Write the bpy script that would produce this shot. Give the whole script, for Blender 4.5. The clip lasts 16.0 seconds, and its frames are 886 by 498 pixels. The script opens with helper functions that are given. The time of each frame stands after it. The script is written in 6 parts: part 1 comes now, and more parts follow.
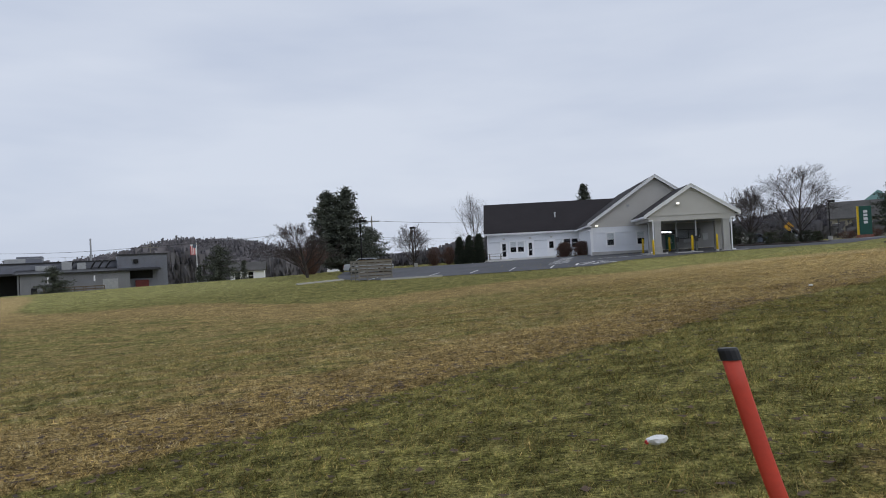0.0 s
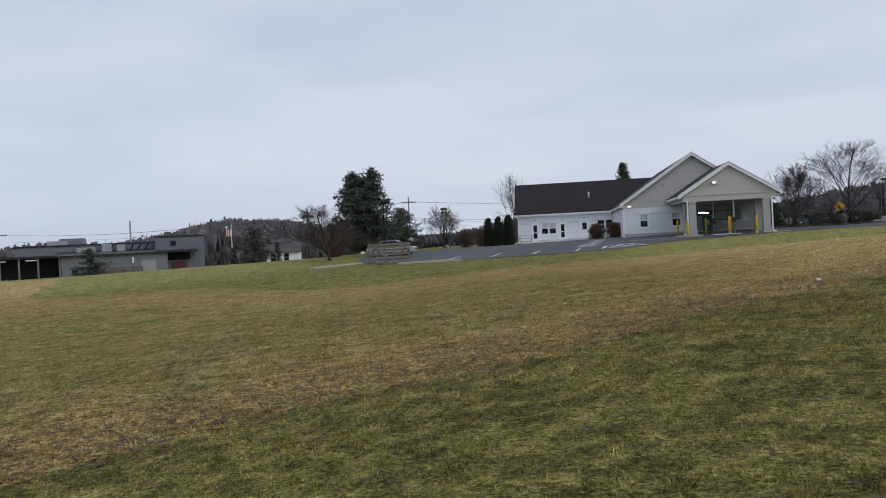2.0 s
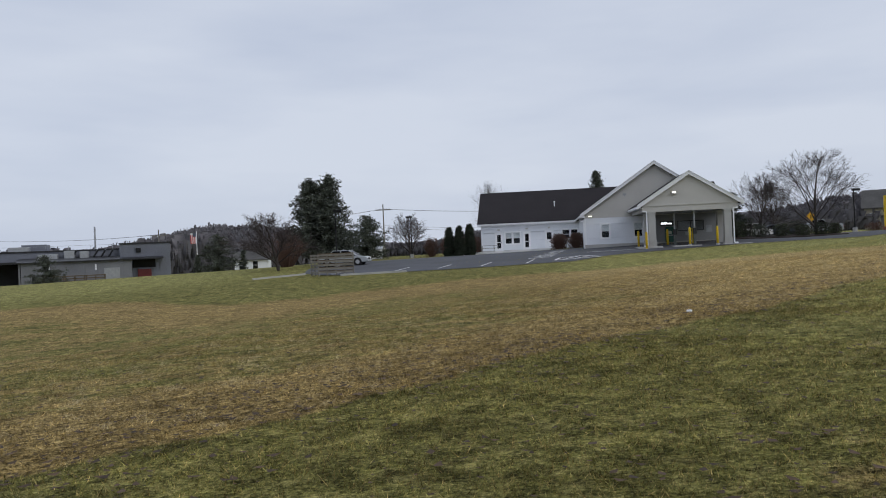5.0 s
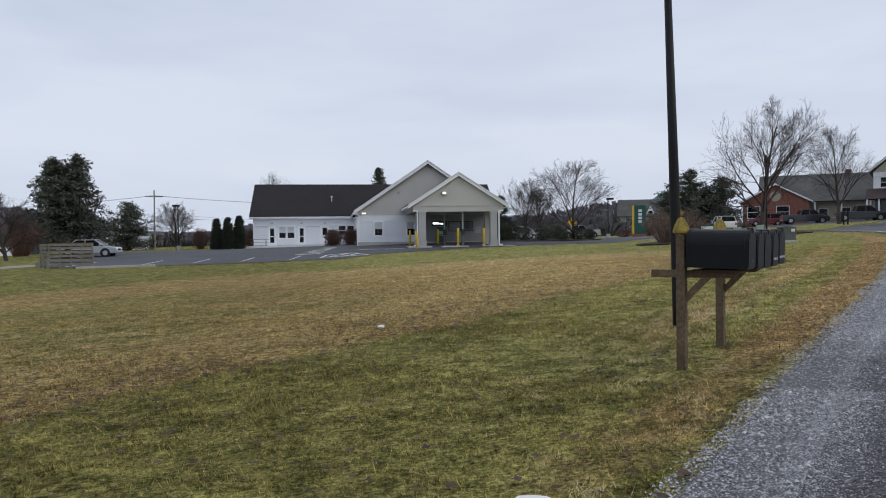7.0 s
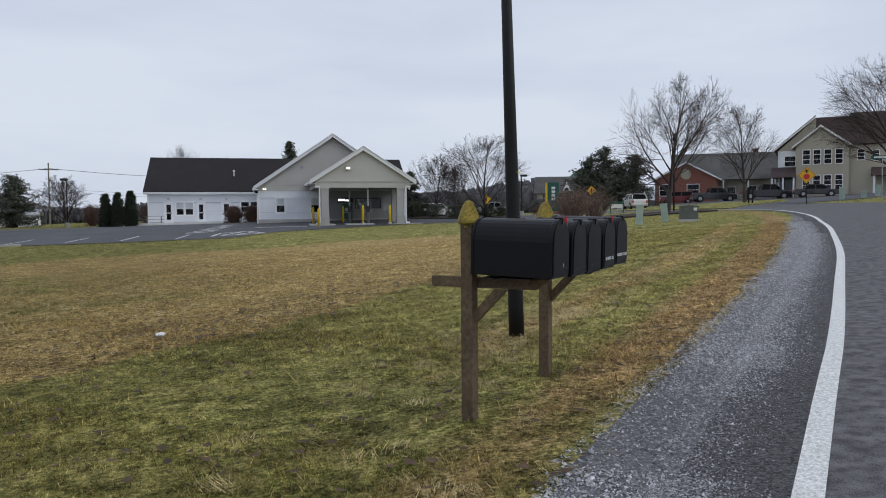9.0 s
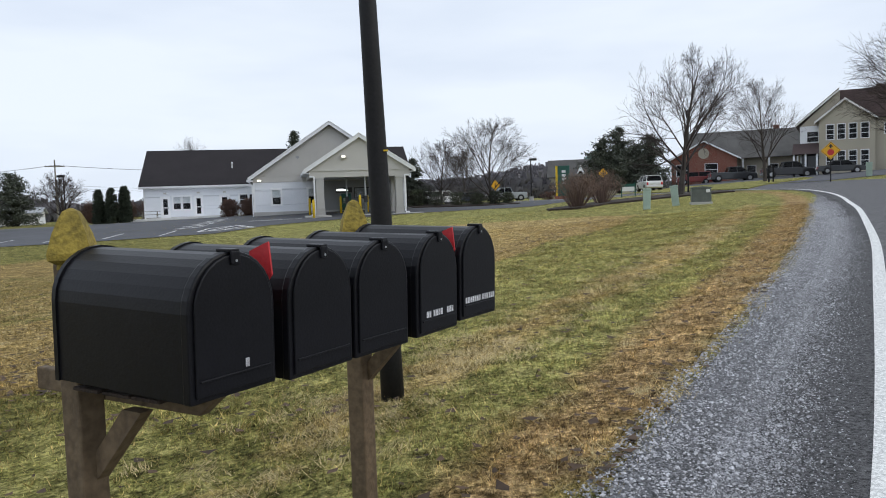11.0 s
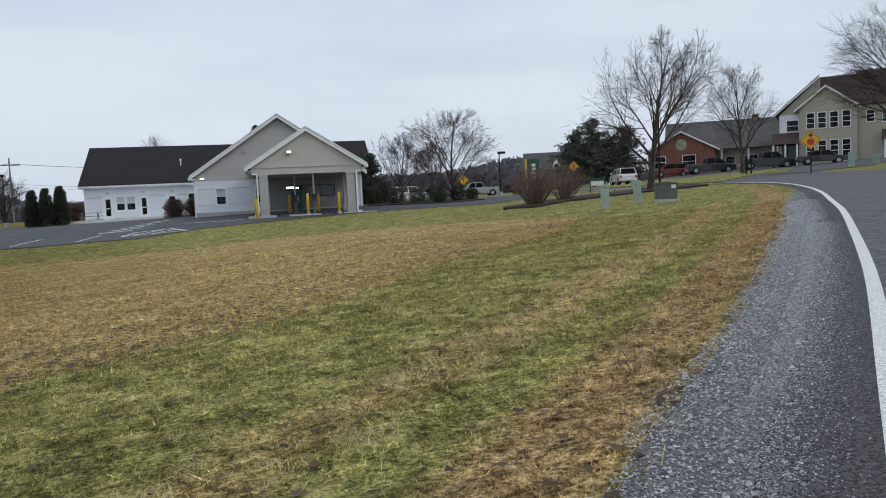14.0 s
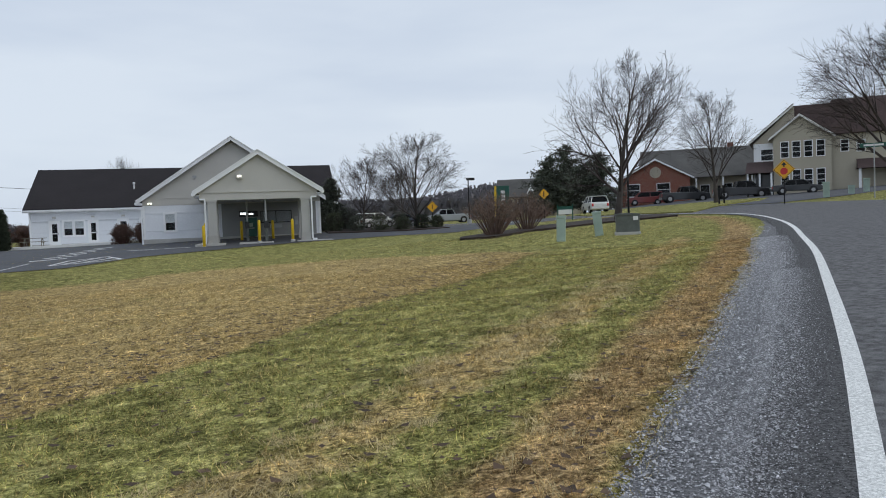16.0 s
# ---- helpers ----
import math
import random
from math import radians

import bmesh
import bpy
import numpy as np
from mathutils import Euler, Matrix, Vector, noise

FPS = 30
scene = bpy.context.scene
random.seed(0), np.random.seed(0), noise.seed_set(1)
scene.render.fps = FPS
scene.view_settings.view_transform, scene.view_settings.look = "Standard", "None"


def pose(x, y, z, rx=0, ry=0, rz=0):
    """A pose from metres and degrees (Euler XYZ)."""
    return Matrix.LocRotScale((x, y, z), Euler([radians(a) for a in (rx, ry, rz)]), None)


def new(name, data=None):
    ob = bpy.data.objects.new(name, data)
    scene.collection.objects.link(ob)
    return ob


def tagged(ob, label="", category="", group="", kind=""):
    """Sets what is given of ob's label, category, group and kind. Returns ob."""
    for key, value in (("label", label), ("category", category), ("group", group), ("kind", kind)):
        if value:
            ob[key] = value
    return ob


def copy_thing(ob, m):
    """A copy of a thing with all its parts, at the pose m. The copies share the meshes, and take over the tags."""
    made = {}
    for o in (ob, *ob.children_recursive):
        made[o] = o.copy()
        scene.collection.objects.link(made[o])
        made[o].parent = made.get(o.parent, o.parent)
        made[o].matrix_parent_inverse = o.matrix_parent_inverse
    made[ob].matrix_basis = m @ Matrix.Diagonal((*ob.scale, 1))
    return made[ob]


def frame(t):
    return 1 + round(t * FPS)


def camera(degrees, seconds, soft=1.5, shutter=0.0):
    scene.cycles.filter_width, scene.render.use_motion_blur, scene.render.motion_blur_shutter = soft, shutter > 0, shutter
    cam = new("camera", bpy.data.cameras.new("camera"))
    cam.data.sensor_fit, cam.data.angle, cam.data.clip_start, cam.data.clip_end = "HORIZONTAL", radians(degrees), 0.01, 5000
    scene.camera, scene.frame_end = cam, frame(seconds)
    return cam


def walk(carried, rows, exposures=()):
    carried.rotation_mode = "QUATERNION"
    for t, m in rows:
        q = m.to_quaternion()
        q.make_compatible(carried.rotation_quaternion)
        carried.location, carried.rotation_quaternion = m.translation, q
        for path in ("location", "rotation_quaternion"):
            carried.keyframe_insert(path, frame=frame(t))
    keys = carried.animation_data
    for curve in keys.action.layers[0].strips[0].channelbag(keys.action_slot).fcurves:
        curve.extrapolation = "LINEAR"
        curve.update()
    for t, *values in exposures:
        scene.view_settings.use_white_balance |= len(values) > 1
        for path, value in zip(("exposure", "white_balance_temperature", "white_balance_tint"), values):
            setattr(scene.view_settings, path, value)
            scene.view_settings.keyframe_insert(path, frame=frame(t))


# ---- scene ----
cam = camera(61.29, 16.0, soft=1.0)
ROWS = [
    (0, 1.324, -0.358, 1.578, -0.37, 0.97, 2.74),
    (0.5, 1.860, 0.228, 1.610, 0.72, 0.12, 2.67),
    (1, 2.477, 0.777, 1.640, 1.38, -0.09, 3.39),
    (1.5, 3.039, 1.324, 1.678, 2.07, -0.50, 3.07),
    (2, 3.629, 1.875, 1.715, 3.34, -0.38, 2.79),
    (2.5, 4.198, 2.421, 1.745, 4.68, -0.63, 2.85),
    (3, 4.800, 2.931, 1.758, 7.05, -0.53, 3.15),
    (3.2, 5.028, 3.118, 1.760, 8.24, -0.75, 3.02),
    (5.3, 7.439, 4.897, 1.890, -0.49, 0.31, 2.20),
    (5.5, 7.665, 5.072, 1.900, -3.68, 0.37, 2.05),
    (6, 8.200, 5.549, 1.924, -6.36, -0.15, 1.48),
    (6.5, 8.739, 6.048, 1.955, -11.40, -0.39, 0.72),
    (7, 9.268, 6.556, 1.983, -13.00, -0.73, 0.62),
    (7.5, 9.827, 7.043, 2.003, -15.25, -1.07, 0.39),
    (8, 10.383, 7.531, 2.027, -16.73, -1.62, 0.27),
    (8.5, 10.958, 8.016, 2.054, -18.48, -1.99, 0.52),
    (9, 11.510, 8.537, 2.084, -18.70, -2.61, 0.48),
    (9.2, 11.740, 8.757, 2.094, -18.60, -2.48, 0.44),
    (11.3, 14.133, 11.233, 2.181, -17.17, -3.66, 2.02),
    (11.5, 14.360, 11.466, 2.194, -17.08, -3.63, 1.94),
    (12, 14.910, 12.039, 2.228, -17.04, -3.54, 1.77),
    (12.5, 15.499, 12.564, 2.256, -17.05, -3.35, 1.96),
    (13, 16.036, 13.119, 2.286, -17.22, -3.43, 2.19),
    (13.5, 16.619, 13.648, 2.311, -17.61, -3.52, 2.88),
    (14, 17.183, 14.202, 2.345, -18.37, -4.11, 2.61),
    (14.5, 17.782, 14.739, 2.387, -18.70, -3.78, 2.49),
    (15, 18.349, 15.286, 2.424, -19.39, -3.31, 2.31),
    (15.5, 18.928, 15.812, 2.458, -19.28, -2.59, 2.23),
    (16, 19.501, 16.341, 2.494, -19.80, -2.25, 2.13),
]
walk(cam, [(t, pose(x, y, z, 90 + pitch, roll, yaw)) for t, x, y, z, yaw, pitch, roll in ROWS],
     [(0, 0.0, 6500, 10), (6.0, -0.05, 6500, 10), (6.5, 0.09, 6500, 10), (7.5, 0.08, 6500, 10), (9.2, 0.06, 6550, 9), (11.3, 0.44, 6650, 7), (12.0, 0.40, 6650, 7), (12.6, 0.16, 6600, 7), (13.5, 0.13, 6550, 7), (16, 0.12, 6500, 6)])

# ---- world and light ----
SUN_EL, SUN_ROT = 38.0, 120.0
world = bpy.data.worlds.new("overcast_sky")
scene.world = world
world.use_nodes = True
wn, wl = world.node_tree.nodes, world.node_tree.links
wn.clear()
w_out, w_bg, w_sky = wn.new("ShaderNodeOutputWorld"), wn.new("ShaderNodeBackground"), wn.new("ShaderNodeTexSky")
w_sky.sky_type, w_sky.sun_disc = "NISHITA", False
w_sky.sun_elevation, w_sky.sun_rotation = radians(SUN_EL), radians(SUN_ROT)
w_sky.air_density, w_sky.dust_density = 1.0, 2.0
w_tc, w_map, w_n1, w_n2 = wn.new("ShaderNodeTexCoord"), wn.new("ShaderNodeMapping"), wn.new("ShaderNodeTexNoise"), wn.new("ShaderNodeTexNoise")
w_map.inputs["Scale"].default_value = (1.0, 1.0, 4.5)
wl.new(w_tc.outputs["Generated"], w_map.inputs["Vector"])
for n_, sc_, de_ in ((w_n1, 1.7, 4.0), (w_n2, 5.0, 4.0)):
    n_.inputs["Scale"].default_value, n_.inputs["Detail"].default_value, n_.inputs["Roughness"].default_value = sc_, de_, 0.5
    wl.new(w_map.outputs["Vector"], n_.inputs["Vector"])
w_add = wn.new("ShaderNodeMath")
w_add.operation = "MULTIPLY_ADD"
wl.new(w_n2.outputs["Fac"], w_add.inputs[0])
w_add.inputs[1].default_value = 0.30
wl.new(w_n1.outputs["Fac"], w_add.inputs[2])
w_ramp = wn.new("ShaderNodeValToRGB")
w_ramp.color_ramp.elements[0].position, w_ramp.color_ramp.elements[0].color = 0.45, (5.3, 5.95, 7.35, 1)
w_ramp.color_ramp.elements[1].position, w_ramp.color_ramp.elements[1].color = 0.82, (6.7, 7.25, 8.35, 1)
wl.new(w_add.outputs[0], w_ramp.inputs["Fac"])
w_mix = wn.new("ShaderNodeMix")
w_mix.data_type = "RGBA"
w_mix.inputs["Factor"].default_value = 0.93
wl.new(w_sky.outputs[0], w_mix.inputs["A"])
wl.new(w_ramp.outputs["Color"], w_mix.inputs["B"])
w_bg.inputs["Strength"].default_value = 0.1
wl.new(w_mix.outputs["Result"], w_bg.inputs["Color"])
wl.new(w_bg.outputs[0], w_out.inputs["Surface"])

sun = new("sun", bpy.data.lights.new("sun", "SUN"))
sun.data.energy, sun.data.angle, sun.data.color = 0.7, radians(40), (1.0, 0.96, 0.9)
sun.rotation_euler = (radians(90 - SUN_EL), 0, radians(180 - SUN_ROT))


# ---- the lie of the land ----
def smooth(a, b, x):
    t = np.clip((x - a) / (b - a), 0, 1)
    return t * t * (3 - 2 * t)


def ground_z(x, y):
    """Height of the ground: it climbs along the road and dips gently into the field."""
    near = 0.0544 * np.clip(x, -60, 110) - 0.0077 * np.clip(y, -60, 130)
    far = 0.60 + 0.017 * (np.clip(x, -60, 110) - 16.2) + 0.038 * (np.clip(y, 20, 80) - 60) + 0.3 * np.exp(-((x - 30) ** 2 + (y - 74) ** 2) / 288)
    z = near + (far - near) * smooth(12, 34, (y - x) * 0.7071)
    return z - 1.6 * smooth(-14, -50, x) * smooth(70, 110, y)


TURF = np.random.default_rng(77)
TURF_WAVES = [(k * math.cos(q), k * math.sin(q), TURF.random() * 6.2832, 0.012 / k ** 0.9) for k, q in zip(np.geomspace(2.2, 14.0, 30), TURF.random(30) * 3.1416)]


def turf(x, y):
    """Hummocks of the rough turf, a few centimetres deep, fading out on the road and the car parks."""
    z = sum(h * np.sin(kx * x + ky * y + p) for kx, ky, p, h in TURF_WAVES)
    left = road_offset(x, y)
    return (z - 0.012) * smooth(1.3, 2.6, left) * smooth(56, 50, y - 0.15 * np.abs(x - 10)) * smooth(-60, -40, x) * smooth(46, 38, x)


def gz(x, y):
    return float(ground_z(np.float64(x), np.float64(y)))


# ---- materials ----
def material(name, base, rough=0.8, metal=0.0, vary=0.25, scale=3.0, fine=60.0, bump=0.15, tint=None, emit=0.0, island=0.0, coat=0.0, spec=0.5, sharp=0.15):
    """A principled material whose colour varies at a coarse and a fine scale, with fine relief."""
    m = bpy.data.materials.new(name)
    m.use_nodes = True
    n, l = m.node_tree.nodes, m.node_tree.links
    b = n["Principled BSDF"]
    b.inputs["Metallic"].default_value, b.inputs["Roughness"].default_value = metal, rough
    b.inputs["Coat Weight"].default_value, b.inputs["Specular IOR Level"].default_value = coat, spec
    tc = n.new("ShaderNodeTexCoord")
    big, small = n.new("ShaderNodeTexNoise"), n.new("ShaderNodeTexNoise")
    for t, s in ((big, scale), (small, fine)):
        t.inputs["Scale"].default_value, t.inputs["Detail"].default_value = s, 5.0
        l.new(tc.outputs["Object"], t.inputs["Vector"])
    avg = n.new("ShaderNodeMath")
    avg.operation = "ADD"
    l.new(big.outputs["Fac"], avg.inputs[0])
    l.new(small.outputs["Fac"], avg.inputs[1])
    ramp = n.new("ShaderNodeValToRGB")
    lo = [max(0.0, c * (1 - vary)) for c in base]
    hi = [min(1.0, c * (1 + vary)) for c in (tint or base)]
    ramp.color_ramp.elements[0].position, ramp.color_ramp.elements[0].color = 0.5 - sharp, (*lo, 1)
    ramp.color_ramp.elements[1].position, ramp.color_ramp.elements[1].color = 0.5 + sharp, (*hi, 1)
    half = n.new("ShaderNodeMath")
    half.operation = "MULTIPLY"
    half.inputs[1].default_value = 0.5
    l.new(avg.outputs[0], half.inputs[0])
    l.new(half.outputs[0], ramp.inputs["Fac"])
    colour = ramp.outputs["Color"]
    if island:
        geo, mul, mx = n.new("ShaderNodeNewGeometry"), n.new("ShaderNodeMapRange"), n.new("ShaderNodeMix")
        mul.inputs["To Min"].default_value, mul.inputs["To Max"].default_value = 1 - island, 1 + island
        l.new(geo.outputs["Random Per Island"], mul.inputs["Value"])
        mx.data_type, mx.blend_type = "RGBA", "MULTIPLY"
        mx.inputs["Factor"].default_value = 1.0
        l.new(colour, mx.inputs["A"])
        l.new(mul.outputs["Result"], mx.inputs["B"])
        colour = mx.outputs["Result"]
    l.new(colour, b.inputs["Base Color"])
    if bump:
        bp = n.new("ShaderNodeBump")
        bp.inputs["Strength"].default_value, bp.inputs["Distance"].default_value = bump, 0.02
        l.new(small.outputs["Fac"], bp.inputs["Height"])
        l.new(bp.outputs["Normal"], b.inputs["Normal"])
    if emit:
        b.inputs["Emission Color"].default_value = (*base, 1)
        b.inputs["Emission Strength"].default_value = emit
    return m


def grass_material(name, blades):
    """Lawn: green where mown, straw where dry, by the attributes dry and verge; darkened at the low-x end."""
    m = bpy.data.materials.new(name)
    m.use_nodes = True
    n, l = m.node_tree.nodes, m.node_tree.links
    b = n["Principled BSDF"]
    b.inputs["Roughness"].default_value, b.inputs["Specular IOR Level"].default_value = 0.95, 0.08
    tc = n.new("ShaderNodeTexCoord")

    def noisy(scale, detail=5.0, rough=0.6, stretch=None):
        t = n.new("ShaderNodeTexNoise")
        t.inputs["Scale"].default_value, t.inputs["Detail"].default_value, t.inputs["Roughness"].default_value = scale, detail, rough
        if stretch:
            mp = n.new("ShaderNodeMapping")
            mp.inputs["Rotation"].default_value = (0, 0, radians(-45))
            mp.inputs["Scale"].default_value = stretch
            l.new(tc.outputs["Object"], mp.inputs["Vector"])
            l.new(mp.outputs["Vector"], t.inputs["Vector"])
        else:
            l.new(tc.outputs["Object"], t.inputs["Vector"])
        return t.outputs["Fac"]

    def maths(op, a, c, d=None):
        q = n.new("ShaderNodeMath")
        q.operation = op
        for i, s in enumerate((a, c, d)):
            if s is None:
                continue
            if isinstance(s, (int, float)):
                q.inputs[i].default_value = s
            else:
                l.new(s, q.inputs[i])
        return q.outputs[0]

    def ramp(fac, *stops):
        r = n.new("ShaderNodeValToRGB")
        while len(r.color_ramp.elements) < len(stops):
            r.color_ramp.elements.new(0.5)
        for e, (p, c) in zip(r.color_ramp.elements, stops):
            e.position, e.color = p, (*c, 1)
        l.new(fac, r.inputs["Fac"])
        return r.outputs["Color"]

    def blend(fac, a, c):
        q = n.new("ShaderNodeMix")
        q.data_type = "RGBA"
        l.new(fac, q.inputs["Factor"])
        l.new(a, q.inputs["A"])
        l.new(c, q.inputs["B"])
        return q.outputs["Result"]

    def band(v, lo, hi):
        q = n.new("ShaderNodeMapRange")
        q.interpolation_type = "SMOOTHSTEP"
        q.inputs["From Min"].default_value, q.inputs["From Max"].default_value = lo, hi
        l.new(v, q.inputs["Value"])
        return q.outputs["Result"]

    dry, verge, dim_tone = n.new("ShaderNodeAttribute"), n.new("ShaderNodeAttribute"), n.new("ShaderNodeAttribute")
    dim_tone.attribute_name = "dim_tone"
    dry.attribute_name, verge.attribute_name = "dry", "verge"
    patches, tufts, streak, grain = noisy(0.45, 6, 0.7), noisy(3.2, 6, 0.65), noisy(0.9, 4, 0.6, (0.25, 2.2, 1)), noisy(26, 4, 0.7)
    fine = noisy(9, 5, 0.7)
    g = ramp(maths("MULTIPLY_ADD", tufts, 0.5, maths("MULTIPLY", grain, 0.5)), (0.40, (0.080, 0.081, 0.024)), (0.5, (0.216, 0.214, 0.072)), (0.60, (0.385, 0.360, 0.152)))
    d = ramp(maths("MULTIPLY_ADD", fine, 0.5, maths("MULTIPLY", grain, 0.5)), (0.40, (0.120, 0.085, 0.036)), (0.5, (0.340, 0.255, 0.112)), (0.60, (0.60, 0.47, 0.235)))
    v = ramp(maths("MULTIPLY_ADD", fine, 0.5, maths("MULTIPLY", grain, 0.5)), (0.40, (0.090, 0.057, 0.026)), (0.5, (0.300, 0.205, 0.100)), (0.62, (0.54, 0.40, 0.22)))
    soil = ramp(grain, (0.3, (0.045, 0.034, 0.022)), (0.7, (0.12, 0.09, 0.06)))
    mixed = maths("ADD", maths("MULTIPLY_ADD", patches, 0.55, maths("MULTIPLY", streak, 0.55)), maths("MULTIPLY", tufts, 0.5))
    # Random clump tones; their dark ends paint the shade between tufts into the colour.
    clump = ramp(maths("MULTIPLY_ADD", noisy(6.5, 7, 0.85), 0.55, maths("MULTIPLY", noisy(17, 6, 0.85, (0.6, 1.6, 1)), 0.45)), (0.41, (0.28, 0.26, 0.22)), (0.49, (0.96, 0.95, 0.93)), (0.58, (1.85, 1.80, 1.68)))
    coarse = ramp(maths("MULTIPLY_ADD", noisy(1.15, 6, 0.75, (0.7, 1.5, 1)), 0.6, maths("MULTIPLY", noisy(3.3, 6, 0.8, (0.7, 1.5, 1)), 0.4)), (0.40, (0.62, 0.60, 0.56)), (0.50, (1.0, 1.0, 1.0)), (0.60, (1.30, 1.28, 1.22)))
    how_dry = band(maths("ADD", dry.outputs["Fac"], mixed), 1.07, 1.31)
    colour = blend(how_dry, g, d)
    colour = blend(band(maths("ADD", verge.outputs["Fac"], maths("MULTIPLY_ADD", tufts, 0.6, maths("MULTIPLY", patches, 0.5))), 0.95, 1.35), colour, v)
    if blades:
        geo = n.new("ShaderNodeNewGeometry")
        rnd = geo.outputs["Random Per Island"]
        colour = blend(maths("MULTIPLY", band(maths("FRACT", maths("MULTIPLY", rnd, 7.31), 0), 0.56, 0.70), 0.8), colour, d)
        mul, mx = n.new("ShaderNodeMapRange"), n.new("ShaderNodeMix")
        mul.inputs["To Min"].default_value, mul.inputs["To Max"].default_value = 0.75, 1.9
        l.new(geo.outputs["Random Per Island"], mul.inputs["Value"])
        mx.data_type, mx.blend_type = "RGBA", "MULTIPLY"
        mx.inputs["Factor"].default_value = 1.0
        l.new(colour, mx.inputs["A"])
        l.new(mul.outputs["Result"], mx.inputs["B"])
        colour = mx.outputs["Result"]
    else:
        colour = blend(band(maths("MULTIPLY_ADD", noisy(1.6, 6, 0.7), 0.6, maths("MULTIPLY", fine, 0.4)), 0.60, 0.70), colour, soil)
        bp = n.new("ShaderNodeBump")
        bp.inputs["Strength"].default_value, bp.inputs["Distance"].default_value = 0.9, 0.06
        l.new(maths("MULTIPLY_ADD", fine, 0.7, maths("MULTIPLY", grain, 0.4)), bp.inputs["Height"])
        l.new(bp.outputs["Normal"], b.inputs["Normal"])
    # Painted gap shade and clump tone multiplied over the grass colours.
    clump_shade = n.new("ShaderNodeMix")
    clump_shade.data_type, clump_shade.blend_type = "RGBA", "MULTIPLY"
    clump_shade.inputs["Factor"].default_value = 1.0
    l.new(colour, clump_shade.inputs["A"])
    l.new(clump, clump_shade.inputs["B"])
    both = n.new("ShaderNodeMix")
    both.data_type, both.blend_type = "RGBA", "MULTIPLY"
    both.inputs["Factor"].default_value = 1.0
    l.new(clump_shade.outputs["Result"], both.inputs["A"])
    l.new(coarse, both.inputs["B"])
    # Dimmer exposure at the low-x end, put into the grass colour.
    toned_down = n.new("ShaderNodeMix")
    toned_down.data_type, toned_down.blend_type = "RGBA", "MULTIPLY"
    toned_down.inputs["B"].default_value = (0.62, 0.600, 0.53, 1)
    l.new(dim_tone.outputs["Fac"], toned_down.inputs["Factor"])
    l.new(both.outputs["Result"], toned_down.inputs["A"])
    l.new(toned_down.outputs["Result"], b.inputs["Base Color"])
    return m


def glass_material(name, tint, clear):
    """A pane: partly clear, with a real gloss on it."""
    m = bpy.data.materials.new(name)
    m.use_nodes = True
    n, l = m.node_tree.nodes, m.node_tree.links
    n.clear()
    out, mix, tr, gl, fr = n.new("ShaderNodeOutputMaterial"), n.new("ShaderNodeMixShader"), n.new("ShaderNodeBsdfTransparent"), n.new("ShaderNodeBsdfGlossy"), n.new("ShaderNodeFresnel")
    tr.inputs["Color"].default_value = (tint[0] * clear, tint[1] * clear, tint[2] * clear, 1)
    gl.inputs["Roughness"].default_value = 0.03
    fr.inputs["IOR"].default_value = 1.3
    l.new(fr.outputs[0], mix.inputs["Fac"])
    l.new(tr.outputs[0], mix.inputs[1])
    l.new(gl.outputs[0], mix.inputs[2])
    l.new(mix.outputs[0], out.inputs["Surface"])
    return m


def brick_material(name):
    m = material(name, (0.26, 0.085, 0.055), 0.9, vary=0.3, scale=0.8, fine=12)
    n, l = m.node_tree.nodes, m.node_tree.links
    tc, br, mp = n.new("ShaderNodeTexCoord"), n.new("ShaderNodeTexBrick"), n.new("ShaderNodeMapping")
    mp.inputs["Rotation"].default_value = (radians(90), 0, 0)
    l.new(tc.outputs["Object"], mp.inputs["Vector"])
    l.new(mp.outputs["Vector"], br.inputs["Vector"])
    br.inputs["Scale"].default_value = 4.6
    br.inputs["Color1"].default_value, br.inputs["Color2"].default_value, br.inputs["Mortar"].default_value = (0.27, 0.085, 0.055, 1), (0.19, 0.065, 0.045, 1), (0.33, 0.27, 0.22, 1)
    br.inputs["Mortar Size"].default_value = 0.015
    l.new(br.outputs["Color"], n["Principled BSDF"].inputs["Base Color"])
    return m


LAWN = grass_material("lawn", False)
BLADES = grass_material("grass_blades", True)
ASPHALT = material("road_asphalt", (0.112, 0.110, 0.113), 0.9, vary=0.6, scale=9, fine=120, bump=0.6, sharp=0.10)
DARK_ASPHALT = material("shoulder_asphalt", (0.076, 0.075, 0.078), 0.92, vary=0.85, scale=38, fine=130, bump=0.9, sharp=0.09)
LOT_ASPHALT = material("car_park_asphalt", (0.075, 0.077, 0.086), 0.88, vary=0.3, scale=0.25, fine=60, bump=0.3)
GRAVEL = material("gravel_bed", (0.155, 0.155, 0.162), 0.95, vary=0.8, scale=30, fine=95, bump=1.0)
STONE = material("gravel_stone", (0.335, 0.335, 0.350), 0.85, vary=0.45, scale=15, fine=90, bump=0.3, island=0.7)
LINE = material("line_paint", (0.72, 0.72, 0.70), 0.75, vary=0.32, scale=45, fine=140, bump=0.4, sharp=0.10)
PALE_CONCRETE = material("pale_concrete", (0.76, 0.75, 0.72), 0.9, vary=0.12, scale=0.7, fine=30)
# Darker grey standing in for the shade on the wall under the portico.
PORTICO_SHADE = material("painted_wall_shade", (0.26, 0.265, 0.265), 0.8, vary=0.1, scale=0.6, fine=15)
CONCRETE = material("concrete", (0.42, 0.41, 0.39), 0.9, vary=0.2, scale=0.9, fine=40)
SIDING = material("white_vinyl_siding", (0.74, 0.76, 0.80), 0.55, vary=0.06, scale=0.5, fine=9, bump=0.05)
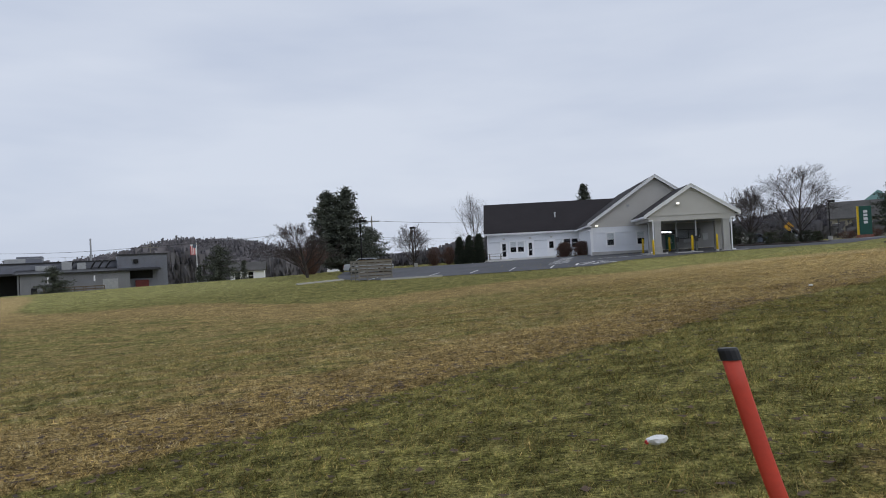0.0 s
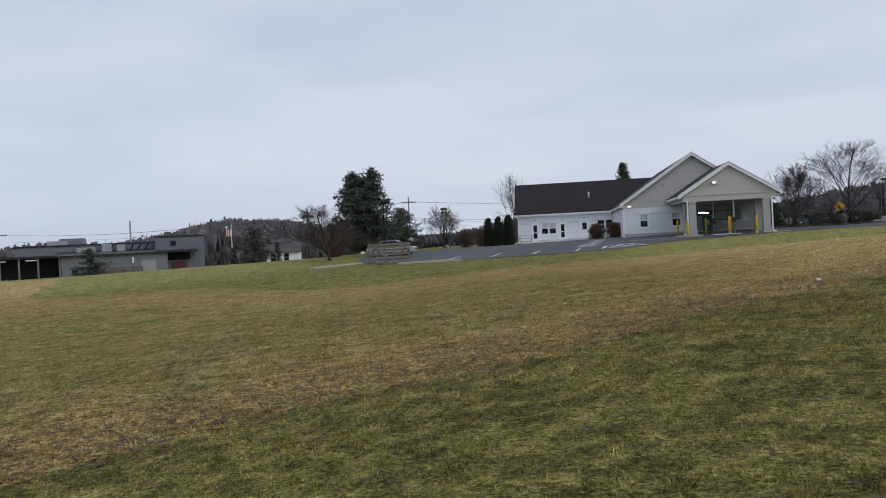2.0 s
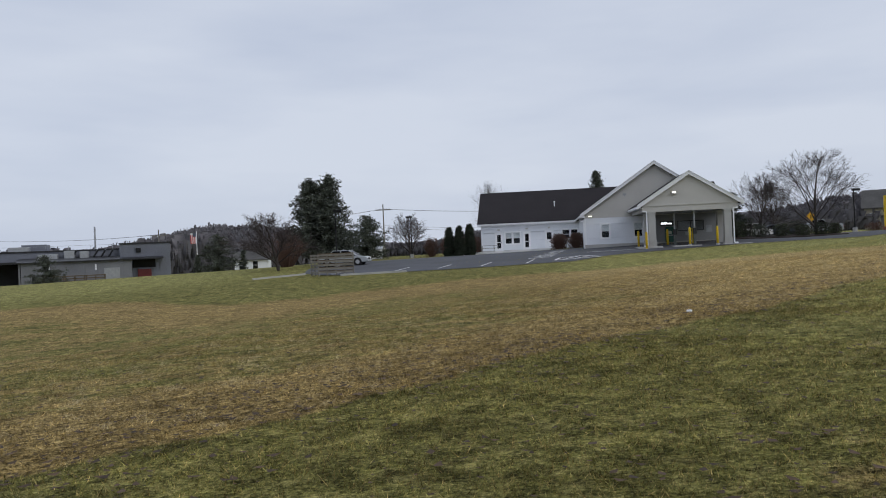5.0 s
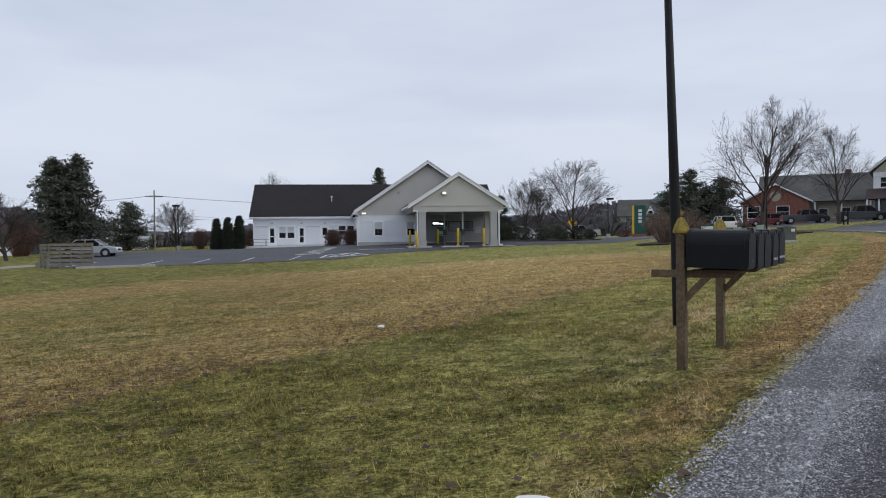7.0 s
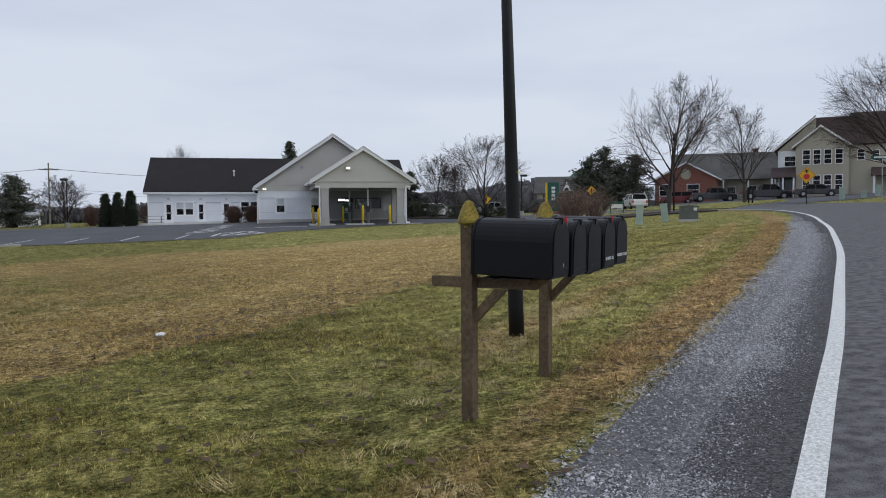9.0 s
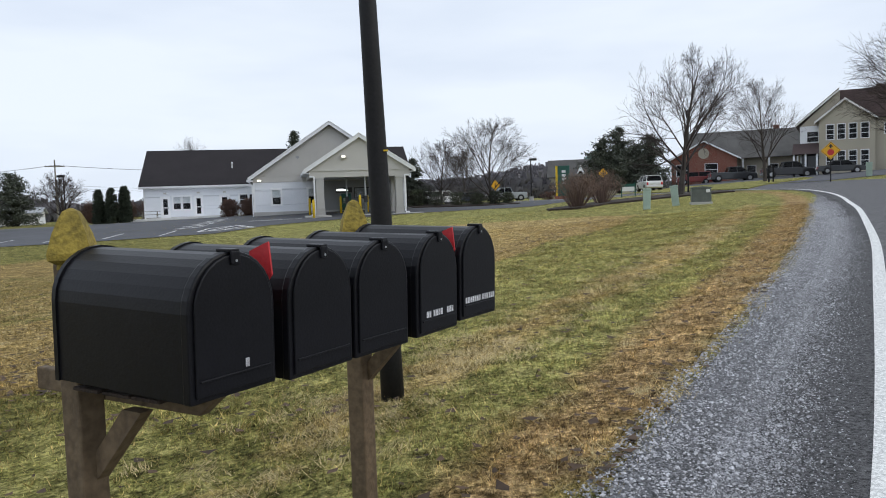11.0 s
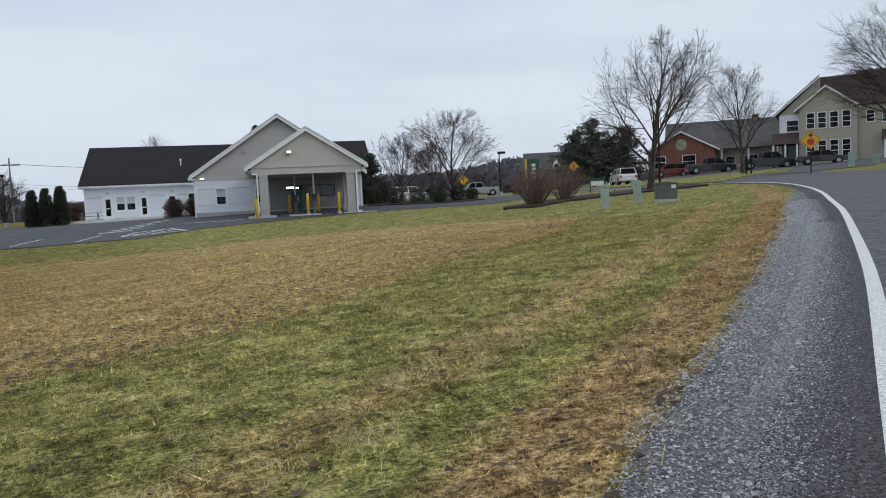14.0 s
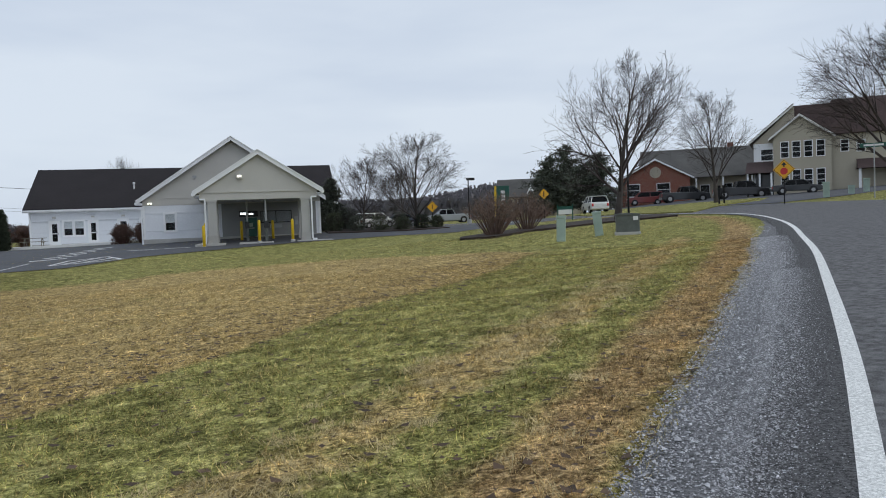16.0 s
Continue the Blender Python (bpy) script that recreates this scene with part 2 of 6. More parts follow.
STUCCO = material("grey_panel", (0.50, 0.485, 0.455), 0.85, vary=0.08, scale=0.6, fine=25, bump=0.15)
TRIM = material("white_trim", (0.82, 0.83, 0.85), 0.5, vary=0.06, scale=1, fine=12, bump=0.04)
COLUMN = material("column_panel", (0.42, 0.415, 0.40), 0.8, vary=0.08, scale=0.8, fine=20, bump=0.1)
SHINGLE = material("dark_shingle", (0.017, 0.0135, 0.0155), 0.95, vary=0.3, scale=0.5, fine=7, bump=0.4)
BROWN_SHINGLE = material("brown_shingle", (0.062, 0.040, 0.038), 0.95, vary=0.3, scale=0.4, fine=6, bump=0.4)
GREY_SHINGLE = material("grey_shingle", (0.085, 0.082, 0.078), 0.95, vary=0.3, scale=0.4, fine=6, bump=0.4)
DARK = material("dark_interior", (0.010, 0.010, 0.011), 0.9, vary=0.2)
BLIND = material("window_blind", (0.80, 0.80, 0.80), 0.8, vary=0.05)
PANE = glass_material("window_glass", (0.95, 0.97, 0.98), 0.98)
CAR_GLASS = glass_material("car_glass", (0.3, 0.33, 0.36), 0.5)
YELLOW = material("safety_yellow", (0.72, 0.48, 0.012), 0.5, vary=0.12, scale=4, fine=30, bump=0.05)
BLACK = material("black_painted_steel", (0.012, 0.012, 0.014), 0.42, vary=0.3, scale=4, fine=50, bump=0.06)
POLE_BLACK = material("black_pole_paint", (0.011, 0.0105, 0.011), 0.6, spec=0.25, vary=0.35, scale=3, fine=40, bump=0.1)
BOX_BLACK = material("black_enamel", (0.0065, 0.0065, 0.0085), 0.40, vary=0.35, scale=5, fine=110, bump=0.05, spec=0.22)
RED = material("red_flag_plastic", (0.48, 0.02, 0.025), 0.45, vary=0.15, scale=12, fine=60)
WOOD = material("weathered_timber", (0.125, 0.088, 0.052), 0.85, vary=0.45, scale=3, fine=28, bump=0.4)
OLD_WOOD = material("greyed_timber", (0.20, 0.185, 0.155), 0.9, vary=0.35, scale=2, fine=20, bump=0.4)
CAP_WOOD = material("mossy_yellow_timber", (0.27, 0.20, 0.035), 0.85, vary=0.5, scale=9, fine=60, bump=0.4)
ORANGE = material("orange_red_plastic", (0.50, 0.045, 0.018), 0.6, vary=0.1, scale=4, fine=40, bump=0.03)
PALE_GREEN = material("pale_green_steel", (0.34, 0.43, 0.37), 0.6, vary=0.12, scale=3, fine=30)
UTILITY_GREY = material("grey_green_steel", (0.105, 0.115, 0.105), 0.7, vary=0.25, scale=3, fine=30)
MULCH = material("dark_mulch", (0.036, 0.024, 0.018), 0.95, vary=0.6, scale=3, fine=40, bump=1.0)
BARK = material("grey_bark", (0.062, 0.052, 0.046), 0.95, vary=0.35, scale=2, fine=25, bump=0.4)
TWIG = material("brown_twigs", (0.060, 0.049, 0.044), 0.95, vary=0.3, scale=1, fine=10, bump=0.0, island=0.3)
DARK_TWIG = material("dark_twigs", (0.050, 0.038, 0.035), 0.95, vary=0.3, scale=1, fine=10, bump=0.0, island=0.3)
RED_TWIG = material("red_brown_twigs", (0.125, 0.070, 0.052), 0.95, vary=0.3, scale=1, fine=10, bump=0.0, island=0.35)
TAN_TWIG = material("tan_brown_twigs", (0.175, 0.118, 0.092), 0.95, vary=0.3, scale=1, fine=10, bump=0.0, island=0.35)
NEEDLE = material("pine_needles", (0.066, 0.076, 0.056), 0.85, vary=0.4, scale=0.9, fine=9, bump=0.0, island=0.5)
CEDAR = material("cedar_leaves", (0.030, 0.040, 0.022), 0.85, vary=0.4, scale=1.0, fine=9, bump=0.0, island=0.4)
HEDGE = material("evergreen_leaves", (0.050, 0.062, 0.030), 0.8, vary=0.4, scale=1.5, fine=9, bump=0.0, island=0.5)
# Greyed and paled: distance haze is put into this twig colour.
HAZE_WOOD = material("hazed_bare_wood", (0.150, 0.142, 0.152), 1.0, vary=0.25, scale=0.02, fine=0.3, bump=0.0, island=0.25)
BRICK = brick_material("red_brick")
TAN = material("tan_stucco", (0.43, 0.39, 0.31), 0.9, vary=0.08, scale=0.4, fine=12)
FACTORY = material("blue_grey_metal_cladding", (0.150, 0.160, 0.190), 0.6, vary=0.18, scale=0.3, fine=6)
FACTORY_LOW = material("grey_metal_cladding", (0.185, 0.19, 0.205), 0.6, vary=0.18, scale=0.3, fine=6)
MAROON = material("maroon_steel", (0.13, 0.022, 0.022), 0.7, vary=0.2, scale=1, fine=10)
GREEN_ROOF = material("green_metal_roof", (0.11, 0.22, 0.20), 0.5, vary=0.12, scale=0.4, fine=8)
SIGN_GREEN = material("dark_green_panel", (0.012, 0.085, 0.062), 0.45, vary=0.1)
OLD_WHITE = material("worn_white_lettering", (0.50, 0.50, 0.52), 0.6, vary=0.6, scale=40, fine=160, bump=0.0)
SIGN_WHITE = material("white_panel", (0.75, 0.75, 0.74), 0.5, vary=0.06)
AMBER = material("amber_sign_sheet", (0.78, 0.40, 0.015), 0.45, vary=0.08)
SIGN_RED = material("red_sign_sheet", (0.55, 0.03, 0.03), 0.45, vary=0.08)
LAMP = material("lit_lamp", (1.0, 0.97, 0.85), 0.4, vary=0.0, bump=0, emit=1.4)
LIT_SIGN = material("lit_sign", (0.9, 0.95, 1.0), 0.4, vary=0.0, bump=0, emit=1.6)
RUBBER = material("tyre_rubber", (0.018, 0.018, 0.018), 0.9, vary=0.2)
RIM = material("alloy_rim", (0.42, 0.42, 0.43), 0.35, metal=0.8, vary=0.1)
STEEL = material("galvanised_steel", (0.36, 0.37, 0.38), 0.5, metal=0.5, vary=0.15)


def paint(name, c):
    return material(name, c, 0.3, metal=0.15, vary=0.06, scale=1, fine=20, bump=0.0, coat=0.6)


SILVER, WHITE_PAINT, BLACK_PAINT = paint("silver_car_paint", (0.36, 0.38, 0.40)), paint("white_car_paint", (0.66, 0.66, 0.64)), paint("black_car_paint", (0.014, 0.014, 0.016))
GREY_PAINT, RED_PAINT, BLUE_PAINT = paint("dark_grey_car_paint", (0.028, 0.03, 0.033)), paint("dark_red_car_paint", (0.17, 0.02, 0.02)), paint("blue_grey_car_paint", (0.075, 0.10, 0.14))


# ---- mesh building ----
class Shape:
    def __init__(self):
        self.v, self.f = [], []

    def poly(self, *pts):
        k = len(self.v)
        self.v += [tuple(p) for p in pts]
        self.f.append(tuple(range(k, k + len(pts))))
        return self

    def box(self, x0, y0, z0, x1, y1, z1):
        k = len(self.v)
        self.v += [(x, y, z) for z in (z0, z1) for y in (y0, y1) for x in (x0, x1)]
        self.f += [tuple(k + i for i in q) for q in ((0, 2, 3, 1), (4, 5, 7, 6), (0, 1, 5, 4), (2, 6, 7, 3), (0, 4, 6, 2), (1, 3, 7, 5))]
        return self

    def prism(self, outline, y0, y1, axis="y"):
        """An outline in (a, z), pushed along y, or along x with axis x."""
        n, k = len(outline), len(self.v)
        for y in (y0, y1):
            self.v += [((a, y, z) if axis == "y" else (y, a, z)) for a, z in outline]
        self.f += [tuple(range(k + n - 1, k - 1, -1)), tuple(range(k + n, k + 2 * n))]
        self.f += [(k + i, k + (i + 1) % n, k + n + (i + 1) % n, k + n + i) for i in range(n)]
        return self

    def tube(self, p0, p1, r0, r1, n=6, cap=True):
        p0, p1 = Vector(p0), Vector(p1)
        d = (p1 - p0).normalized()
        a = d.orthogonal().normalized()
        b = d.cross(a)
        k = len(self.v)
        for p, r in ((p0, r0), (p1, r1)):
            self.v += [tuple(p + (a * math.cos(6.2832 * i / n) + b * math.sin(6.2832 * i / n)) * r) for i in range(n)]
        self.f += [(k + i, k + (i + 1) % n, k + n + (i + 1) % n, k + n + i) for i in range(n)]
        if cap:
            self.f += [tuple(range(k + n - 1, k - 1, -1)), tuple(range(k + n, k + 2 * n))]
        return self

    def lathe(self, profile, n=20, x=0.0, y=0.0):
        k = len(self.v)
        for r, z in profile:
            self.v += [(x + r * math.cos(6.2832 * i / n), y + r * math.sin(6.2832 * i / n), z) for i in range(n)]
        for j in range(len(profile) - 1):
            self.f += [(k + j * n + i, k + j * n + (i + 1) % n, k + (j + 1) * n + (i + 1) % n, k + (j + 1) * n + i) for i in range(n)]
        self.f += [tuple(range(k + n - 1, k - 1, -1)), tuple(range(k + (len(profile) - 1) * n, k + len(profile) * n))]
        return self

    def weld(self):
        """Corners that meet become one, so that the shape hangs together."""
        seen, index = {}, []
        for v in self.v:
            key = tuple(round(c, 4) for c in v)
            index.append(seen.setdefault(key, len(seen)))
        self.v = list(seen)
        self.f = [tuple(index[i] for i in f) for f in self.f]
        return self

    def mesh(self, name, mat, smoothed=False):
        me = bpy.data.meshes.new(name)
        me.from_pydata(self.v, [], self.f)
        me.materials.append(mat)
        if smoothed:
            me.polygons.foreach_set("use_smooth", [True] * len(me.polygons))
        me.update()
        return me


def part(name, shape, mat, parent=None, label="", smoothed=False, bevel=0.0):
    ob = new(name, shape.mesh(name, mat, smoothed))
    ob.parent = parent
    if bevel:
        bv = ob.modifiers.new("bevel", "BEVEL")
        bv.width, bv.segments, bv.limit_method = bevel, 2, "ANGLE"
    return tagged(ob, label)


def thing(name, m, label, category, group="", kind=""):
    ob = new(name)
    ob.empty_display_size = 0.2
    ob.matrix_basis = m
    return tagged(ob, label, category, group, kind)


def raw_mesh(name, verts, tris, mat):
    """A mesh from arrays of corners and triangles."""
    me = bpy.data.meshes.new(name)
    me.vertices.add(len(verts))
    me.vertices.foreach_set("co", np.asarray(verts, np.float32).ravel())
    n, side = tris.shape
    me.loops.add(n * side)
    me.loops.foreach_set("vertex_index", tris.astype(np.int32).ravel())
    me.polygons.add(n)
    me.polygons.foreach_set("loop_start", np.arange(0, n * side, side, dtype=np.int32))
    me.materials.append(mat)
    me.update(calc_edges=True)
    return me


# ---- ground, road, car parks ----
def way(points, step):
    """A smooth line through the points, in steps."""
    pts = [Vector((*p, 0)) for p in points]
    out = []
    for i in range(len(pts) - 1):
        a, b, c, d = pts[max(i - 1, 0)], pts[i], pts[i + 1], pts[min(i + 2, len(pts) - 1)]
        k = max(2, int((c - b).length / step))
        for j in range(k):
            t = j / k
            out.append(0.5 * ((2 * b) + (c - a) * t + (2 * a - 5 * b + 4 * c - d) * t * t + (3 * b - a - 3 * c + d) * t * t * t))
    out.append(pts[-1])
    return np.array([(p.x, p.y) for p in out])


EDGE_LINE = way([(-60, -56), (-30, -28.5), (-10, -10.5), (1.5, -0.3), (14.36, 11.37), (17.5, 14.2), (20.95, 17.42), (24.7, 20.95), (28.6, 24.83), (32.2, 28.5), (35.2, 31.78), (38.4, 35.3), (41.7, 39.3), (45.35, 44.4), (48.0, 49.4), (50.2, 57), (50.6, 64), (49.6, 71), (47, 80), (43.5, 90), (40, 105), (38, 130)], 0.8)
E_DIR = np.gradient(EDGE_LINE, axis=0)
E_DIR /= np.linalg.norm(E_DIR, axis=1)[:, None]
E_LEFT = np.stack([-E_DIR[:, 1], E_DIR[:, 0]], 1)


def road_offset(x, y):
    """Metres to the left of the road's edge line."""
    x, y = np.atleast_1d(x).astype(float), np.atleast_1d(y).astype(float)
    out = np.empty(len(x))
    for i in range(0, len(x), 20000):
        dx, dy = x[i:i + 20000, None] - EDGE_LINE[None, :, 0], y[i:i + 20000, None] - EDGE_LINE[None, :, 1]
        k = (dx * dx + dy * dy).argmin(1)
        r = np.arange(len(k))
        out[i:i + 20000] = dx[r, k] * E_LEFT[k, 0] + dy[r, k] * E_LEFT[k, 1]
    return out


def ribbon(name, lefts, rights, lift, mat, cuts=4):
    """A strip along the edge line between two offsets, draped over the ground."""
    n = len(EDGE_LINE)
    rows = []
    for j in range(cuts + 1):
        off = lefts + (rights - lefts) * j / cuts
        p = EDGE_LINE + E_LEFT * off[:, None]
        rows.append(np.c_[p, ground_z(p[:, 0], p[:, 1]) + lift])
    v = np.concatenate(rows)
    f = [(j * n + i, (j + 1) * n + i, (j + 1) * n + i + 1, j * n + i + 1) for j in range(cuts) for i in range(n - 1)]
    return new(name, raw_mesh(name, v, np.array(f), mat))


rng = np.random.default_rng(4)
xs = np.unique(np.r_[-3000, -1800, -1000, -600, -400, -280, -200, np.arange(-150, -40, 10), np.arange(-40, -16, 1.0), np.arange(-16, 40, 0.25), np.arange(40, 80, 1.0), np.arange(80, 150, 8), 200, 280, 400, 600, 1000, 1800, 3000])
ys = np.unique(np.r_[-3000, -1800, -1000, -600, -400, -200, -120, np.arange(-80, -10, 8), np.arange(-10, 0, 1.0), np.arange(0, 56, 0.25), np.arange(56, 100, 1.0), np.arange(100, 200, 8), 240, 300, 400, 600, 1000, 1800, 3000])
gx, gy = [a.ravel() for a in np.meshgrid(xs, ys)]


def dryness(x, y):
    """How straw-coloured the grass is: the unmown field against the green strips."""
    left = road_offset(x, y)
    strip = 7.25 + 0.25 * np.sin(x * 0.9)
    back = 47 + 7.5 * smooth(2, 16, x) + 3 * np.sin(x * 0.3) - 16 * smooth(18, 31, x) + 34 * smooth(-16, -52, x)
    inside = smooth(-0.3, 0.35, left - strip) * smooth(1.5, -2.5, y - back) * smooth(1.0, -3.0, x - 31 - 0.1 * (y - 40))
    edge_band = np.exp(-((left - strip - 1.5) / 1.7) ** 2) * inside
    far_band = np.exp(-((y - back + 5) / 5.0) ** 2) * inside
    far_lawn = smooth(-2.0, 3.0, y - back)
    return 0.02 + 0.20 * smooth(5, 15, x) * (1 - far_lawn) + (0.35 - 0.04 * smooth(9, 16, x)) * inside + 0.40 * edge_band + 0.22 * far_band - 0.16 * np.exp(-((left - strip + 2.2) / 1.6) ** 2) + 0.30 * np.exp(-((left - 3.4) / 0.6) ** 2) * smooth(10, 16, x) - 0.25 * np.exp(-((left - 2.55) / 0.28) ** 2) * smooth(13, 17, x)


def dim_end(x, y):
    """Where the grass colour is darkened to stand in for dimmer exposure: the low-x end."""
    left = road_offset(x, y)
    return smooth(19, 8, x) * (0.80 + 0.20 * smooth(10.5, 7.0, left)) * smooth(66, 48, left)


def verge_band(x, y):
    left = road_offset(x, y)
    return np.exp(-((left - 1.7) / 0.75) ** 2) * (0.55 + 0.30 * smooth(10, 18, x)) * (left > 0.3)


ground = new("ground", raw_mesh("ground", np.c_[gx, gy, ground_z(gx, gy) + turf(gx, gy)], np.array([(j * len(xs) + i, j * len(xs) + i + 1, (j + 1) * len(xs) + i + 1, (j + 1) * len(xs) + i) for j in range(len(ys) - 1) for i in range(len(xs) - 1)]), LAWN))
tagged(ground, "green and straw-coloured winter lawn and field", "ground", kind="structure")


def give(me, name, values):
    a = me.attributes.new(name, "FLOAT", "POINT")
    a.data.foreach_set("value", np.asarray(values, np.float32))


give(ground.data, "dry", dryness(gx, gy))
give(ground.data, "verge", verge_band(gx, gy))
give(ground.data, "dim_tone", dim_end(gx, gy))
ground.data.polygons.foreach_set("use_smooth", [True] * len(ground.data.polygons))

flat = np.ones(len(EDGE_LINE))
along = np.arange(len(EDGE_LINE))
wobble = np.array([noise.noise(Vector((p[0] * 0.9, p[1] * 0.9, 0))) for p in EDGE_LINE])
gravel_left = 1.20 - 0.75 * smooth(33, 46, EDGE_LINE[:, 0]) - 0.5 * smooth(9, 3, EDGE_LINE[:, 0]) + 0.14 * wobble
tagged(ribbon("gravel_shoulder", gravel_left, flat * 0.2, 0.012, GRAVEL), "grey crushed-stone shoulder beside the road", "shoulder", kind="structure")
tagged(ribbon("road", flat * 0.55 + 0.08 * wobble - 0.1 * smooth(33, 46, EDGE_LINE[:, 0]), flat * -8.2, 0.022, ASPHALT, 6), "worn grey asphalt road", "road", kind="structure")
tagged(ribbon("paved_shoulder", flat * 0.62 + 0.10 * wobble - 0.1 * smooth(33, 46, EDGE_LINE[:, 0]), flat * 0.06, 0.0245, DARK_ASPHALT, 2), "dark coarse asphalt shoulder with loose grit", "shoulder", kind="structure")
tagged(ribbon("edge_line", flat * 0.085, flat * -0.06, 0.027, LINE, 1), "worn white painted line along the road's edge", "road marking", kind="structure")


def sheet(name, outline, lift, mat, label, category, step=1.0, skirt=0.0):
    """A flat area inside an outline, draped over the ground."""
    bm = bmesh.new()
    bm.faces.new([bm.verts.new((*p, 0)) for p in outline])
    for ax in (0, 1):
        lo, hi = min(p[ax] for p in outline), max(p[ax] for p in outline)
        q = lo + step
        while q < hi:
            co, no = [0, 0, 0], [0, 0, 0]
            co[ax], no[ax] = q, 1
            bmesh.ops.bisect_plane(bm, geom=bm.verts[:] + bm.edges[:] + bm.faces[:], plane_co=co, plane_no=no)
            q += step
    for v in bm.verts:
        v.co.z = gz(v.co.x, v.co.y) + lift
    if skirt:
        rim = [e for e in bm.edges if e.is_boundary]
        low = bmesh.ops.extrude_edge_only(bm, edges=rim)["geom"]
        for v in low:
            if isinstance(v, bmesh.types.BMVert):
                v.co.z -= skirt
    bmesh.ops.recalc_face_normals(bm, faces=bm.faces)
    me = bpy.data.meshes.new(name)
    bm.to_mesh(me)
    bm.free()
    me.materials.append(mat)
    return tagged(new(name, me), label, category, kind="structure")


sheet("car_park", [(-8.5, 72), (-7.5, 66), (-5.2, 62.2), (-3, 60.6), (6.5, 60.2), (14, 60.4), (17.5, 64.4), (22.5, 66.0), (29, 68.2), (35, 68.8), (38.5, 66.5), (44, 71), (49, 70), (46, 84), (41.5, 82), (41.3, 77), (33, 74.5), (31.5, 78.5), (17, 80), (15, 90.6), (5, 91.2), (4, 88.0), (-7, 87), (-8.8, 80)], 0.03, LOT_ASPHALT, "dark asphalt car park round the bank", "car park", 2.0)
sheet("far_car_park", [(59, 57.5), (66, 58), (90, 68), (110, 90), (84, 116), (66, 98), (70, 80), (74, 74), (66, 66.5), (60, 64)], 0.03, LOT_ASPHALT, "grey asphalt car park before the brick office", "car park", 3.0)
sheet("near_kerb_island", [(50.8, 56), (57.5, 62), (65, 67.2), (72.5, 73.6), (69.0, 79.5), (62, 78.5), (56, 80), (52.5, 72)], 0.10, LAWN, "grassy kerbed island under a bare tree", "kerb island", 2.0, 0.14)
sheet("mulch_bed", [(34.5, 50.4), (38.0, 53.2), (43.0, 54.0), (47.5, 53.2), (49.6, 57.5), (48.0, 60.5), (42.5, 59.5), (38.6, 57.8), (34.2, 54.5), (33.2, 52.0)], 0.10, MULCH, "dark mulch bed under shrubs and a tree", "mulch bed", 1.2, 0.12)
sheet("shrub_bed", [(31.0, 75.2), (37.0, 74.2), (41.4, 75.6), (41.6, 79.5), (38.0, 84.0), (32.0, 84.0)], 0.10, MULCH, "dark mulch bed with evergreen shrubs beside the bank", "mulch bed", 1.5, 0.12)
sheet("bank_pavement", [(5.3, 87.9), (12.6, 86.2), (14.6, 83.6), (16.5, 84.6), (16.6, 90.8), (5.8, 91.8)], 0.24, PALE_CONCRETE, "pale concrete pavement along the bank's doors", "pavement", 2.0, 0.30)

# ---- the bank ----
def holes_in(u0, u1, z0, z1, holes):
    """The pieces of a wall left round its openings."""
    us = sorted({u0, u1, *[min(max(q, u0), u1) for h in holes for q in h[:2]]})
    zs = sorted({z0, z1, *[min(max(q, z0), z1) for h in holes for q in h[2:]]})
    for a, b in zip(us, us[1:]):
        for c, d in zip(zs, zs[1:]):
            if not any(h[0] < (a + b) / 2 < h[1] and h[2] < (c + d) / 2 < h[3] for h in holes):
                yield a, b, c, d


def lap_wall(u0, u1, z0, z1, v, holes, course=0.20, thick=0.22):
    """A wall facing -v with lapped siding courses and real openings."""
    s = Shape()
    for a, b, c, d in holes_in(u0, u1, z0, z1, holes):
        s.box(a, v, c, b, v + thick, d)
    z = z0
    while z < z1 - 0.01:
        t = min(z + course, z1)
        for a, b, c, d in holes_in(u0, u1, z, t, holes):
            s.poly((a, v - 0.042, c), (b, v - 0.042, c), (b, v - 0.006, d), (a, v - 0.006, d))
            s.poly((a, v - 0.006, c), (b, v - 0.006, c), (b, v - 0.042, c), (a, v - 0.042, c))
        z = t
    return s.weld()


def window(parent, u0, u1, z0, z1, v, blind=0.5, sash=True):
    """A sash window set in its opening: casing, sash bar, pane and a half-drawn blind."""
    f = Shape()
    w = 0.13
    for a, b, c, d in ((u0 - w, u0 + 0.03, z0 - w, z1 + w), (u1 - 0.03, u1 + w, z0 - w, z1 + w), (u0 + 0.03, u1 - 0.03, z1 - 0.03, z1 + w), (u0 + 0.03, u1 - 0.03, z0 - w, z0 + 0.03)):
        f.box(a, v - 0.055, c, b, v + 0.10, d)
    win = part("window", f, TRIM, parent)
    if sash:
        part("sash_bar", Shape().box(u0 + 0.03, v + 0.03, (z0 + z1) / 2 - 0.025, u1 - 0.03, v + 0.07, (z0 + z1) / 2 + 0.025), TRIM, win)
    pane = part("pane", Shape().box(u0 + 0.03, v + 0.045, z0 + 0.03, u1 - 0.03, v + 0.053, z1 - 0.03), PANE, win)
    pane.visible_shadow = False
    if blind:
        part("blind", Shape().box(u0 + 0.03, v + 0.11, z1 - 0.03 - (z1 - z0) * blind, u1 - 0.03, v + 0.13, z1 - 0.03), BLIND, win, "pale half-drawn blind")
    part("dark_room", Shape().box(u0 - 0.05, v + 0.5, z0 - 0.05, u1 + 0.05, v + 0.52, z1 + 0.05), DARK, win)
    return win


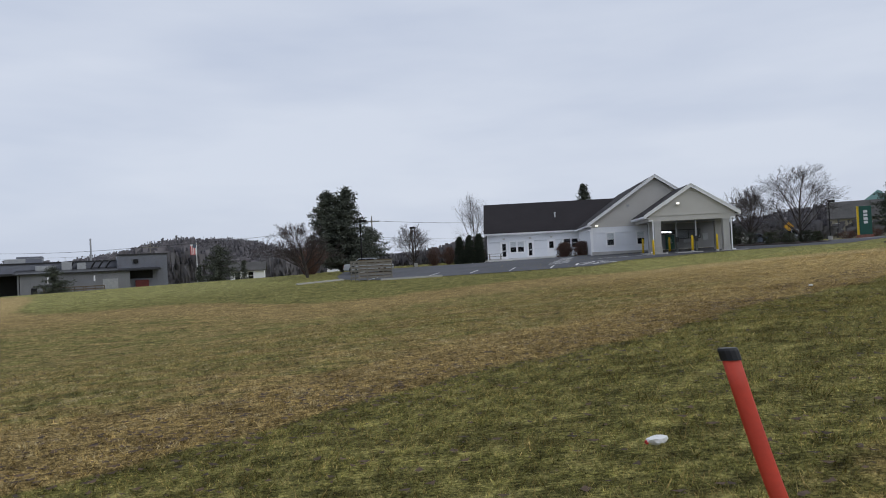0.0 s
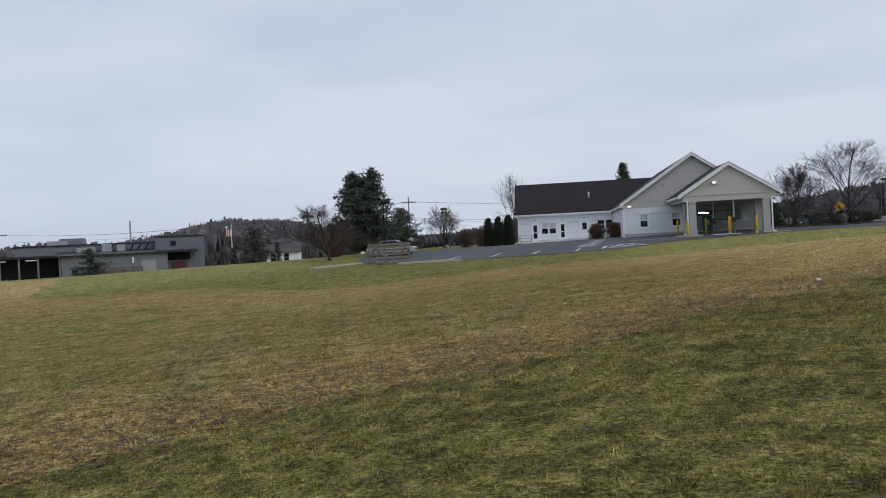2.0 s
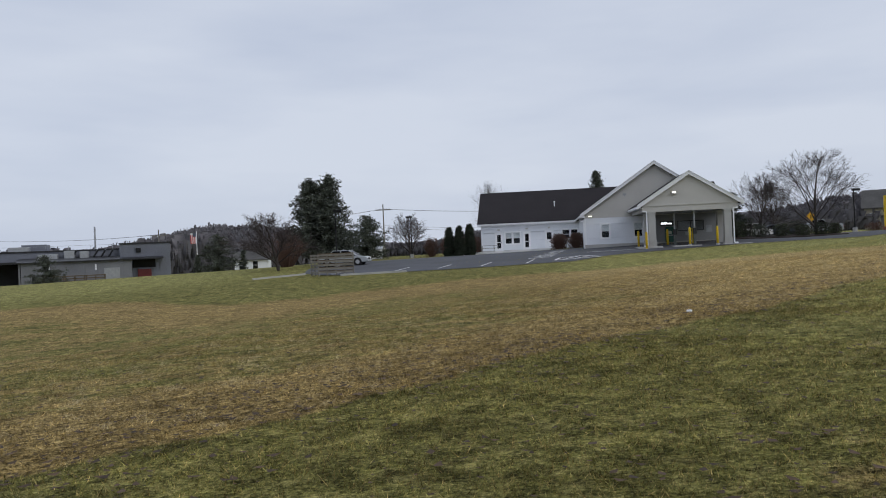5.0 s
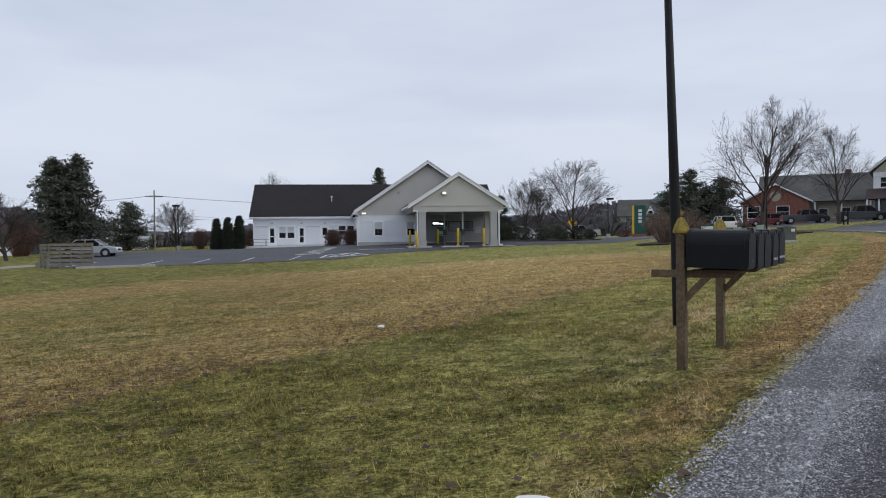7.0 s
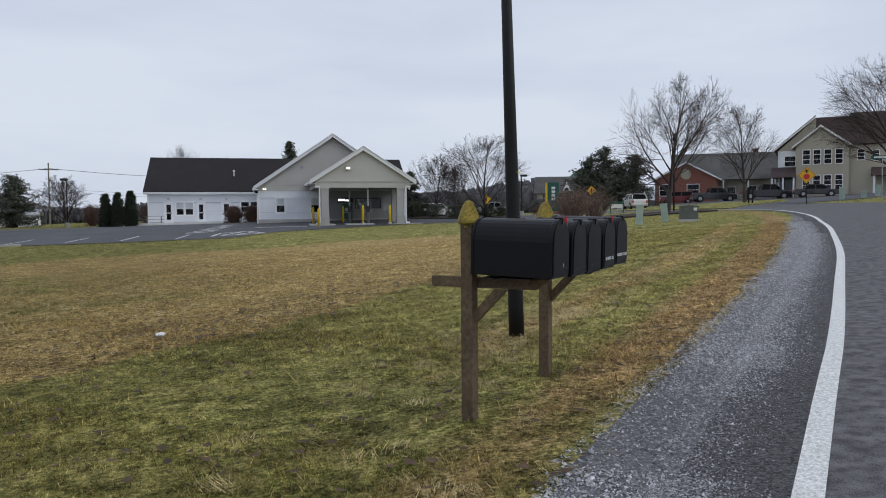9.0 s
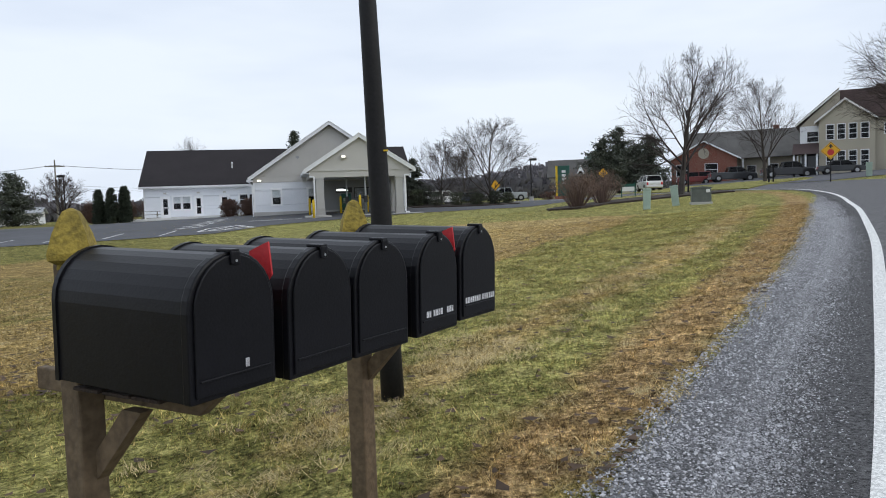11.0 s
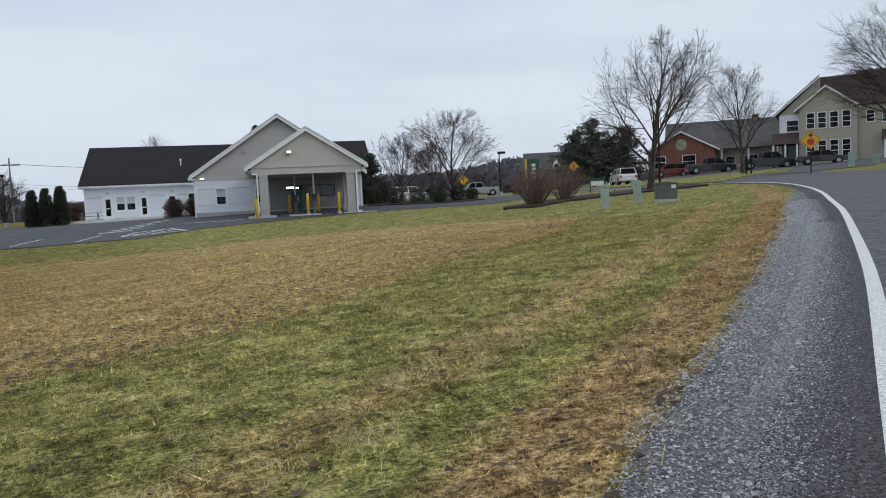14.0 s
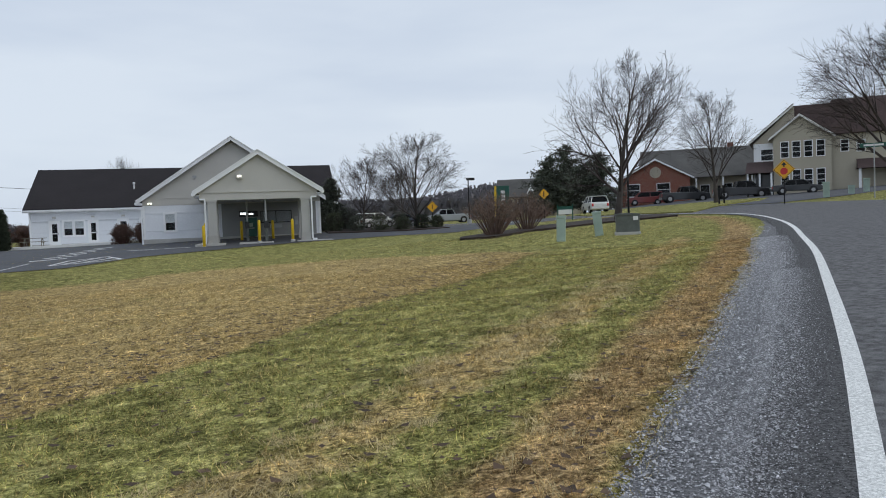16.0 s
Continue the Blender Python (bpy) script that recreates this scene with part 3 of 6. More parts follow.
def door(parent, u0, u1, z1, v, z0=0.02, glazed=True):
    f = Shape()
    w = 0.11
    f.box(u0 - w, v - 0.055, z0, u0, v + 0.1, z1 + w).box(u1, v - 0.055, z0, u1 + w, v + 0.1, z1 + w).box(u0, v - 0.055, z1, u1, v + 0.1, z1 + w)
    d = part("door", f, TRIM, parent, "white glazed side door")
    s, g0, g1 = Shape(), z0 + (0.35 if glazed else 1.15), z1 - 0.16
    s.box(u0, v, z0 + 0.02, u0 + 0.14, v + 0.05, z1).box(u1 - 0.14, v, z0 + 0.02, u1, v + 0.05, z1).box(u0 + 0.14, v, g1, u1 - 0.14, v + 0.05, z1).box(u0 + 0.14, v, z0 + 0.02, u1 - 0.14, v + 0.05, g0)
    part("leaf", s, TRIM, d)
    pane = part("pane", Shape().box(u0 + 0.14, v + 0.02, g0, u1 - 0.14, v + 0.03, g1), PANE, d)
    pane.visible_shadow = False
    if glazed:
        part("push_bar", Shape().box(u0 + 0.12, v - 0.03, z0 + 1.0, u1 - 0.12, v + 0.01, z0 + 1.08), TRIM, d)
    part("handle", Shape().box(u1 - 0.11, v - 0.06, z0 + 0.95, u1 - 0.06, v, z0 + 1.12), STEEL, d)
    part("dark_room", Shape().box(u0, v + 0.6, z0, u1, v + 0.62, z1), DARK, d)
    return d


def slope(u0, z0, u1, z1, v0, v1, thick=0.16):
    """A roof slab whose eave (u0, z0) and ridge (u1, z1) run along v."""
    return Shape().prism([(u0, z0), (u1, z1), (u1, z1 + thick), (u0, z0 + thick)], v0, v1)


def build_bank():
    bank = thing("bank_building", pose(17.361, 77.125, 1.451, 0, 0, -5.125), "white-sided single-storey bank with dark shingle roof and portico", "bank building")
    # the long wing, its ridge along u
    wing_holes = [(-9.47, -8.75, -0.2, 2.09), (-8.36, -7.62, 0.86, 2.15), (-7.45, -6.68, 0.86, 2.15), (-6.25, -5.56, -0.2, 2.09), (-3.76, -2.96, -0.2, 2.13), (-1.87, -1.05, 1.15, 2.2), (-0.9, -0.15, 1.15, 2.2)]
    part("wing_wall", lap_wall(-11.16, 15.8, -0.4, 3.1, 13.22, wing_holes), SIDING, bank)
    part("wing_base", Shape().box(-11.18, 13.16, -0.5, -9.6, 13.2, 0.12).box(-8.6, 13.16, -0.5, -6.4, 13.2, 0.12).box(-5.4, 13.16, -0.5, -3.9, 13.2, 0.12).box(-2.8, 13.16, -0.5, 0, 13.2, 0.12), CONCRETE, bank)
    for a, b in ((-9.47, -8.75), (-6.25, -5.56)):
        door(bank, a, b, 2.09, 13.22)
    door(bank, -3.76, -2.96, 2.13, 13.22, glazed=False)
    for a, b in ((-8.36, -7.62), (-7.45, -6.68)):
        window(bank, a, b, 0.86, 2.15, 13.22, 0.5)
    for a, b in ((-1.87, -1.05), (-0.9, -0.15)):
        window(bank, a, b, 1.15, 2.2, 13.22, 0.0)
    part("wing_end_wall", Shape().prism([(13.3, -0.4), (24.4, -0.4), (24.4, 3.1), (18.86, 6.75), (13.3, 3.1)], -11.14, -10.92, "x"), SIDING, bank)
    part("far_end_wall", Shape().prism([(13.3, -0.4), (24.4, -0.4), (24.4, 3.1), (18.86, 6.75), (13.3, 3.1)], 15.6, 15.78, "x"), SIDING, bank)
    part("back_wall", Shape().box(-11.1, 24.2, -0.4, 15.7, 24.4, 3.1), SIDING, bank)
    part("wing_roof", Shape().prism([(12.75, 3.12), (18.865, 7.05), (18.865, 7.21), (12.75, 3.28)], -11.52, 16.2, "x"), SHINGLE, bank, "dark shingle roof slope")
    part("wing_roof", Shape().prism([(24.98, 3.12), (18.865, 7.05), (18.865, 7.21), (24.98, 3.28)], -11.52, 16.2, "x"), SHINGLE, bank, "dark shingle roof slope")
    part("wing_fascia", Shape().box(-11.5, 12.70, 2.98, -0.45, 12.76, 3.2), TRIM, bank)
    part("wing_fascia", Shape().box(13.8, 12.70, 2.98, 16.15, 12.76, 3.2), TRIM, bank)
    part("wing_soffit", Shape().box(-11.5, 12.76, 2.98, -0.3, 13.2, 3.02), TRIM, bank)
    part("gutter", Shape().prism([(12.58, 3.06), (12.70, 3.06), (12.70, 3.2), (12.56, 3.2)], -11.5, -0.45, "x"), TRIM, bank, "white gutter")
    for u in (-11.5, 16.16):
        part("rake_board", Shape().prism([(12.72, 2.98), (18.865, 6.93), (18.865, 7.1), (12.72, 3.15)], u - 0.03, u + 0.03, "x"), TRIM, bank)
    part("downspout", Shape().box(-11.1, 13.08, -0.2, -11.0, 13.18, 3.0), TRIM, bank)
    part("vent_pipe", Shape().tube((-2.6, 15.5, 4.8), (-2.6, 15.5, 5.55), 0.06, 0.06, 8), TRIM, bank, "white vent pipe")
    part("vent_cap", Shape().lathe([(0.11, 5.5), (0.11, 5.62), (0.03, 5.66)], 10, -2.6, 15.5), TRIM, bank)
    for u in (-9.1, -5.9, -3.35):
        lamp = part("wall_lamp", Shape().box(u - 0.13, 13.02, 2.42, u + 0.13, 13.2, 2.58), STUCCO, bank)
        part("lens", Shape().box(u - 0.1, 13.0, 2.40, u + 0.1, 13.16, 2.42), TRIM, lamp)
    # the cross gable
    holes = [(1.55, 2.28, 0.98, 2.25), (4.62, 5.38, 0.98, 2.28)]
    part("gable_wall", lap_wall(0, 13.25, 0.36, 2.9, 0.0, holes), SIDING, bank)
    part("gable_base", Shape().box(-0.02, -0.06, -0.4, 13.27, 0.2, 0.36), CONCRETE, bank)
    part("gable_band", Shape().box(-0.03, -0.05, 2.9, 13.28, 0.2, 3.02).box(-0.02, -0.02, 3.02, 13.27, 0.2, 3.42).box(-0.03, -0.05, 3.42, 13.28, 0.2, 3.5), STUCCO, bank, "grey frieze band")
    part("gable_face", Shape().prism([(0.0, 3.5), (13.25, 3.5), (6.625, 7.75)], -0.01, 0.2), STUCCO, bank, "grey gable panel")
    for a, b, c, d in holes:
        window(bank, a, b, c, d, 0.0, 0.45)
    for u in (0.05, 13.2):
        part("corner_board", Shape().box(u - 0.08, -0.055, 0.36, u + 0.08, 0.03, 2.9), TRIM, bank)
    part("side_wall", Shape().box(0, 0.2, -0.4, 0.2, 13.3, 3.4), SIDING, bank)
    part("side_wall", Shape().box(13.05, 0.2, -0.4, 13.25, 13.3, 3.4), SIDING, bank)
    part("gable_roof", slope(-0.40, 3.10, 6.625, 7.89, -0.4, 24.0), SHINGLE, bank)
    part("gable_roof", slope(13.65, 3.10, 6.625, 7.89, -0.4, 24.0), SHINGLE, bank)
    for s in (-1, 1):
        e = 6.625 + s * 7.05
        part("rake_board", Shape().prism([(e, 2.96), (6.625, 7.74), (6.625, 8.06), (e, 3.28)], -0.47, -0.40), TRIM, bank, "white rake board")
        part("rake_trim", Shape().prism([(e, 3.24), (6.625, 8.03), (6.625, 8.10), (e, 3.31)], -0.52, -0.47), TRIM, bank)
    part("eave_return", Shape().box(-0.5, -0.42, 2.96, 0.0, 0.3, 3.10), TRIM, bank)
    part("gutter", Shape().box(-0.52, -0.4, 3.0, -0.40, 12.6, 3.14), TRIM, bank, "white gutter")
    part("downspout", Shape().box(-0.14, -0.14, 0.0, -0.04, -0.05, 2.6).box(-0.45, -0.14, 2.6, -0.04, -0.05, 2.7), TRIM, bank)
    lamp = part("flood_lamp", Shape().box(0.42, -0.14, 2.97, 0.72, -0.05, 3.10), STUCCO, bank)
    for u in (0.44, 0.62):
        part("lens", Shape().lathe([(0.05, 0), (0.075, 0.06), (0.06, 0.1)], 10), LAMP, lamp, "lit lamp").matrix_basis = pose(u, -0.2, 3.03, 60)
    part("gable_vent", Shape().box(3.68, -0.06, 4.95, 3.98, 0.0, 5.12).box(3.78, -0.12, 4.85, 3.90, -0.02, 4.95), STEEL, bank)
    # drive-through portico
    U, H, V = 8.449, 4.343, -7.48
    part("portico_ceiling", Shape().box(4.55, V + 0.25, 2.97, 12.35, -0.06, 3.05), COLUMN, bank)
    for a, b, c, d in ((4.5, 12.4, V + 0.2, V + 0.5), ):
        part("portico_beam", Shape().box(a, c, 2.93, b, d, 3.42), STUCCO, bank, "grey beam")
    part("portico_beam", Shape().box(4.5, V + 0.5, 2.93, 4.8, -0.06, 3.42), STUCCO, bank)
    part("portico_beam", Shape().box(12.1, V + 0.5, 2.93, 12.4, -0.06, 3.42), STUCCO, bank)
    part("portico_moulding", Shape().box(4.44, V + 0.14, 3.42, 12.46, V + 0.5, 3.50), STUCCO, bank)
    part("portico_face", Shape().prism([(4.5, 3.5), (12.4, 3.5), (U, 6.0)], V + 0.2, V + 0.42), STUCCO, bank, "grey gable panel")
    part("portico_roof", slope(U - H, 3.38, U, 6.16, V, 2.5, 0.14), SHINGLE, bank)
    part("portico_roof", slope(U + H, 3.38, U, 6.16, V, 2.5, 0.14), SHINGLE, bank)
    for s in (-1, 1):
        e = U + s * (H + 0.03)
        part("rake_board", Shape().prism([(e, 3.20), (U, 5.98), (U, 6.30), (e, 3.52)], V - 0.07, V), TRIM, bank, "white rake board")
        part("rake_trim", Shape().prism([(e, 3.49), (U, 6.28), (U, 6.35), (e, 3.56)], V - 0.12, V - 0.07), TRIM, bank)
        part("gutter", Shape().box(e - 0.06, V, 3.28, e + 0.06, -0.3, 3.44), TRIM, bank, "white gutter")
        part("portico_soffit", Shape().box(min(e, U + s * 3.9), V + 0.05, 3.24, max(e, U + s * 3.9), -0.1, 3.28), TRIM, bank)
    for u, v in ((5.3, -6.95), (11.55, -6.95), (5.3, -4.3), (11.55, -4.3)):
        col = part("column", Shape().box(u - 0.3, v - 0.3, 0.52, u + 0.3, v + 0.3, 2.93), COLUMN, bank, bevel=0.02)
        part("column_base", Shape().box(u - 0.34, v - 0.34, -0.5, u + 0.34, v + 0.34, 0.52), CONCRETE, col)
        part("column_cap", Shape().box(u - 0.35, v - 0.35, 2.80, u + 0.35, v + 0.35, 2.93), COLUMN, col)
    for u, v, s in ((4.86, -7.32, -1), (11.98, -7.32, 1)):
        part("downspout", Shape().box(u - 0.05, v - 0.05, 0.1, u + 0.05, v + 0.05, 3.0).box(min(u, u + s * 0.35), v - 0.05, 2.95, max(u, u + s * 0.35), v + 0.05, 3.05).box(min(u, u + s * 0.3), v - 0.06, -0.02, max(u, u + s * 0.3), v + 0.04, 0.1), TRIM, bank, "white downspout")
    lamp = part("flood_lamp", Shape().box(6.98, V - 0.02, 4.36, 7.4, V + 0.2, 4.66), STUCCO, bank)
    part("lens", Shape().box(7.05, V - 0.04, 4.45, 7.33, V - 0.018, 4.58), LAMP, lamp, "lit lamp")
    # teller wall under the portico
    atm = part("cash_machine", Shape().box(7.45, -0.35, 0.3, 8.3, -0.07, 1.75), SIGN_GREEN, bank, "green cash machine panel")
    part("screen", Shape().box(7.62, -0.37, 1.05, 8.0, -0.352, 1.35), PALE_GREEN, atm)
    part("keypad_shelf", Shape().box(7.6, -0.47, 0.9, 8.1, -0.352, 0.98), STEEL, atm)
    sign = part("lit_sign_box", Shape().box(7.0, -0.3, 1.83, 8.4, -0.07, 2.27), BLACK, bank, "black sign box with lit white bars")
    part("sign_bar", Shape().box(7.06, -0.32, 1.98, 7.66, -0.302, 2.16), LIT_SIGN, sign)
    part("sign_bar", Shape().box(7.72, -0.32, 1.97, 8.05, -0.302, 2.10), LIT_SIGN, sign)
    # added sheet over the siding; its grey paints the shade under the portico
    part("teller_wall_shade", Shape().box(5.7, -0.068, 0.36, 12.9, -0.036, 2.9), PORTICO_SHADE, bank, "grey sheet painting the portico's shade on the teller wall")
    tw = part("teller_window", Shape().box(8.6, -0.10, 1.3, 11.0, -0.07, 1.36).box(8.6, -0.10, 2.2, 11.0, -0.07, 2.26).box(8.6, -0.1, 1.36, 8.66, -0.07, 2.2).box(10.94, -0.1, 1.36, 11.0, -0.07, 2.2).box(9.75, -0.1, 1.36, 9.81, -0.07, 2.2), BLACK, bank, "dark-framed teller window")
    part("notice_panel", Shape().box(11.2, -0.10, 1.1, 11.75, -0.07, 1.75), STEEL, bank)
    part("pane", Shape().box(8.66, -0.085, 1.36, 10.94, -0.075, 2.2), PANE, tw)
    part("dark_blind", Shape().box(8.66, -0.066, 1.36, 10.94, -0.062, 2.2), DARK, tw)
    part("teller_drawer", Shape().box(9.3, -0.25, 0.9, 10.2, -0.07, 1.2), STEEL, tw)
    return bank


BANK = build_bank()
B_M = pose(17.361, 77.125, 1.451, 0, 0, -5.125)


def on_bank(u, v):
    p = B_M @ Vector((u, v, 0))
    return p.x, p.y


def island(name, u0, v0, u1, v1, label):
    s = thing(name, B_M, label, "traffic island", kind="structure")
    part("kerb_slab", Shape().box(u0, v0, -0.9, u1, v1, -0.02), CONCRETE, s, bevel=0.04)


for a, b in ((4.1, 6.1), (7.0, 9.3), (10.9, 13.4)):
    island("drive_island", a, -7.5, b, -2.6, "pale concrete island under the portico")

# bollards, pneumatic posts
bollard = thing("bollard", pose(*on_bank(4.72, -7.75), gz(*on_bank(4.72, -7.75)), 0, 0, 0), "yellow steel bollard with a domed top", "bollard", "bollards at the drive-through")
part("post", Shape().lathe([(0.10, -0.3), (0.10, 1.32), (0.085, 1.40), (0.05, 1.45), (0.01, 1.47)], 14), YELLOW, bollard, smoothed=True)
part("footing", Shape().lathe([(0.16, -0.3), (0.16, 0.02), (0.12, 0.04)], 12), CONCRETE, bollard)
for u, v in ((4.60, -3.2), (7.15, -3.3), (8.35, -7.4), (9.40, -3.3), (10.60, -7.4)):
    copy_thing(bollard, pose(*on_bank(u, v), 1.48 if u > 5 else 1.42))
for u, v in ((7.58, -4.6), (8.85, -6.9)):
    t = thing("teller_post", B_M @ pose(u, v, 0.03), "grey drive-up teller post with a tall tube", "teller station", "teller stations")
    part("cabinet", Shape().box(-0.10, -0.14, 0, 0.10, 0.14, 1.0), UTILITY_GREY, t, bevel=0.02)
    part("carrier_tube", Shape().tube((0, 0, 1.0), (0, 0, 2.9), 0.07, 0.07, 10), STEEL, t)
    part("call_panel", Shape().box(-0.14, -0.20, 0.9, 0.14, 0.1, 1.40), BLACK, t, bevel=0.02)


def picnic_table(m):
    t = thing("picnic_table", m, "grey timber picnic table with bench seats", "picnic table")
    for i in range(4):
        part("top_board", Shape().box(-0.95, -0.36 + i * 0.185, 0.70, 0.95, -0.19 + i * 0.185, 0.74), OLD_WOOD, t)
    for s in (-1, 1):
        part("bench", Shape().box(-0.95, s * 0.72 - 0.13, 0.40, 0.95, s * 0.72 + 0.13, 0.44), OLD_WOOD, t)
        part("cross_bearer", Shape().box(s * 0.7 - 0.02, -0.8, 0.34, s * 0.7 + 0.02, 0.8, 0.40), OLD_WOOD, t)
        for q in (-1, 1):
            part("leg", Shape().tube((s * 0.66, q * 0.6, 0), (s * 0.66, q * 0.2, 0.72), 0.045, 0.045, 4), OLD_WOOD, t)


picnic_table(B_M @ pose(-10.2, 10.6, 0.02, 0, 0, 4))


def painted_line(p, q, w, label):
    a, b = Vector((*p, 0)), Vector((*q, 0))
    d = (b - a)
    n_ = max(1, int(d.length / 1.0))
    side = Vector((-d.y, d.x, 0)).normalized() * w / 2
    s = Shape()
    pts = [a + d * i / n_ for i in range(n_ + 1)]
    for c, e in zip(pts, pts[1:]):
        s.poly(*[(k.x, k.y, gz(k.x, k.y) + 0.037) for k in (c - side, e - side, e + side, c + side)])
    tagged(part("bay_line", s, LINE), label, "road marking", kind="structure")


for p, q, w in [((-4.5, 62.6), (-3.4, 66.6), 0.12), ((0.5, 62.0), (1.4, 66.0), 0.12), ((3.9, 61.8), (4.8, 65.8), 0.12), ((7.2, 61.6), (8.1, 65.6), 0.12), ((10.6, 61.4), (11.5, 65.2), 0.12)]:
    painted_line(p, q, w, "worn white bay line on dark asphalt")
for i in range(6):
    painted_line((11.2 + i * 0.55, 67.0 + i * 1.7), (13.2 + i * 0.4, 67.6 + i * 1.7), 0.35, "worn white hatching on dark asphalt")
for p, q in (((12.9, 62.6), (16.6, 63.6)), ((16.6, 63.6), (15.6, 66.4)), ((15.6, 66.4), (13.6, 65.2)), ((13.6, 65.2), (12.9, 62.6)), ((13.6, 63.1), (15.2, 65.9)), ((14.6, 63.3), (16.0, 65.2)), ((16.5, 70.4), (20.5, 69.4))):
    painted_line(p, q, 0.2, "worn white hatching on dark asphalt")
kerb = Shape()
for a, b in (((-10.5, 61.9), (-7.0, 64.6)), ((-3.4, 60.75), (1.6, 60.45))):
    d = Vector((b[0] - a[0], b[1] - a[1], 0))
    side = Vector((-d.y, d.x, 0)).normalized() * 0.12
    za, zb = gz(*a), gz(*b)
    kerb.v += [(a[0] + s * side.x, a[1] + s * side.y, za + h) for s in (-1, 1) for h in (-0.1, 0.13)] + [(b[0] + s * side.x, b[1] + s * side.y, zb + h) for s in (-1, 1) for h in (-0.1, 0.13)]
    k = len(kerb.v) - 8
    kerb.f += [tuple(k + i for i in q) for q in ((0, 1, 3, 2), (4, 6, 7, 5), (0, 4, 5, 1), (2, 3, 7, 6), (1, 5, 7, 3))]
tagged(part("kerb", kerb, CONCRETE), "pale concrete kerb along the car park", "kerb", kind="structure")


# ---- mailboxes ----
def mailbox_shape(w, h, length):
    """A barrel-topped box, its door end at +x."""
    r = w / 2
    outline = [(-r, 0.0), (r, 0.0)] + [(r * math.cos(a), h - r + r * math.sin(a)) for a in [math.pi * i / 14 for i in range(15)]]
    return outline


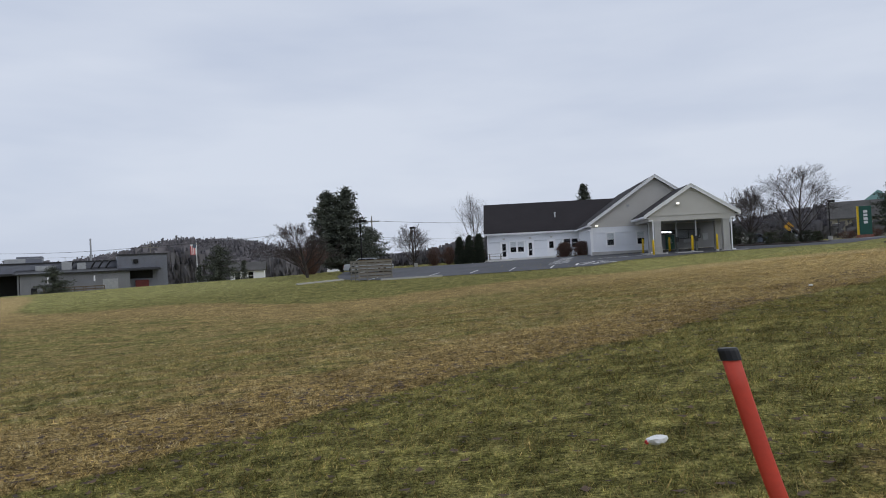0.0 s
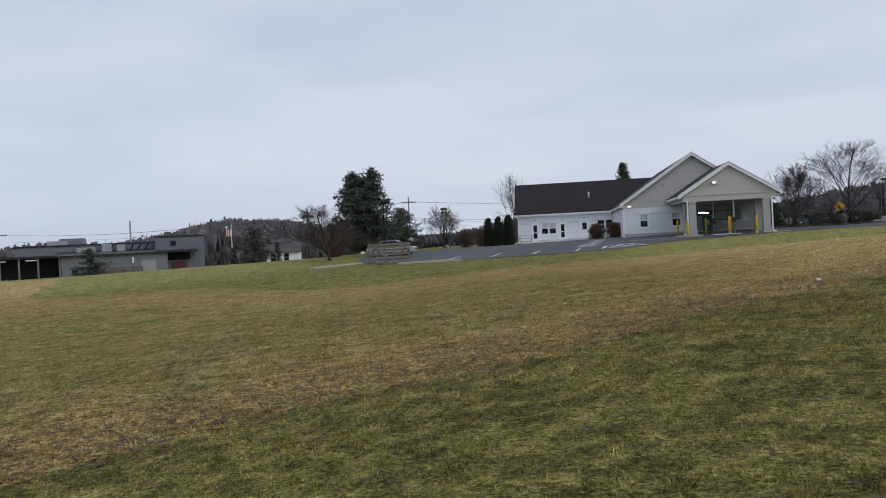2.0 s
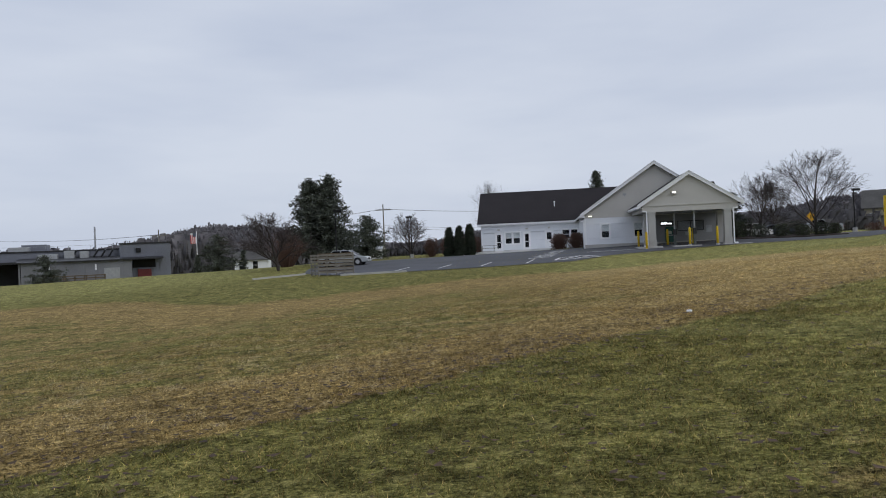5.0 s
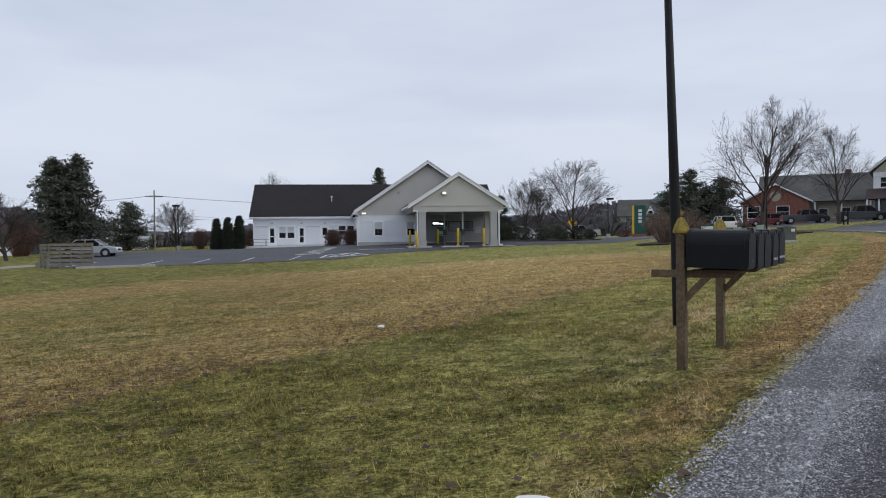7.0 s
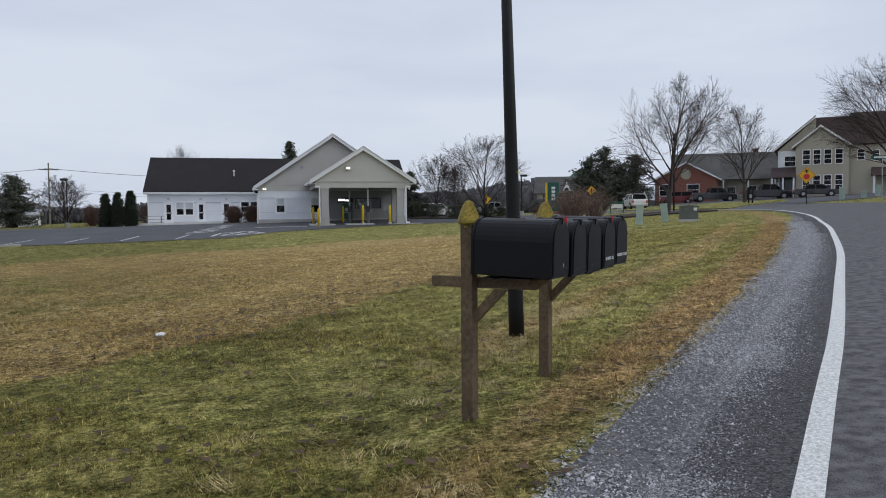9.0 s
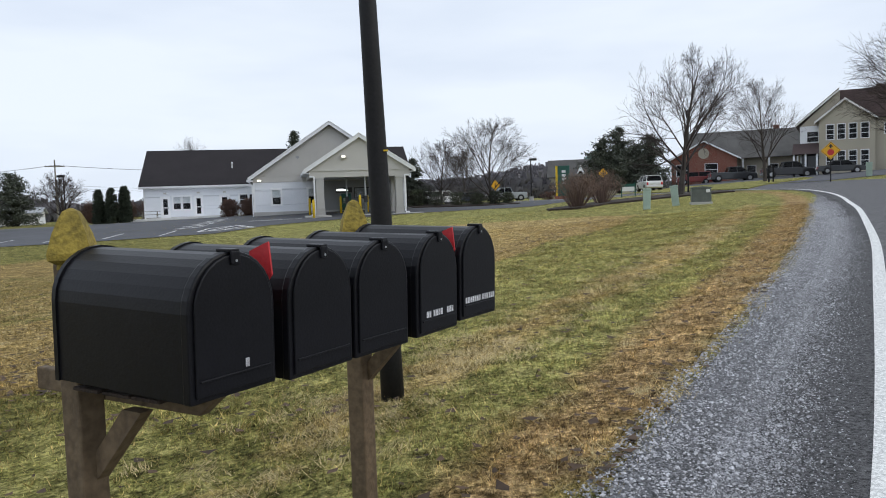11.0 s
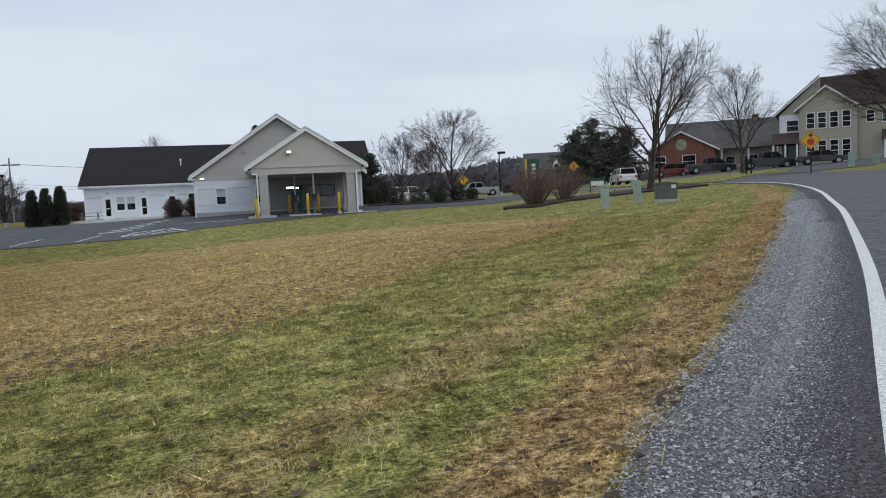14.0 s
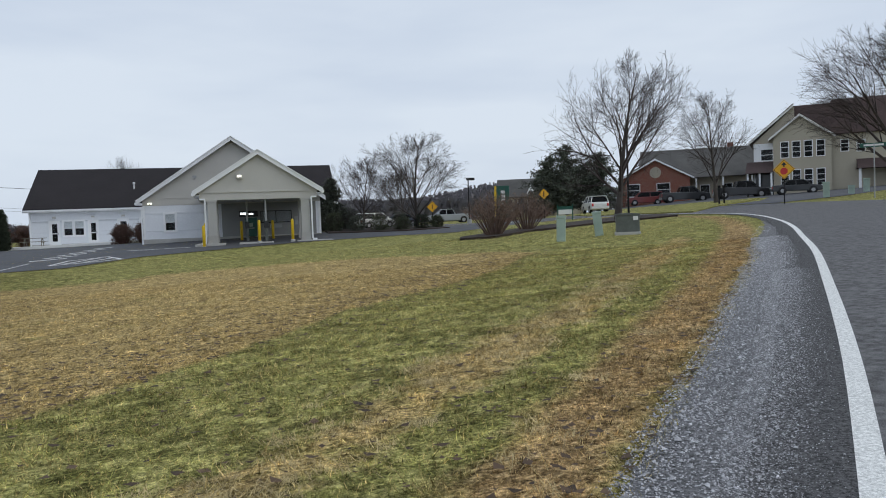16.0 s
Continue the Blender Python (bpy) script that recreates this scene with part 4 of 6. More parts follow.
def build_mailboxes():
    w, h, L = 0.300, 0.385, 0.588
    S_M = pose(13.27, 13.27, gz(13.27, 13.27), 0, 0, 41.6)
    stand = thing("mailbox_stand", S_M, "weathered timber mailbox stand with two posts", "mailbox stand")
    # x along the road, y towards the field
    for x, tall, reach in ((0.21, 1.475, 0.50), (1.64, 1.48, 0.40)):
        post = part("post", Shape().box(x - 0.046, 0.038, -0.2, x + 0.046, 0.130, tall - 0.08), WOOD, stand, bevel=0.008)
        part("finial", Shape().lathe([(0.060, tall - 0.10), (0.058, tall - 0.085), (0.088, tall - 0.07), (0.090, tall - 0.05), (0.070, tall + 0.01), (0.044, tall + 0.06), (0.030, tall + 0.08), (0.006, tall + 0.09)], 4, x, 0.084), CAP_WOOD, post, "yellow mossy pointed cap")
        part("cross_arm", Shape().prism([(0.42 if x < 1 else 0.16, 0.945), (0.42 if x < 1 else 0.16, 1.022), (-reach, 1.022), (-reach + 0.10, 0.945)], x + 0.048, x + 0.086, "x"), WOOD, stand, bevel=0.005)
        part("brace", Shape().prism([(0.036, 0.70), (0.036, 0.79), (-0.11, 0.944), (-0.20, 0.944)], x + 0.0, x + 0.044, "x"), WOOD, stand)
    for y in (-0.10, -0.24, -0.37):
        part("bearer", Shape().box(0.10, y - 0.06, 1.023, 1.74, y + 0.06, 1.034), MULCH, stand, bevel=0.003)
    outline = mailbox_shape(w, h, L)
    for i in range(5):
        x = 0.230 + i * 0.350
        tilt = (0.0, 1.5, -1.0, 1.0, -0.6)[i]
        flagged = i in (0, 3)
        m = S_M @ pose(x, -0.004, (1.058, 1.046, 1.047, 1.052, 1.066)[i], 0, 0, -90 + tilt) @ pose(0, 0, 0, 0, 1.6, 0)
        if i in (3, 4):
            words = "black steel mailbox with pale lettering bars"
        else:
            words = "black steel mailbox with rounded top"
        box = thing("mailbox", m, words + (" and red flag" if flagged else ""), "mailbox", "mailboxes on the stand")
        part("body", Shape().prism([(a, b) for a, b in outline], 0.0, L - 0.012, "x"), BOX_BLACK, box, smoothed=False)
        rim = [(a * 1.035, (b - 0.0) * 1.02 - 0.002) for a, b in outline]
        part("back_rim", Shape().prism(rim, -0.006, 0.012, "x"), BOX_BLACK, box)
        lid = part("lid", Shape().prism(rim, L - 0.035, L - 0.004, "x"), BOX_BLACK, box, bevel=0.006)
        part("lid_panel", Shape().prism([(a * 0.93, 0.014 + b * 0.955) for a, b in outline], L - 0.004, L + 0.004, "x"), BOX_BLACK, lid, bevel=0.003)
        part("lid_rib", Shape().box(L + 0.003, -w * 0.43, 0.055, L + 0.009, w * 0.43, 0.061), BOX_BLACK, lid, bevel=0.002)
        part("catch", Shape().box(L - 0.05, -0.016, h + 0.002, L + 0.010, 0.016, h + 0.012).box(L + 0.004, -0.016, h - 0.03, L + 0.012, 0.016, h + 0.006), BOX_BLACK, lid, bevel=0.003)
        part("catch_screw", Shape().tube((L + 0.011, 0.0, h - 0.020), (L + 0.014, 0.0, h - 0.020), 0.004, 0.004, 8), STEEL, lid)
        if flagged:
            y = (w / 2 + 0.012)
            flag = part("flag", Shape().prism([(L * 0.84, 0.16), (L * 0.885, 0.16), (L * 0.90, 0.26), (L * 0.97, 0.31), (L * 0.95, 0.405), (L * 0.82, 0.375), (L * 0.815, 0.29)], y, y + 0.006), RED, box, "red signal flag")
            part("pivot", Shape().tube((L * 0.857, y - 0.004, 0.175), (L * 0.857, y + 0.012, 0.175), 0.014, 0.014, 10), STEEL, flag)
        if i in (0, 3, 4):
            # glyph-sized bars, word by word
            words_ = {0: ((0.03, 1),), 3: ((-0.100, 2), (-0.050, 4), (0.055, 3)), 4: ((-0.125, 2), (-0.085, 5), (0.018, 3), (0.078, 3))}[i]
            for a, count in words_:
                for q in range(count):
                    part("lettering_bar", Shape().box(L + 0.004, a + q * 0.0185, 0.068, L + 0.0055, a + q * 0.0185 + 0.0135, 0.092), OLD_WHITE, lid)


build_mailboxes()

# ---- black lamp post in the verge ----
LP = (15.04, 16.36)
lamp_post = thing("street_lamp", pose(*LP, gz(*LP), -0.77, -1.30, 0), "tall black tapered street lamp with a lantern head", "street lamp")
part("pole", Shape().lathe([(0.090, -0.1), (0.087, 0.4), (0.068, 2.6), (0.052, 4.84)], 18), POLE_BLACK, lamp_post, smoothed=True)
part("collar", Shape().lathe([(0.053, 4.80), (0.072, 4.815), (0.076, 4.90), (0.095, 4.92), (0.125, 4.97), (0.135, 5.06), (0.128, 5.12)], 18), POLE_BLACK, lamp_post, smoothed=True)
lantern = part("lantern", Shape().lathe([(0.12, 5.12), (0.17, 5.22), (0.20, 5.42), (0.17, 5.64), (0.10, 5.74)], 18), BLIND, lamp_post, "pale lantern globe", smoothed=True)
part("lantern_cap", Shape().lathe([(0.13, 5.72), (0.12, 5.78), (0.05, 5.86), (0.015, 5.96)], 14), POLE_BLACK, lantern)
part("tag", Shape().box(0.034, -0.070, 1.86, 0.068, -0.03, 1.872), YELLOW, lamp_post, "small yellow tag")

# ---- marker stake ----
stake = thing("marker_stake", pose(2.91, 2.845, gz(2.91, 2.845) - 0.04), "leaning orange-red plastic marker stake with a black cap", "marker stake")
s = Shape()
k = 8
for i in range(k + 1):
    t = i / k
    c = Vector((-0.31 * t - 0.02 * math.sin(3 * t), 0.11 * t, -0.1 + 1.10 * t))
    for a in range(8):
        s.v.append((c.x + 0.042 * math.cos(0.7854 * a), c.y + 0.018 * math.sin(0.7854 * a), c.z))
for i in range(k):
    s.f += [(i * 8 + a, i * 8 + (a + 1) % 8, (i + 1) * 8 + (a + 1) % 8, (i + 1) * 8 + a) for a in range(8)]
s.f.append(tuple(range(k * 8, k * 8 + 8)))
part("blade", s, ORANGE, stake, smoothed=True)
s = Shape()
for z0, sc in ((0.985, 1.0), (1.03, 1.0), (1.04, 0.9)):
    for a in range(12):
        s.v.append((-0.313 - 0.3 * (z0 - 1.0) + sc * 0.047 * math.cos(0.5236 * a), 0.11 + sc * 0.023 * math.sin(0.5236 * a), z0))
for i in range(2):
    s.f += [(i * 12 + a, i * 12 + (a + 1) % 12, (i + 1) * 12 + (a + 1) % 12, (i + 1) * 12 + a) for a in range(12)]
s.f += [tuple(range(11, -1, -1)), tuple(range(24, 36))]
part("cap", s, BLACK, stake, "black rubber cap")


# ---- litter ----
def scrap(name, x, y, size, label, turn, red=False):
    bm = bmesh.new()
    bmesh.ops.create_icosphere(bm, subdivisions=2, radius=1.0)
    for v in bm.verts:
        k_ = 1 + 0.35 * noise.noise(v.co * 2.1 + Vector((x, y, 0)))
        v.co = Vector((v.co.x * size[0] * k_, v.co.y * size[1] * k_, v.co.z * size[2] * k_ + size[2] * 0.8))
    me = bpy.data.meshes.new(name)
    bm.to_mesh(me)
    bm.free()
    me.materials.append(SIGN_WHITE)
    ob = thing(name, pose(x, y, gz(x, y) + 0.02, 0, 0, turn), label, "litter")
    body = new("scrap", me)
    body.parent = ob
    if red:
        part("red_lid", Shape().lathe([(0.015, 0), (0.018, 0.01), (0.01, 0.015)], 10), SIGN_RED, ob).matrix_basis = pose(-size[0] * 1.05, 0, size[2] * 0.6, 0, 70, 0)


scrap("plastic_cup", 2.90, 5.27, (0.10, 0.05, 0.035), "crumpled white plastic cup with a red lid on grass", 25, True)
scrap("paper_scrap", 11.10, 19.29, (0.07, 0.05, 0.03), "small white scrap of paper in the dry field", 30)
scrap("paper_scrap", 10.68, 10.50, (0.11, 0.05, 0.012), "flat white scrap of paper beside the gravel", -20)

# ---- utility boxes ----
for x, y, hgt, tilt in ((33.5, 41.9, 0.98, 2), (36.0, 43.2, 0.98, -6)):
    ped = thing("utility_pedestal", pose(x, y, gz(x, y), 0, tilt, -30), "pale green steel utility pedestal" + (" leaning in the grass" if tilt < 0 else " in the grass"), "utility box", "utility pedestals")
    part("body", Shape().box(-0.17, -0.15, -0.1, 0.17, 0.15, hgt - 0.12), PALE_GREEN, ped, bevel=0.015)
    part("hood", Shape().box(-0.19, -0.17, hgt - 0.12, 0.19, 0.17, hgt), PALE_GREEN, ped, bevel=0.02)
cab = thing("utility_cabinet", pose(36.3, 41.6, gz(36.3, 41.6), 0, 0, -30), "low grey-green steel utility cabinet with a white label", "utility box")
part("plinth", Shape().box(-0.48, -0.42, -0.1, 0.48, 0.42, 0.1), CONCRETE, cab)
part("body", Shape().box(-0.44, -0.38, 0.1, 0.44, 0.38, 0.74), UTILITY_GREY, cab, bevel=0.02)
part("lid", Shape().prism([(-0.47, 0.74), (0.47, 0.74), (0.47, 0.80), (0.0, 0.84), (-0.47, 0.80)], -0.41, 0.41), UTILITY_GREY, cab, bevel=0.01)
part("label_plate", Shape().box(0.2, -0.386, 0.55, 0.38, -0.381, 0.70), SIGN_WHITE, cab)


# ---- pallets at the car park's edge ----
def pallet_screen():
    ob = thing("pallet_screen", pose(-3.9, 61.5, gz(-3.9, 61.5), 0, 0, 2), "greyed timber pallet screen with horizontal slats", "timber screen")
    for x in (-1.35, -0.68, 0.0, 0.68, 1.35):
        part("upright", Shape().box(x - 0.045, 0.0, -0.1, x + 0.045, 0.09, 1.66), OLD_WOOD, ob)
    for i, z in enumerate((0.20, 0.47, 0.74, 1.01, 1.28, 1.50)):
        part("slat", Shape().box(-1.4, -0.03, z, 1.4, 0.0, z + 0.15), OLD_WOOD, ob)
        part("back_slat", Shape().box(-1.38, 0.09, z + 0.05, 1.38, 0.12, z + 0.21), WOOD, ob)
    for x, y in ((-2.05, 0.9), (-1.7, 0.45)):
        part("upright", Shape().box(x - 0.045, y, -0.1, x + 0.045, y + 0.09, 1.66), OLD_WOOD, ob)
    for z in (0.20, 0.47, 0.74, 1.01, 1.28, 1.50):
        part("slat", Shape().poly((-1.42, -0.02, z), (-2.15, 0.96, z), (-2.15, 0.96, z + 0.15), (-1.42, -0.02, z + 0.15)).poly((-1.40, 0.0, z), (-1.40, 0.0, z + 0.15), (-2.13, 0.98, z + 0.15), (-2.13, 0.98, z)), OLD_WOOD, ob)


pallet_screen()


# ---- trees and shrubs ----
def bare_tree(seed, height, spread, trunk_r, fork=0.18, up=0.35, twigs=1.0, lean=0.0):
    """Trunk and crown of a leafless tree, as two shapes: a leader that thins upwards, limbs, branches and fine twigs."""
    r = random.Random(seed)
    trunk, crown = Shape(), Shape()

    def stretch(p, d, length, n, wob, lift):
        pts = [p]
        for i in range(n):
            d = d + Vector((r.gauss(0, wob), r.gauss(0, wob), r.gauss(0, wob * 0.6) + lift))
            d.normalize()
            p = p + d * (length / n)
            pts.append(p)
        return pts

    def lay(pts, rad, tip, sides, target):
        n = len(pts) - 1
        for i in range(n):
            target.tube(pts[i], pts[i + 1], rad + (tip - rad) * i / n, rad + (tip - rad) * (i + 1) / n, sides, False)

    def grow(pts, rad, tip, length, level):
        n = len(pts) - 1
        kids = (int(15 + 3 * r.random()), r.randint(8, 10), r.randint(6, 8), int(r.randint(3, 5) * twigs))[level]
        for k in range(kids):
            t = fork + (0.93 - fork) * ((k + r.random()) / kids) ** 1.5 if level == 0 else 0.22 + 0.76 * (k + r.random()) / kids
            i = min(n - 1, int(t * n))
            q = pts[i].lerp(pts[i + 1], t * n - i)
            along_ = (pts[i + 1] - pts[i]).normalized()
            side = along_.orthogonal().normalized()
            side.rotate(Matrix.Rotation(2.4 * k + r.random() * 1.2 if level == 0 else r.random() * 6.283, 3, along_))
            if level == 0:
                ang, nl = r.uniform(0.50, 0.92) * (1.15 - 0.5 * t), height * (0.62 * (1 - t) ** 0.9 + 0.12) * r.uniform(0.75, 1.1)
                nr = max(0.02, (rad + (tip - rad) * t) * r.uniform(0.40, 0.60))
            else:
                ang, nl = r.uniform(0.35, 0.8), length * r.uniform(0.40, 0.70) * (1.2 - 0.5 * t)
                nr = max(0.0068, (rad + (tip - rad) * t) * r.uniform(0.45, 0.65))
            d = (along_ * math.cos(ang) + side * math.sin(ang)).normalized()
            m = (0, 5, 4, 3, 2)[level + 1]
            kid = stretch(q, d, nl, m, 0.08 + 0.04 * level, up * (0.16 if level == 0 else 0.05))
            lay(kid, nr, max(0.006, nr * 0.3), 5 if level == 0 else 3, crown)
            if level < 3:
                grow(kid, nr, nr * 0.3, nl, level + 1)

    lead = stretch(Vector((0, 0, -0.15)), Vector((lean, 0, 1)).normalized(), height * 0.9, 9, 0.05, 0.05)
    lay(lead, trunk_r, trunk_r * 0.12, 8, trunk)
    grow(lead, trunk_r, trunk_r * 0.12, height * 0.9, 0)
    top = max(v[2] for v in crown.v)
    wide = np.percentile([math.hypot(v[0], v[1]) for v in crown.v], 97)
    kz, kx = height / top, spread * height / wide
    for s in (trunk, crown):
        s.v = [(v[0] * kx, v[1] * kx, v[2] * kz) if s is crown else (v[0] * (1 + (kx - 1) * min(1, v[2] / top * 4)), v[1] * (1 + (kx - 1) * min(1, v[2] / top * 4)), v[2] * kz) for v in s.v]
    return trunk, crown


def plant_bare(x, y, seed, height, spread, trunk_r, label, mat=TWIG, dz=0.0, tilt=(0, 0), **kw):
    t, c = bare_tree(seed, height, spread, trunk_r, **kw)
    for s in (t, c):
        s.v = [(v[0] + tilt[0] * v[2] / height, v[1] + tilt[1] * v[2] / height, v[2]) for v in s.v]
    ob = thing("bare_tree", pose(x, y, gz(x, y) + dz, 0, 0, 0 if any(tilt) else seed * 37), label, "tree")
    part("trunk", t, BARK, ob)
    part("crown", c, mat, ob)
    return ob


def needles(shape, p, size, count, r, flat=0.6):
    """A clump of many small pointed sprays round p."""
    for _ in range(2 * count):
        d = Vector((r.gauss(0, 1), r.gauss(0, 1), r.gauss(0.15, flat))).normalized()
        q = p + Vector((r.gauss(0, 0.3), r.gauss(0, 0.3), r.gauss(0, 0.22))) * size
        s = d.orthogonal().normalized()
        s.rotate(Matrix.Rotation(r.random() * 6.283, 3, d))
        k = size * r.uniform(0.22, 0.55)
        shape.poly(q - s * k * 0.22, q + s * k * 0.22, q + d * k)


def conifer(seed, height, width, first=0.1, irregular=0.3, clump=0.55, tops=((0, 0, 1.0),), density=1.0, shape=1.0):
    r = random.Random(seed)
    trunk, crown = Shape(), Shape()
    for ox, oy, hk in tops:
        H = height * hk
        trunk.tube((0, 0, -0.2), (ox * 0.6, oy * 0.6, H * 0.4), 0.03 * H * 0.6, 0.02 * H * 0.6, 8)
        trunk.tube((ox * 0.6, oy * 0.6, H * 0.4), (ox, oy, H * 0.97), 0.02 * H * 0.6, 0.01, 6)
        n = int(H * 15 * density)
        for i in range(n):
            t = first + (1 - first) * (i + r.random()) / n
            z = H * t
            c = Vector((ox * min(1, t * 1.5), oy * min(1, t * 1.5), z))
            reach = width * 0.5 * ((1 - t) ** shape * 0.95 + 0.06) * r.uniform(1 - irregular, 1 + irregular * 0.7)
            a = r.random() * 6.283
            tipv = c + Vector((math.cos(a) * reach, math.sin(a) * reach, r.uniform(-0.1, 0.25) * reach))
            trunk.tube(c, tipv, 0.035, 0.008, 3, False)
            m = max(2, int(reach / (clump * 0.5)))
            for j in range(m):
                f = (j + 0.6) / m
                needles(crown, c.lerp(tipv, f), clump * (0.7 + 0.5 * r.random()), int(9 * density), r)
    return trunk, crown


def plant_conifer(name, x, y, seed, height, width, label, mat=NEEDLE, **kw):
    t, c = conifer(seed, height, width, **kw)
    ob = thing(name, pose(x, y, gz(x, y)), label, "tree")
    part("trunk", t, BARK, ob)
    part("crown", c, mat, ob)
    return ob


def shrub(name, x, y, seed, w, h, label, leaf=None, twig=RED_TWIG, stems=60, leaves=900, group="", lift=0.0):
    """A shrub: many forking stems from the base, and leaves where it keeps them."""
    r = random.Random(seed)
    st, lf = Shape(), Shape()
    for i in range(stems):
        a, out = r.random() * 6.283, r.random() ** 0.6
        p = Vector((math.cos(a) * w * 0.12 * out, math.sin(a) * w * 0.12 * out, -0.05))
        end = Vector((math.cos(a) * w * 0.5 * out, math.sin(a) * w * 0.5 * out, h * (1 - 0.45 * out ** 2) * r.uniform(0.75, 1.05)))
        mid = p.lerp(end, 0.5) + Vector((r.gauss(0, 0.05), r.gauss(0, 0.05), 0.08 * h))
        st.tube(p, mid, 0.018, 0.011, 3, False)
        st.tube(mid, end, 0.011, 0.004, 3, False)
        for _ in range(7):
            q = mid.lerp(end, r.random())
            st.tube(q, q + Vector((r.gauss(0, 0.16), r.gauss(0, 0.16), abs(r.gauss(0.12, 0.12)))) * (0.6 + 0.4 * h), 0.007, 0.003, 3, False)
    if leaf:
        for _ in range(leaves):
            a, out = r.random() * 6.283, r.random() ** 0.45
            el = r.random()
            rim = 0.75 + 0.25 * noise.noise(Vector((math.cos(a) * 1.7, math.sin(a) * 1.7, el * 2 + seed)))
            p = Vector((math.cos(a) * w * 0.5 * rim * math.sqrt(max(0.05, 1 - (el - 0.35) ** 2 * 1.6)) * out, math.sin(a) * w * 0.5 * rim * math.sqrt(max(0.05, 1 - (el - 0.35) ** 2 * 1.6)) * out, h * el * (0.85 + 0.15 * rim)))
            needles(lf, p, 0.22, 2, r, 1.0)
    ob = thing(name, pose(x, y, gz(x, y) + lift), label, "shrub", group)
    part("stem_mass", st, twig, ob)
    if leaf:
        part("leaves", lf, leaf, ob)
    return ob


plant_bare(-11.6, 73.6, 11, 5.7, 0.74, 0.17, "broad leafless tree with low forks on the lawn", DARK_TWIG, fork=0.12, up=0.0, lean=-0.12)
plant_conifer("pine_tree", -9.7, 85.5, 3, 9.4, 7.0, "tall dark twin-topped pine at the car park's edge", first=0.06, irregular=0.45, clump=0.75, tops=((0.6, 0, 1.0), (-1.6, 0.4, 0.97)), density=1.35, shape=0.62)
shrub("twig_thicket", -12.6, 80.5, 5, 4.6, 3.7, "tall reddish-brown leafless thicket beside the pine", twig=RED_TWIG, stems=260)
plant_conifer("spruce_tree", -9.0, 112, 7, 6.3, 7.6, "small round-topped dark spruce beyond the car park", first=0.04, clump=0.7, shape=0.45)
plant_bare(-2.0, 104.5, 13, 6.2, 0.55, 0.2, "broad leafless tree beside a car park lamp", DARK_TWIG, fork=0.15, up=0.15)
for i, (x, w, h) in enumerate(((0.8, 2.6, 2.6), (2.9, 2.6, 2.5), (4.9, 2.5, 2.4), (6.9, 2.4, 2.3))):
    shrub("hedge_shrub", x, 104.0 - i * 0.3, 20 + i, w, h, "rounded reddish-brown leafless hedge shrub", RED_TWIG, stems=120, leaves=700, group="hedge shrubs beyond the car park")
for i, (x, y, h) in enumerate(((3.9, 86.6, 3.1), (5.05, 86.2, 3.2), (6.15, 86.4, 3.35))):
    plant_conifer("arborvitae", x, y, 30 + i, h, 1.3, "narrow dark green arborvitae beside the bank", CEDAR, first=0.0, irregular=0.06, clump=0.24, density=4.2, shape=0.32)
plant_bare(10.6, 185, 17, 17.5, 0.24, 0.3, "tall upright leafless tree far behind the bank", TWIG, fork=0.2, up=0.9, twigs=0.8)
plant_bare(19.5, 190, 18, 15.2, 0.26, 0.3, "upright leafless tree far behind the roof", TWIG, fork=0.2, up=0.9, twigs=0.7)
plant_conifer("pine_tree", 26.2, 124.8, 9, 11.8, 6.0, "dark pine showing above the bank's roof", first=0.3, irregular=0.4, clump=0.7, shape=0.7)
plant_bare(38.9, 76.6, 19, 8.2, 0.60, 0.15, "leafless spreading tree in the shrub bed", TWIG, fork=0.1, up=0.1, twigs=0.8, dz=0.1)
plant_bare(35.2, 80.5, 20, 6.6, 0.42, 0.12, "smaller leafless tree at the back of the shrub bed", DARK_TWIG, fork=0.12, up=0.15, twigs=0.8, dz=0.1)
plant_bare(34.5, 98, 23, 7.2, 0.45, 0.14, "leafless tree beyond the bank", TWIG, up=0.3)
plant_bare(47.3, 108, 29, 8.4, 0.42, 0.16, "leafless rounded tree beside a far car park", TWIG, up=0.4)
plant_bare(45.1, 55.85, 31, 10.7, 0.40, 0.25, "large leafless maple in a mulch bed", DARK_TWIG, fork=0.17, up=0.10, twigs=0.85, dz=0.1, tilt=(0.7, -0.5))
plant_bare(65.6, 71.55, 37, 10.3, 0.37, 0.22, "leafless maple on a kerbed lawn", DARK_TWIG, fork=0.17, up=0.12, twigs=0.85, dz=0.1)
plant_bare(65.6, 53.2, 41, 11.8, 0.56, 0.3, "leafless spreading tree across the road", DARK_TWIG, fork=0.15, up=0.05, twigs=1.5)
plant_conifer("pine_tree", 67.6, 102.3, 43, 8.9, 11.0, "broad grey-green pine with layered boughs beyond the road", first=0.12, irregular=0.5, clump=0.75, shape=0.75, density=1.0, tops=((0, 0, 1.0), (-2.4, 0, 0.84), (2.8, 0.5, 0.72)))
plant_conifer("pine_tree", 72.0, 101.5, 44, 7.4, 8.0, "dark pine beside the brick office", first=0.1, irregular=0.4, clump=0.8, shape=0.45)
plant_conifer("evergreen_tree", 32.4, 80.6, 47, 4.4, 3.4, "dark evergreen tree at the bank's corner", NEEDLE, first=0.02, clump=0.5, density=1.6, shape=0.5)
shrub("twig_shrub", 35.4, 52.6, 51, 3.7, 2.2, "reddish-brown leafless shrub in mulch", twig=TAN_TWIG, stems=190, lift=0.1)
